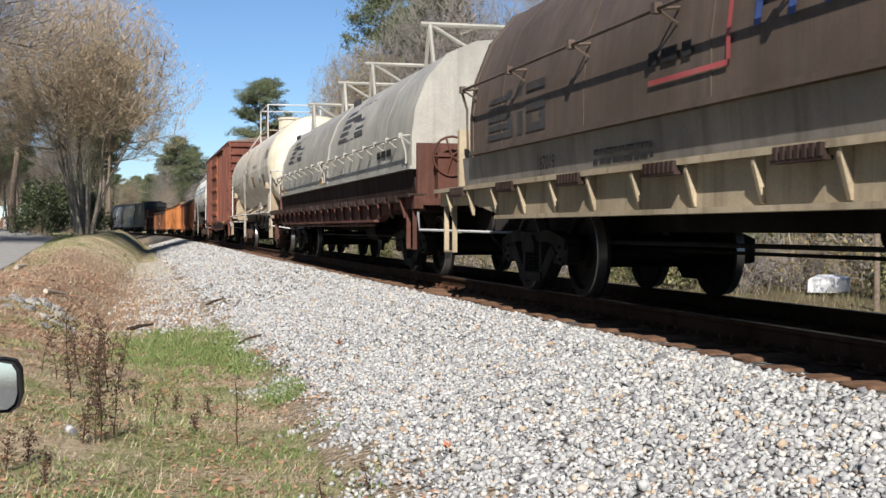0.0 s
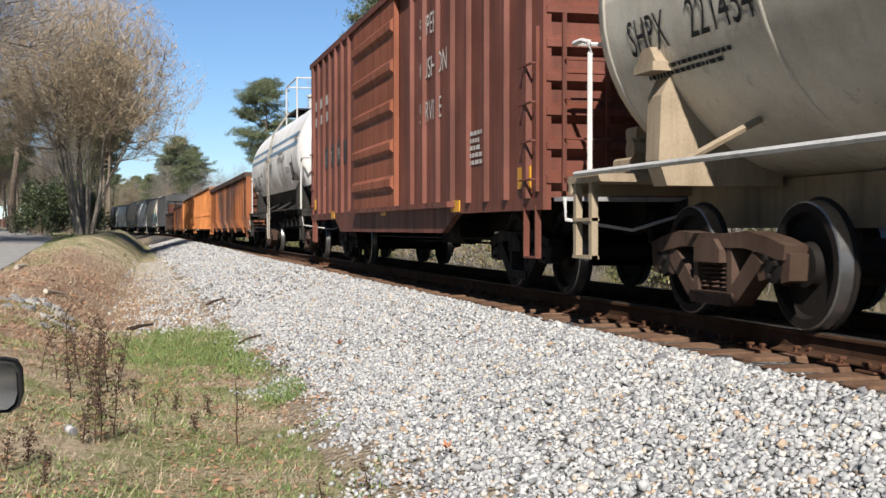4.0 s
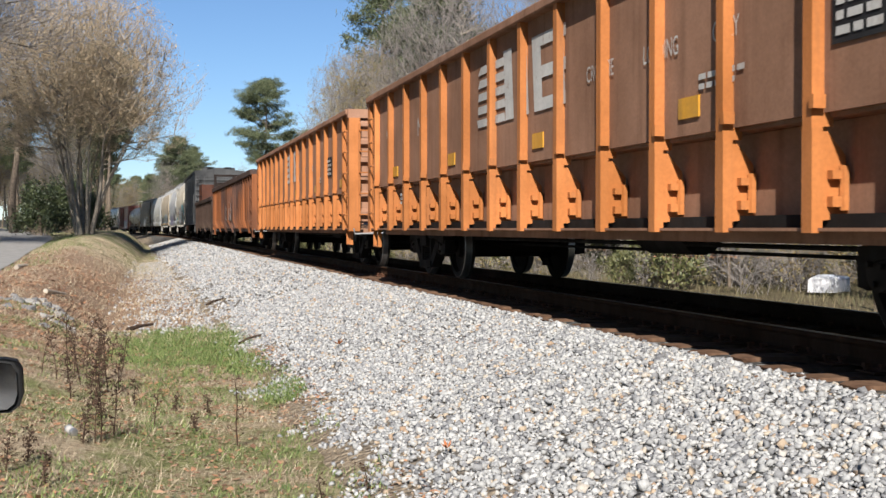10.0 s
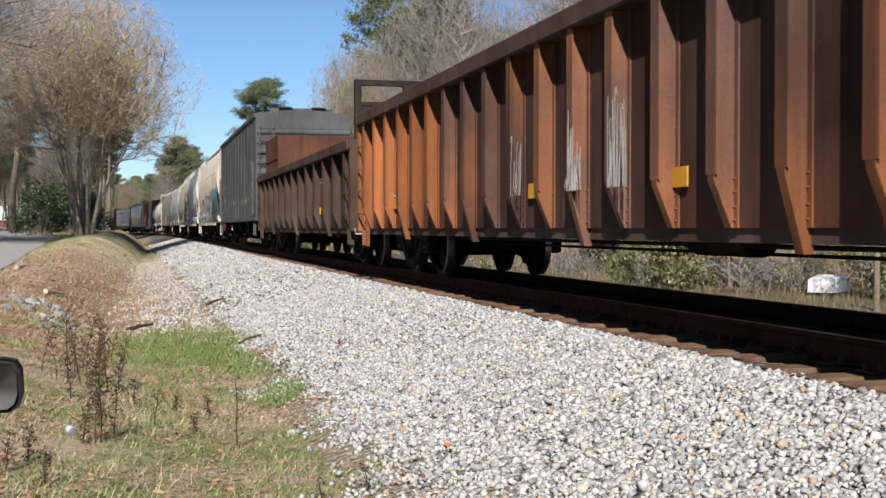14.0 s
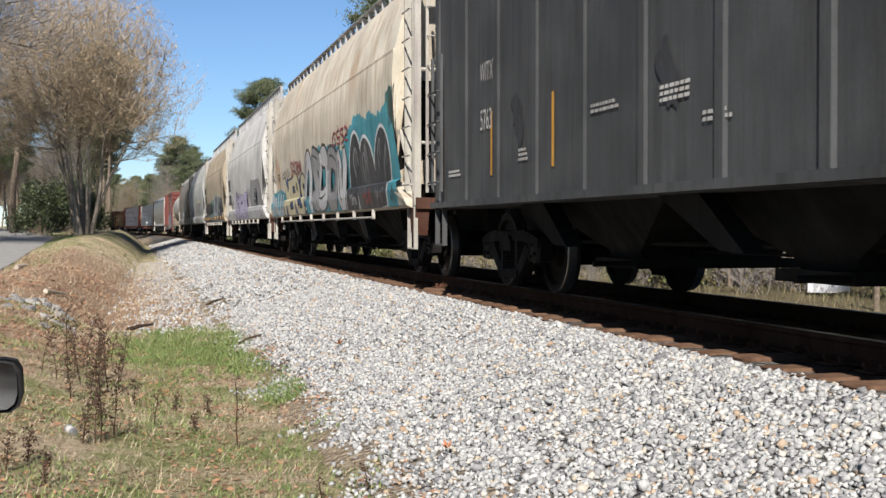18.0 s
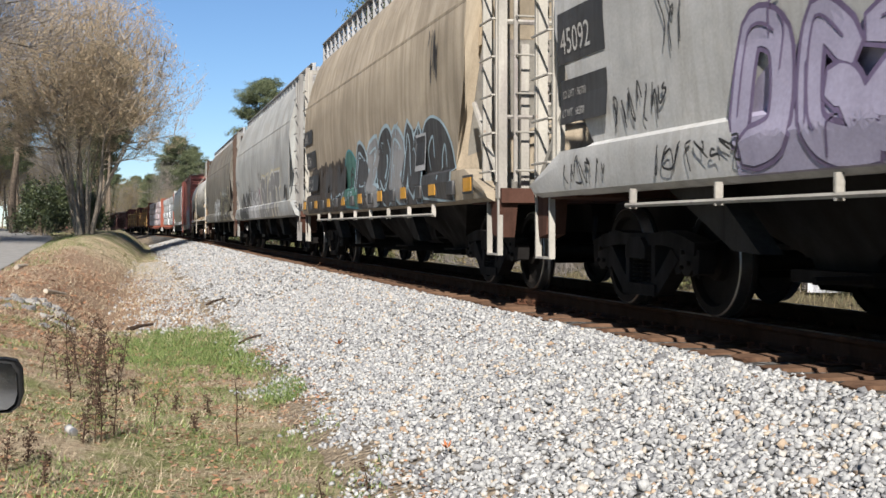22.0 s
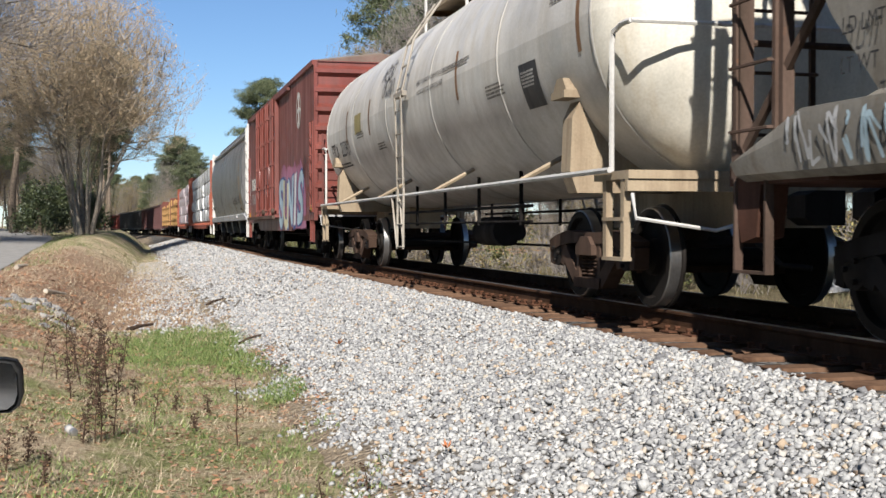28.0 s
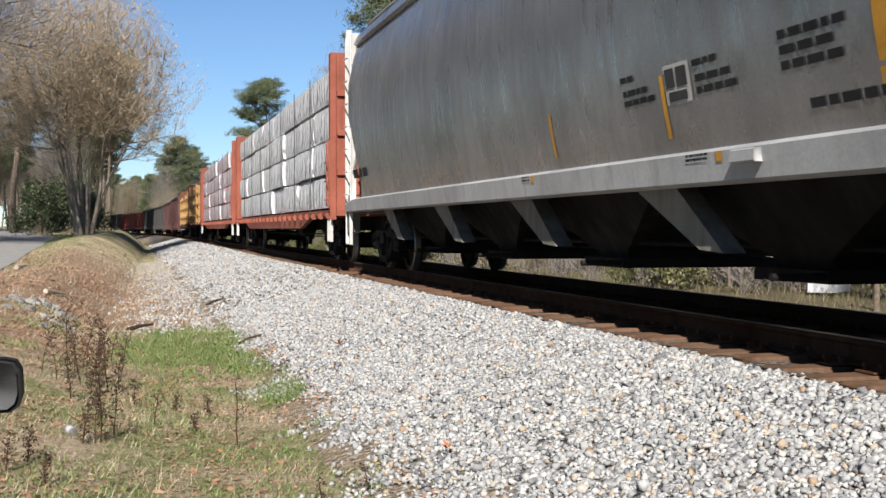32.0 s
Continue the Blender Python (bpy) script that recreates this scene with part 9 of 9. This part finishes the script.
for x_, y_, r_ in ((13.3, 3.13, 0.07), (7.3, 3.45, 0.04)):
    lf = Shape()
    for q in range(5):
        a_ = 2 * math.pi * q / 5
        lf.add([(0, 0, 0.0), (r_ * math.cos(a_ - 0.5) * 0.6, r_ * math.sin(a_ - 0.5) * 0.6, 0.02), (r_ * math.cos(a_), r_ * math.sin(a_), 0.05), (r_ * math.cos(a_ + 0.5) * 0.6, r_ * math.sin(a_ + 0.5) * 0.6, 0.02)], [(0, 1, 2, 3)])
    o = part("fallen_leaf", lf, LEAF_ORANGE, None, "", 0)
    o.matrix_basis = pose(x_, y_, (bed_z(y_) + 0.05 if y_ < 3.9 else ground_z(x_, y_) + 0.02), 12, -14, 40 * x_)
    tagged(o, "large curled orange-brown fallen leaf", "leaf")
# a drinks can thrown in the grass
CAN = plain("crushed aluminium can", (0.62, 0.64, 0.68), 0.3, 0.8, 0.2, 30, 0.2)
can = thing("drinks_can", "crushed silver drinks can in grass", "can")
part("can_body", Shape().lathe([(-0.058, 0.024), (-0.054, 0.031), (0.0, 0.029), (0.05, 0.032), (0.058, 0.025), (0.06, 0.022)], 16, "x", caps=True), CAN, can)
part("can_band", Shape().lathe([(-0.03, 0.0312), (0.0, 0.0300), (0.03, 0.0318)], 16, "x"), STENCIL, can, "pale printed band")
can.matrix_basis = pose(8.95, 5.79, ground_z(8.95, 5.79) + 0.03, 0, -10, 25)
# a white sheeted heap and a post beyond the track
SHEET = plain("weathered white sheet", (0.95, 0.95, 0.96), 0.6, 0, 0.3, 4, 0.6)
heap = Shape()
hr = random.Random(3)
rings = []
for k in range(7):
    t = k / 6
    x = -0.75 + 1.5 * t
    hh = (0.56, 0.62, 0.66, 0.52, 0.60, 0.56, 0.58)[k]
    rings.append([(x + hr.uniform(-0.05, 0.05), -0.4, 0.0), (x, -0.4, hh * 0.85), (x, -0.3, hh), (x, 0.3, hh * 0.96), (x, 0.44, hh * 0.8), (x + hr.uniform(-0.05, 0.05), 0.46, 0.0)])
heap.loft(rings)
o = part("covered_mound", heap, SHEET, None, "", 25)
tagged(o, "small heap under a weathered white sheet", "heap")
o.matrix_basis = pose(38.8, -19.1, ground_z(38.8, -19.1) + 0.12, 0, 0, -60)
for x, y, h in ((29.9, -15.0, 2.4), (47.0, -22.0, 2.0)):
    tagged(part("fence_post", Shape().lathe([(-0.2, 0.09), (h - 0.05, 0.085), (h, 0.06)], 10, "z", (x, y, ground_z(x, y)), True), BARK), "weathered round wooden post in grass", "post")

# ---- the parked car whose mirror shows ----
CAR_PAINT = plain("dark grey car paint", (0.035, 0.037, 0.04), 0.25, 0.2, 0.1, 3, 0.0)
RUBBER = plain("black rubber", (0.02, 0.02, 0.02), 0.7)
CAR_GLASS = plain("dark car glass", (0.02, 0.022, 0.025), 0.05)
MIRROR = bpy.data.materials.new("mirror glass")
MIRROR.use_nodes = True
mb = MIRROR.node_tree.nodes["Principled BSDF"]
mb.inputs["Base Color"].default_value, mb.inputs["Metallic"].default_value, mb.inputs["Roughness"].default_value = (0.9, 0.93, 0.97, 1), 1.0, 0.06
pc = thing("parked_car", "dark parked car with black side mirror on grass", "car")
cz = -0.86
body = []
for x, w, zl, zh in ((-4.3, 0.62, 0.45, 0.80), (-4.1, 0.80, 0.30, 0.95), (-2.6, 0.86, 0.22, 0.98), (0.6, 0.86, 0.22, 0.96), (1.5, 0.82, 0.24, 0.86), (1.95, 0.66, 0.32, 0.72), (2.05, 0.5, 0.40, 0.62)):
    body.append([(x, -w, zl), (x, -w - 0.02, (zl + zh) / 2), (x, -w + 0.06, zh), (x, w - 0.06, zh), (x, w + 0.02, (zl + zh) / 2), (x, w, zl)])
part("body", Shape().loft(body), CAR_PAINT, pc, "", 50)
cabin = []
for x, w, zh in ((-3.6, 0.62, 0.97), (-2.9, 0.62, 1.38), (-1.2, 0.62, 1.44), (-0.5, 0.6, 1.34), (0.35, 0.66, 0.96)):
    cabin.append([(x, -0.8, 0.93), (x, -w, zh), (x, w, zh), (x, 0.8, 0.93)])
part("cabin", Shape().loft(cabin), CAR_GLASS, pc, "dark glazed cabin", 30)
for x in (-3.3, 1.05):
    for sg in (1, -1):
        wv = part("wheel", Shape().lathe([(-0.1, 0.2), (-0.1, 0.3), (-0.07, 0.32), (0.07, 0.32), (0.1, 0.3), (0.1, 0.2)], 24, "y", (x, sg * 0.78, 0.32)), RUBBER, pc)
        part("rim", Shape().lathe([(0.08 * sg, 0.2), (0.06 * sg, 0.1), (0.09 * sg, 0.03)], 18, "y", (x, sg * 0.78, 0.32), True), CAN, wv)
hz = [(-0.115, -0.085), (0.08, -0.085), (0.105, -0.065), (0.115, -0.03), (0.112, 0.05), (0.095, 0.08), (0.06, 0.088), (-0.1, 0.088), (-0.118, 0.06), (-0.122, -0.06)]
MX, MY, MZ = 0.02, -1.06, 1.076
house = Shape().loft([[(MX + 0.0, MY - p * 0.93, MZ + q * 0.92) for p, q in hz], [(MX - 0.012, MY - p, MZ + q) for p, q in hz], [(MX + 0.05, MY - p, MZ + q) for p, q in hz], [(MX + 0.11, MY - p * 0.6, MZ + q * 0.6) for p, q in hz]])
house.tube([(MX + 0.05, MY + 0.08, MZ - 0.03), (MX + 0.08, -0.78, MZ - 0.10)], 0.035)
mh = part("mirror_housing", house, RUBBER, pc, "black side mirror housing", 40)
part("mirror_glass", Shape().loft([[(MX + 0.004, MY - p * 0.86, MZ + q * 0.86) for p, q in hz], [(MX - 0.022 + 0.05 * q + 0.1 * p, MY - p * 0.86, MZ + q * 0.86) for p, q in hz]]), MIRROR, mh, "mirror glass")
pc.matrix_basis = pose(4.02, 6.87, cz, 0, 0, 0)
# ---- ballast stones, nearest first ----
rng = np.random.default_rng(5)
CUBE_V = np.array([(x, y, z) for x in (-1, 1) for y in (-1, 1) for z in (-1, 1)]) * 0.72
CUBE_F = np.array([(0, 1, 3), (0, 3, 2), (4, 6, 7), (4, 7, 5), (0, 4, 5), (0, 5, 1), (2, 3, 7), (2, 7, 6), (0, 2, 6), (0, 6, 4), (1, 5, 7), (1, 7, 3)])
STONE_KINDS = []
for k in range(12):
    v = CUBE_V * rng.uniform(0.5, 1.2, (8, 3)) * np.array([1.0, rng.uniform(0.65, 0.95), rng.uniform(0.5, 0.8)])
    STONE_KINDS.append(v)


def random_turns(n):
    q = rng.normal(size=(n, 4))
    q /= np.linalg.norm(q, axis=1)[:, None]
    w, x, y, z = q.T
    return np.stack([1 - 2 * (y * y + z * z), 2 * (x * y - z * w), 2 * (x * z + y * w), 2 * (x * y + z * w), 1 - 2 * (x * x + z * z), 2 * (y * z - x * w),
                     2 * (x * z - y * w), 2 * (y * z + x * w), 1 - 2 * (x * x + y * y)], 1).reshape(n, 3, 3)


def fast_mesh(name, verts, faces, material):
    me = bpy.data.meshes.new(name)
    nf, k = faces.shape
    me.vertices.add(len(verts))
    me.vertices.foreach_set("co", verts.astype(np.float32).ravel())
    me.loops.add(nf * k)
    me.loops.foreach_set("vertex_index", faces.astype(np.int32).ravel())
    me.polygons.add(nf)
    me.polygons.foreach_set("loop_start", np.arange(0, nf * k, k, dtype=np.int32))
    me.update(calc_edges=True)
    me.materials.append(material)
    return me


def scatter_stones(n, x0, x1, lat0, lat1, r0, r1):
    x = rng.uniform(x0, x1, n)
    lat = rng.uniform(lat0, lat1, n)
    keep = np.array([not (l < 1.3 and rng.random() < 0.2) for l in lat])
    # the toe of the bed is ragged
    edge = np.array([3.95 + 0.45 * noise.noise((a * 0.8, 1, 7)) + 0.25 * noise.noise((a * 2.5, 1, 7)) for a in x])
    keep &= lat < edge + rng.exponential(0.08, n)
    thin = np.array([0.9 * noise.noise((a * 0.9, b * 1.5, 11)) + 0.4 * noise.noise((a * 4, b * 4, 12)) for a, b in zip(x, lat)])
    keep &= rng.random(n) < 1.15 - np.clip((lat - 3.15 + 0.9 * thin) / 1.0, 0.0, 0.97)
    x, lat = x[keep], lat[keep]
    n = len(x)
    r = rng.uniform(r0, r1, n) * np.where(rng.random(n) < 0.12, 1.35, 1.0)
    z = np.array([bed_z(min(l, 4.2)) for l in lat]) + np.where(lat < 1.36, -0.035 + r * rng.uniform(-0.6, 0.1, n), r * rng.uniform(-0.1, 0.55, n))
    z = np.where(lat > 4.0, np.maximum(z, np.array([ground_z(a, b) for a, b in zip(x, lat)]) + 0.2 * r), z)
    kinds = np.array(STONE_KINDS)[rng.integers(0, 12, n)]
    v = np.einsum("nij,nkj->nki", random_turns(n), kinds) * r[:, None, None]
    v[:, :, 2] *= 0.85
    v += np.stack([x, lat, z], 1)[:, None, :]
    f = CUBE_F[None] + (np.arange(n) * 8)[:, None, None]
    return v.reshape(-1, 3), f.reshape(-1, 3)


for n, x0, x1, r0, r1 in ((44000, 4.2, 12.0, 0.014, 0.032), (30000, 12.0, 22.0, 0.018, 0.035), (17000, 22.0, 46.0, 0.027, 0.046), (13000, 46.0, 112.0, 0.045, 0.08)):
    v, f = scatter_stones(n, x0, x1, 0.98, 4.6, r0, r1)
    tagged(new("ballast_stones", fast_mesh("ballast_stones", v, f, STONE)), "loose angular grey and tan crushed stones", "gravel", kind="stuff")
def spilled_stones(n, x0, x1):
    """Stones that have rolled off the bed on to the ditch side."""
    x = rng.uniform(x0, x1, n)
    lat = 4.0 + np.abs(rng.normal(0, 0.75, n))
    ok = lat < np.array([chain(a, DITCH_Y) for a in x]) + 0.2
    x, lat = x[ok], lat[ok]
    n = len(x)
    r = rng.uniform(0.018, 0.045, n)
    z = np.array([ground_z(a, b) for a, b in zip(x, lat)]) + 0.3 * r
    v = np.einsum("nij,nkj->nki", random_turns(n), np.array(STONE_KINDS)[rng.integers(0, 12, n)]) * r[:, None, None]
    v += np.stack([x, lat, z], 1)[:, None, :]
    return v.reshape(-1, 3), (CUBE_F[None] + (np.arange(n) * 8)[:, None, None]).reshape(-1, 3)


v, f = spilled_stones(4200, 19.0, 60.0)
tagged(new("spilled_stones", fast_mesh("spilled_stones", v, f, STONE)), "loose grey stones spilled down the ditch side", "gravel", kind="stuff")
shared = [fast_mesh("ballast_stone", v, CUBE_F, STONE) for v in STONE_KINDS]
bed_ob = bpy.data.objects["ballast"]
for k in range(280):
    o = new("ballast_stone", shared[k % 12])
    x, lat, r = rng.uniform(4.6, 9.0), rng.uniform(1.5, 3.9), rng.uniform(0.024, 0.042)
    o.parent = bed_ob
    o.matrix_basis = Matrix.LocRotScale((x, lat, bed_z(lat) + 0.5 * r), Euler(rng.uniform(0, 6.28, 3)), (r, r, r))
def car_pose(s, half):
    """The pose of a car whose centre is s metres along the track and whose pivots are half a wheelbase either way."""
    xa, ya, _ = track(s - half)
    xb, yb, _ = track(s + half)
    return pose((xa + xb) / 2, (ya + yb) / 2, 0, 0, 0, math.degrees(math.atan2(yb - ya, xb - xa)))


def motions():
    for car, start, half in CARS:
        walk(car, [(t, car_pose(start - SPEED * t, half)) for t in range(33)])
    spin = math.degrees(SPEED / WHEEL_R)
    for w, x, k in WHEELSETS:
        # a wheel turns while its car is near enough to see it turn, and at the clip's two ends
        meet = (CARS[k][1] + w.parent.location.x + x - 11.0) / SPEED
        t0, t1 = max(0.0, meet - SPIN_BEFORE), min(32.0, meet + 1.0)
        if t1 - t0 < 0.1:
            t0, t1 = 0.0, 0.1
        n = max(2, math.ceil((t1 - t0) * 15))
        times = [t0 + (t1 - t0) * i / n for i in range(n + 1)]
        rows = [(round(t * FPS) / FPS, Matrix.Translation((x, 0, WHEEL_R)) @ Matrix.Rotation(-radians(spin) * (round(t * FPS) / FPS - t0), 4, "Y")) for t in times]
        if rows[0][0] > 0.05:
            rows.insert(0, (0.0, rows[0][1]))
        if rows[-1][0] < 31.95:
            rows.append((32.0, rows[-1][1]))
        walk(w, rows)


SPIN_BEFORE = 4.0
motions()
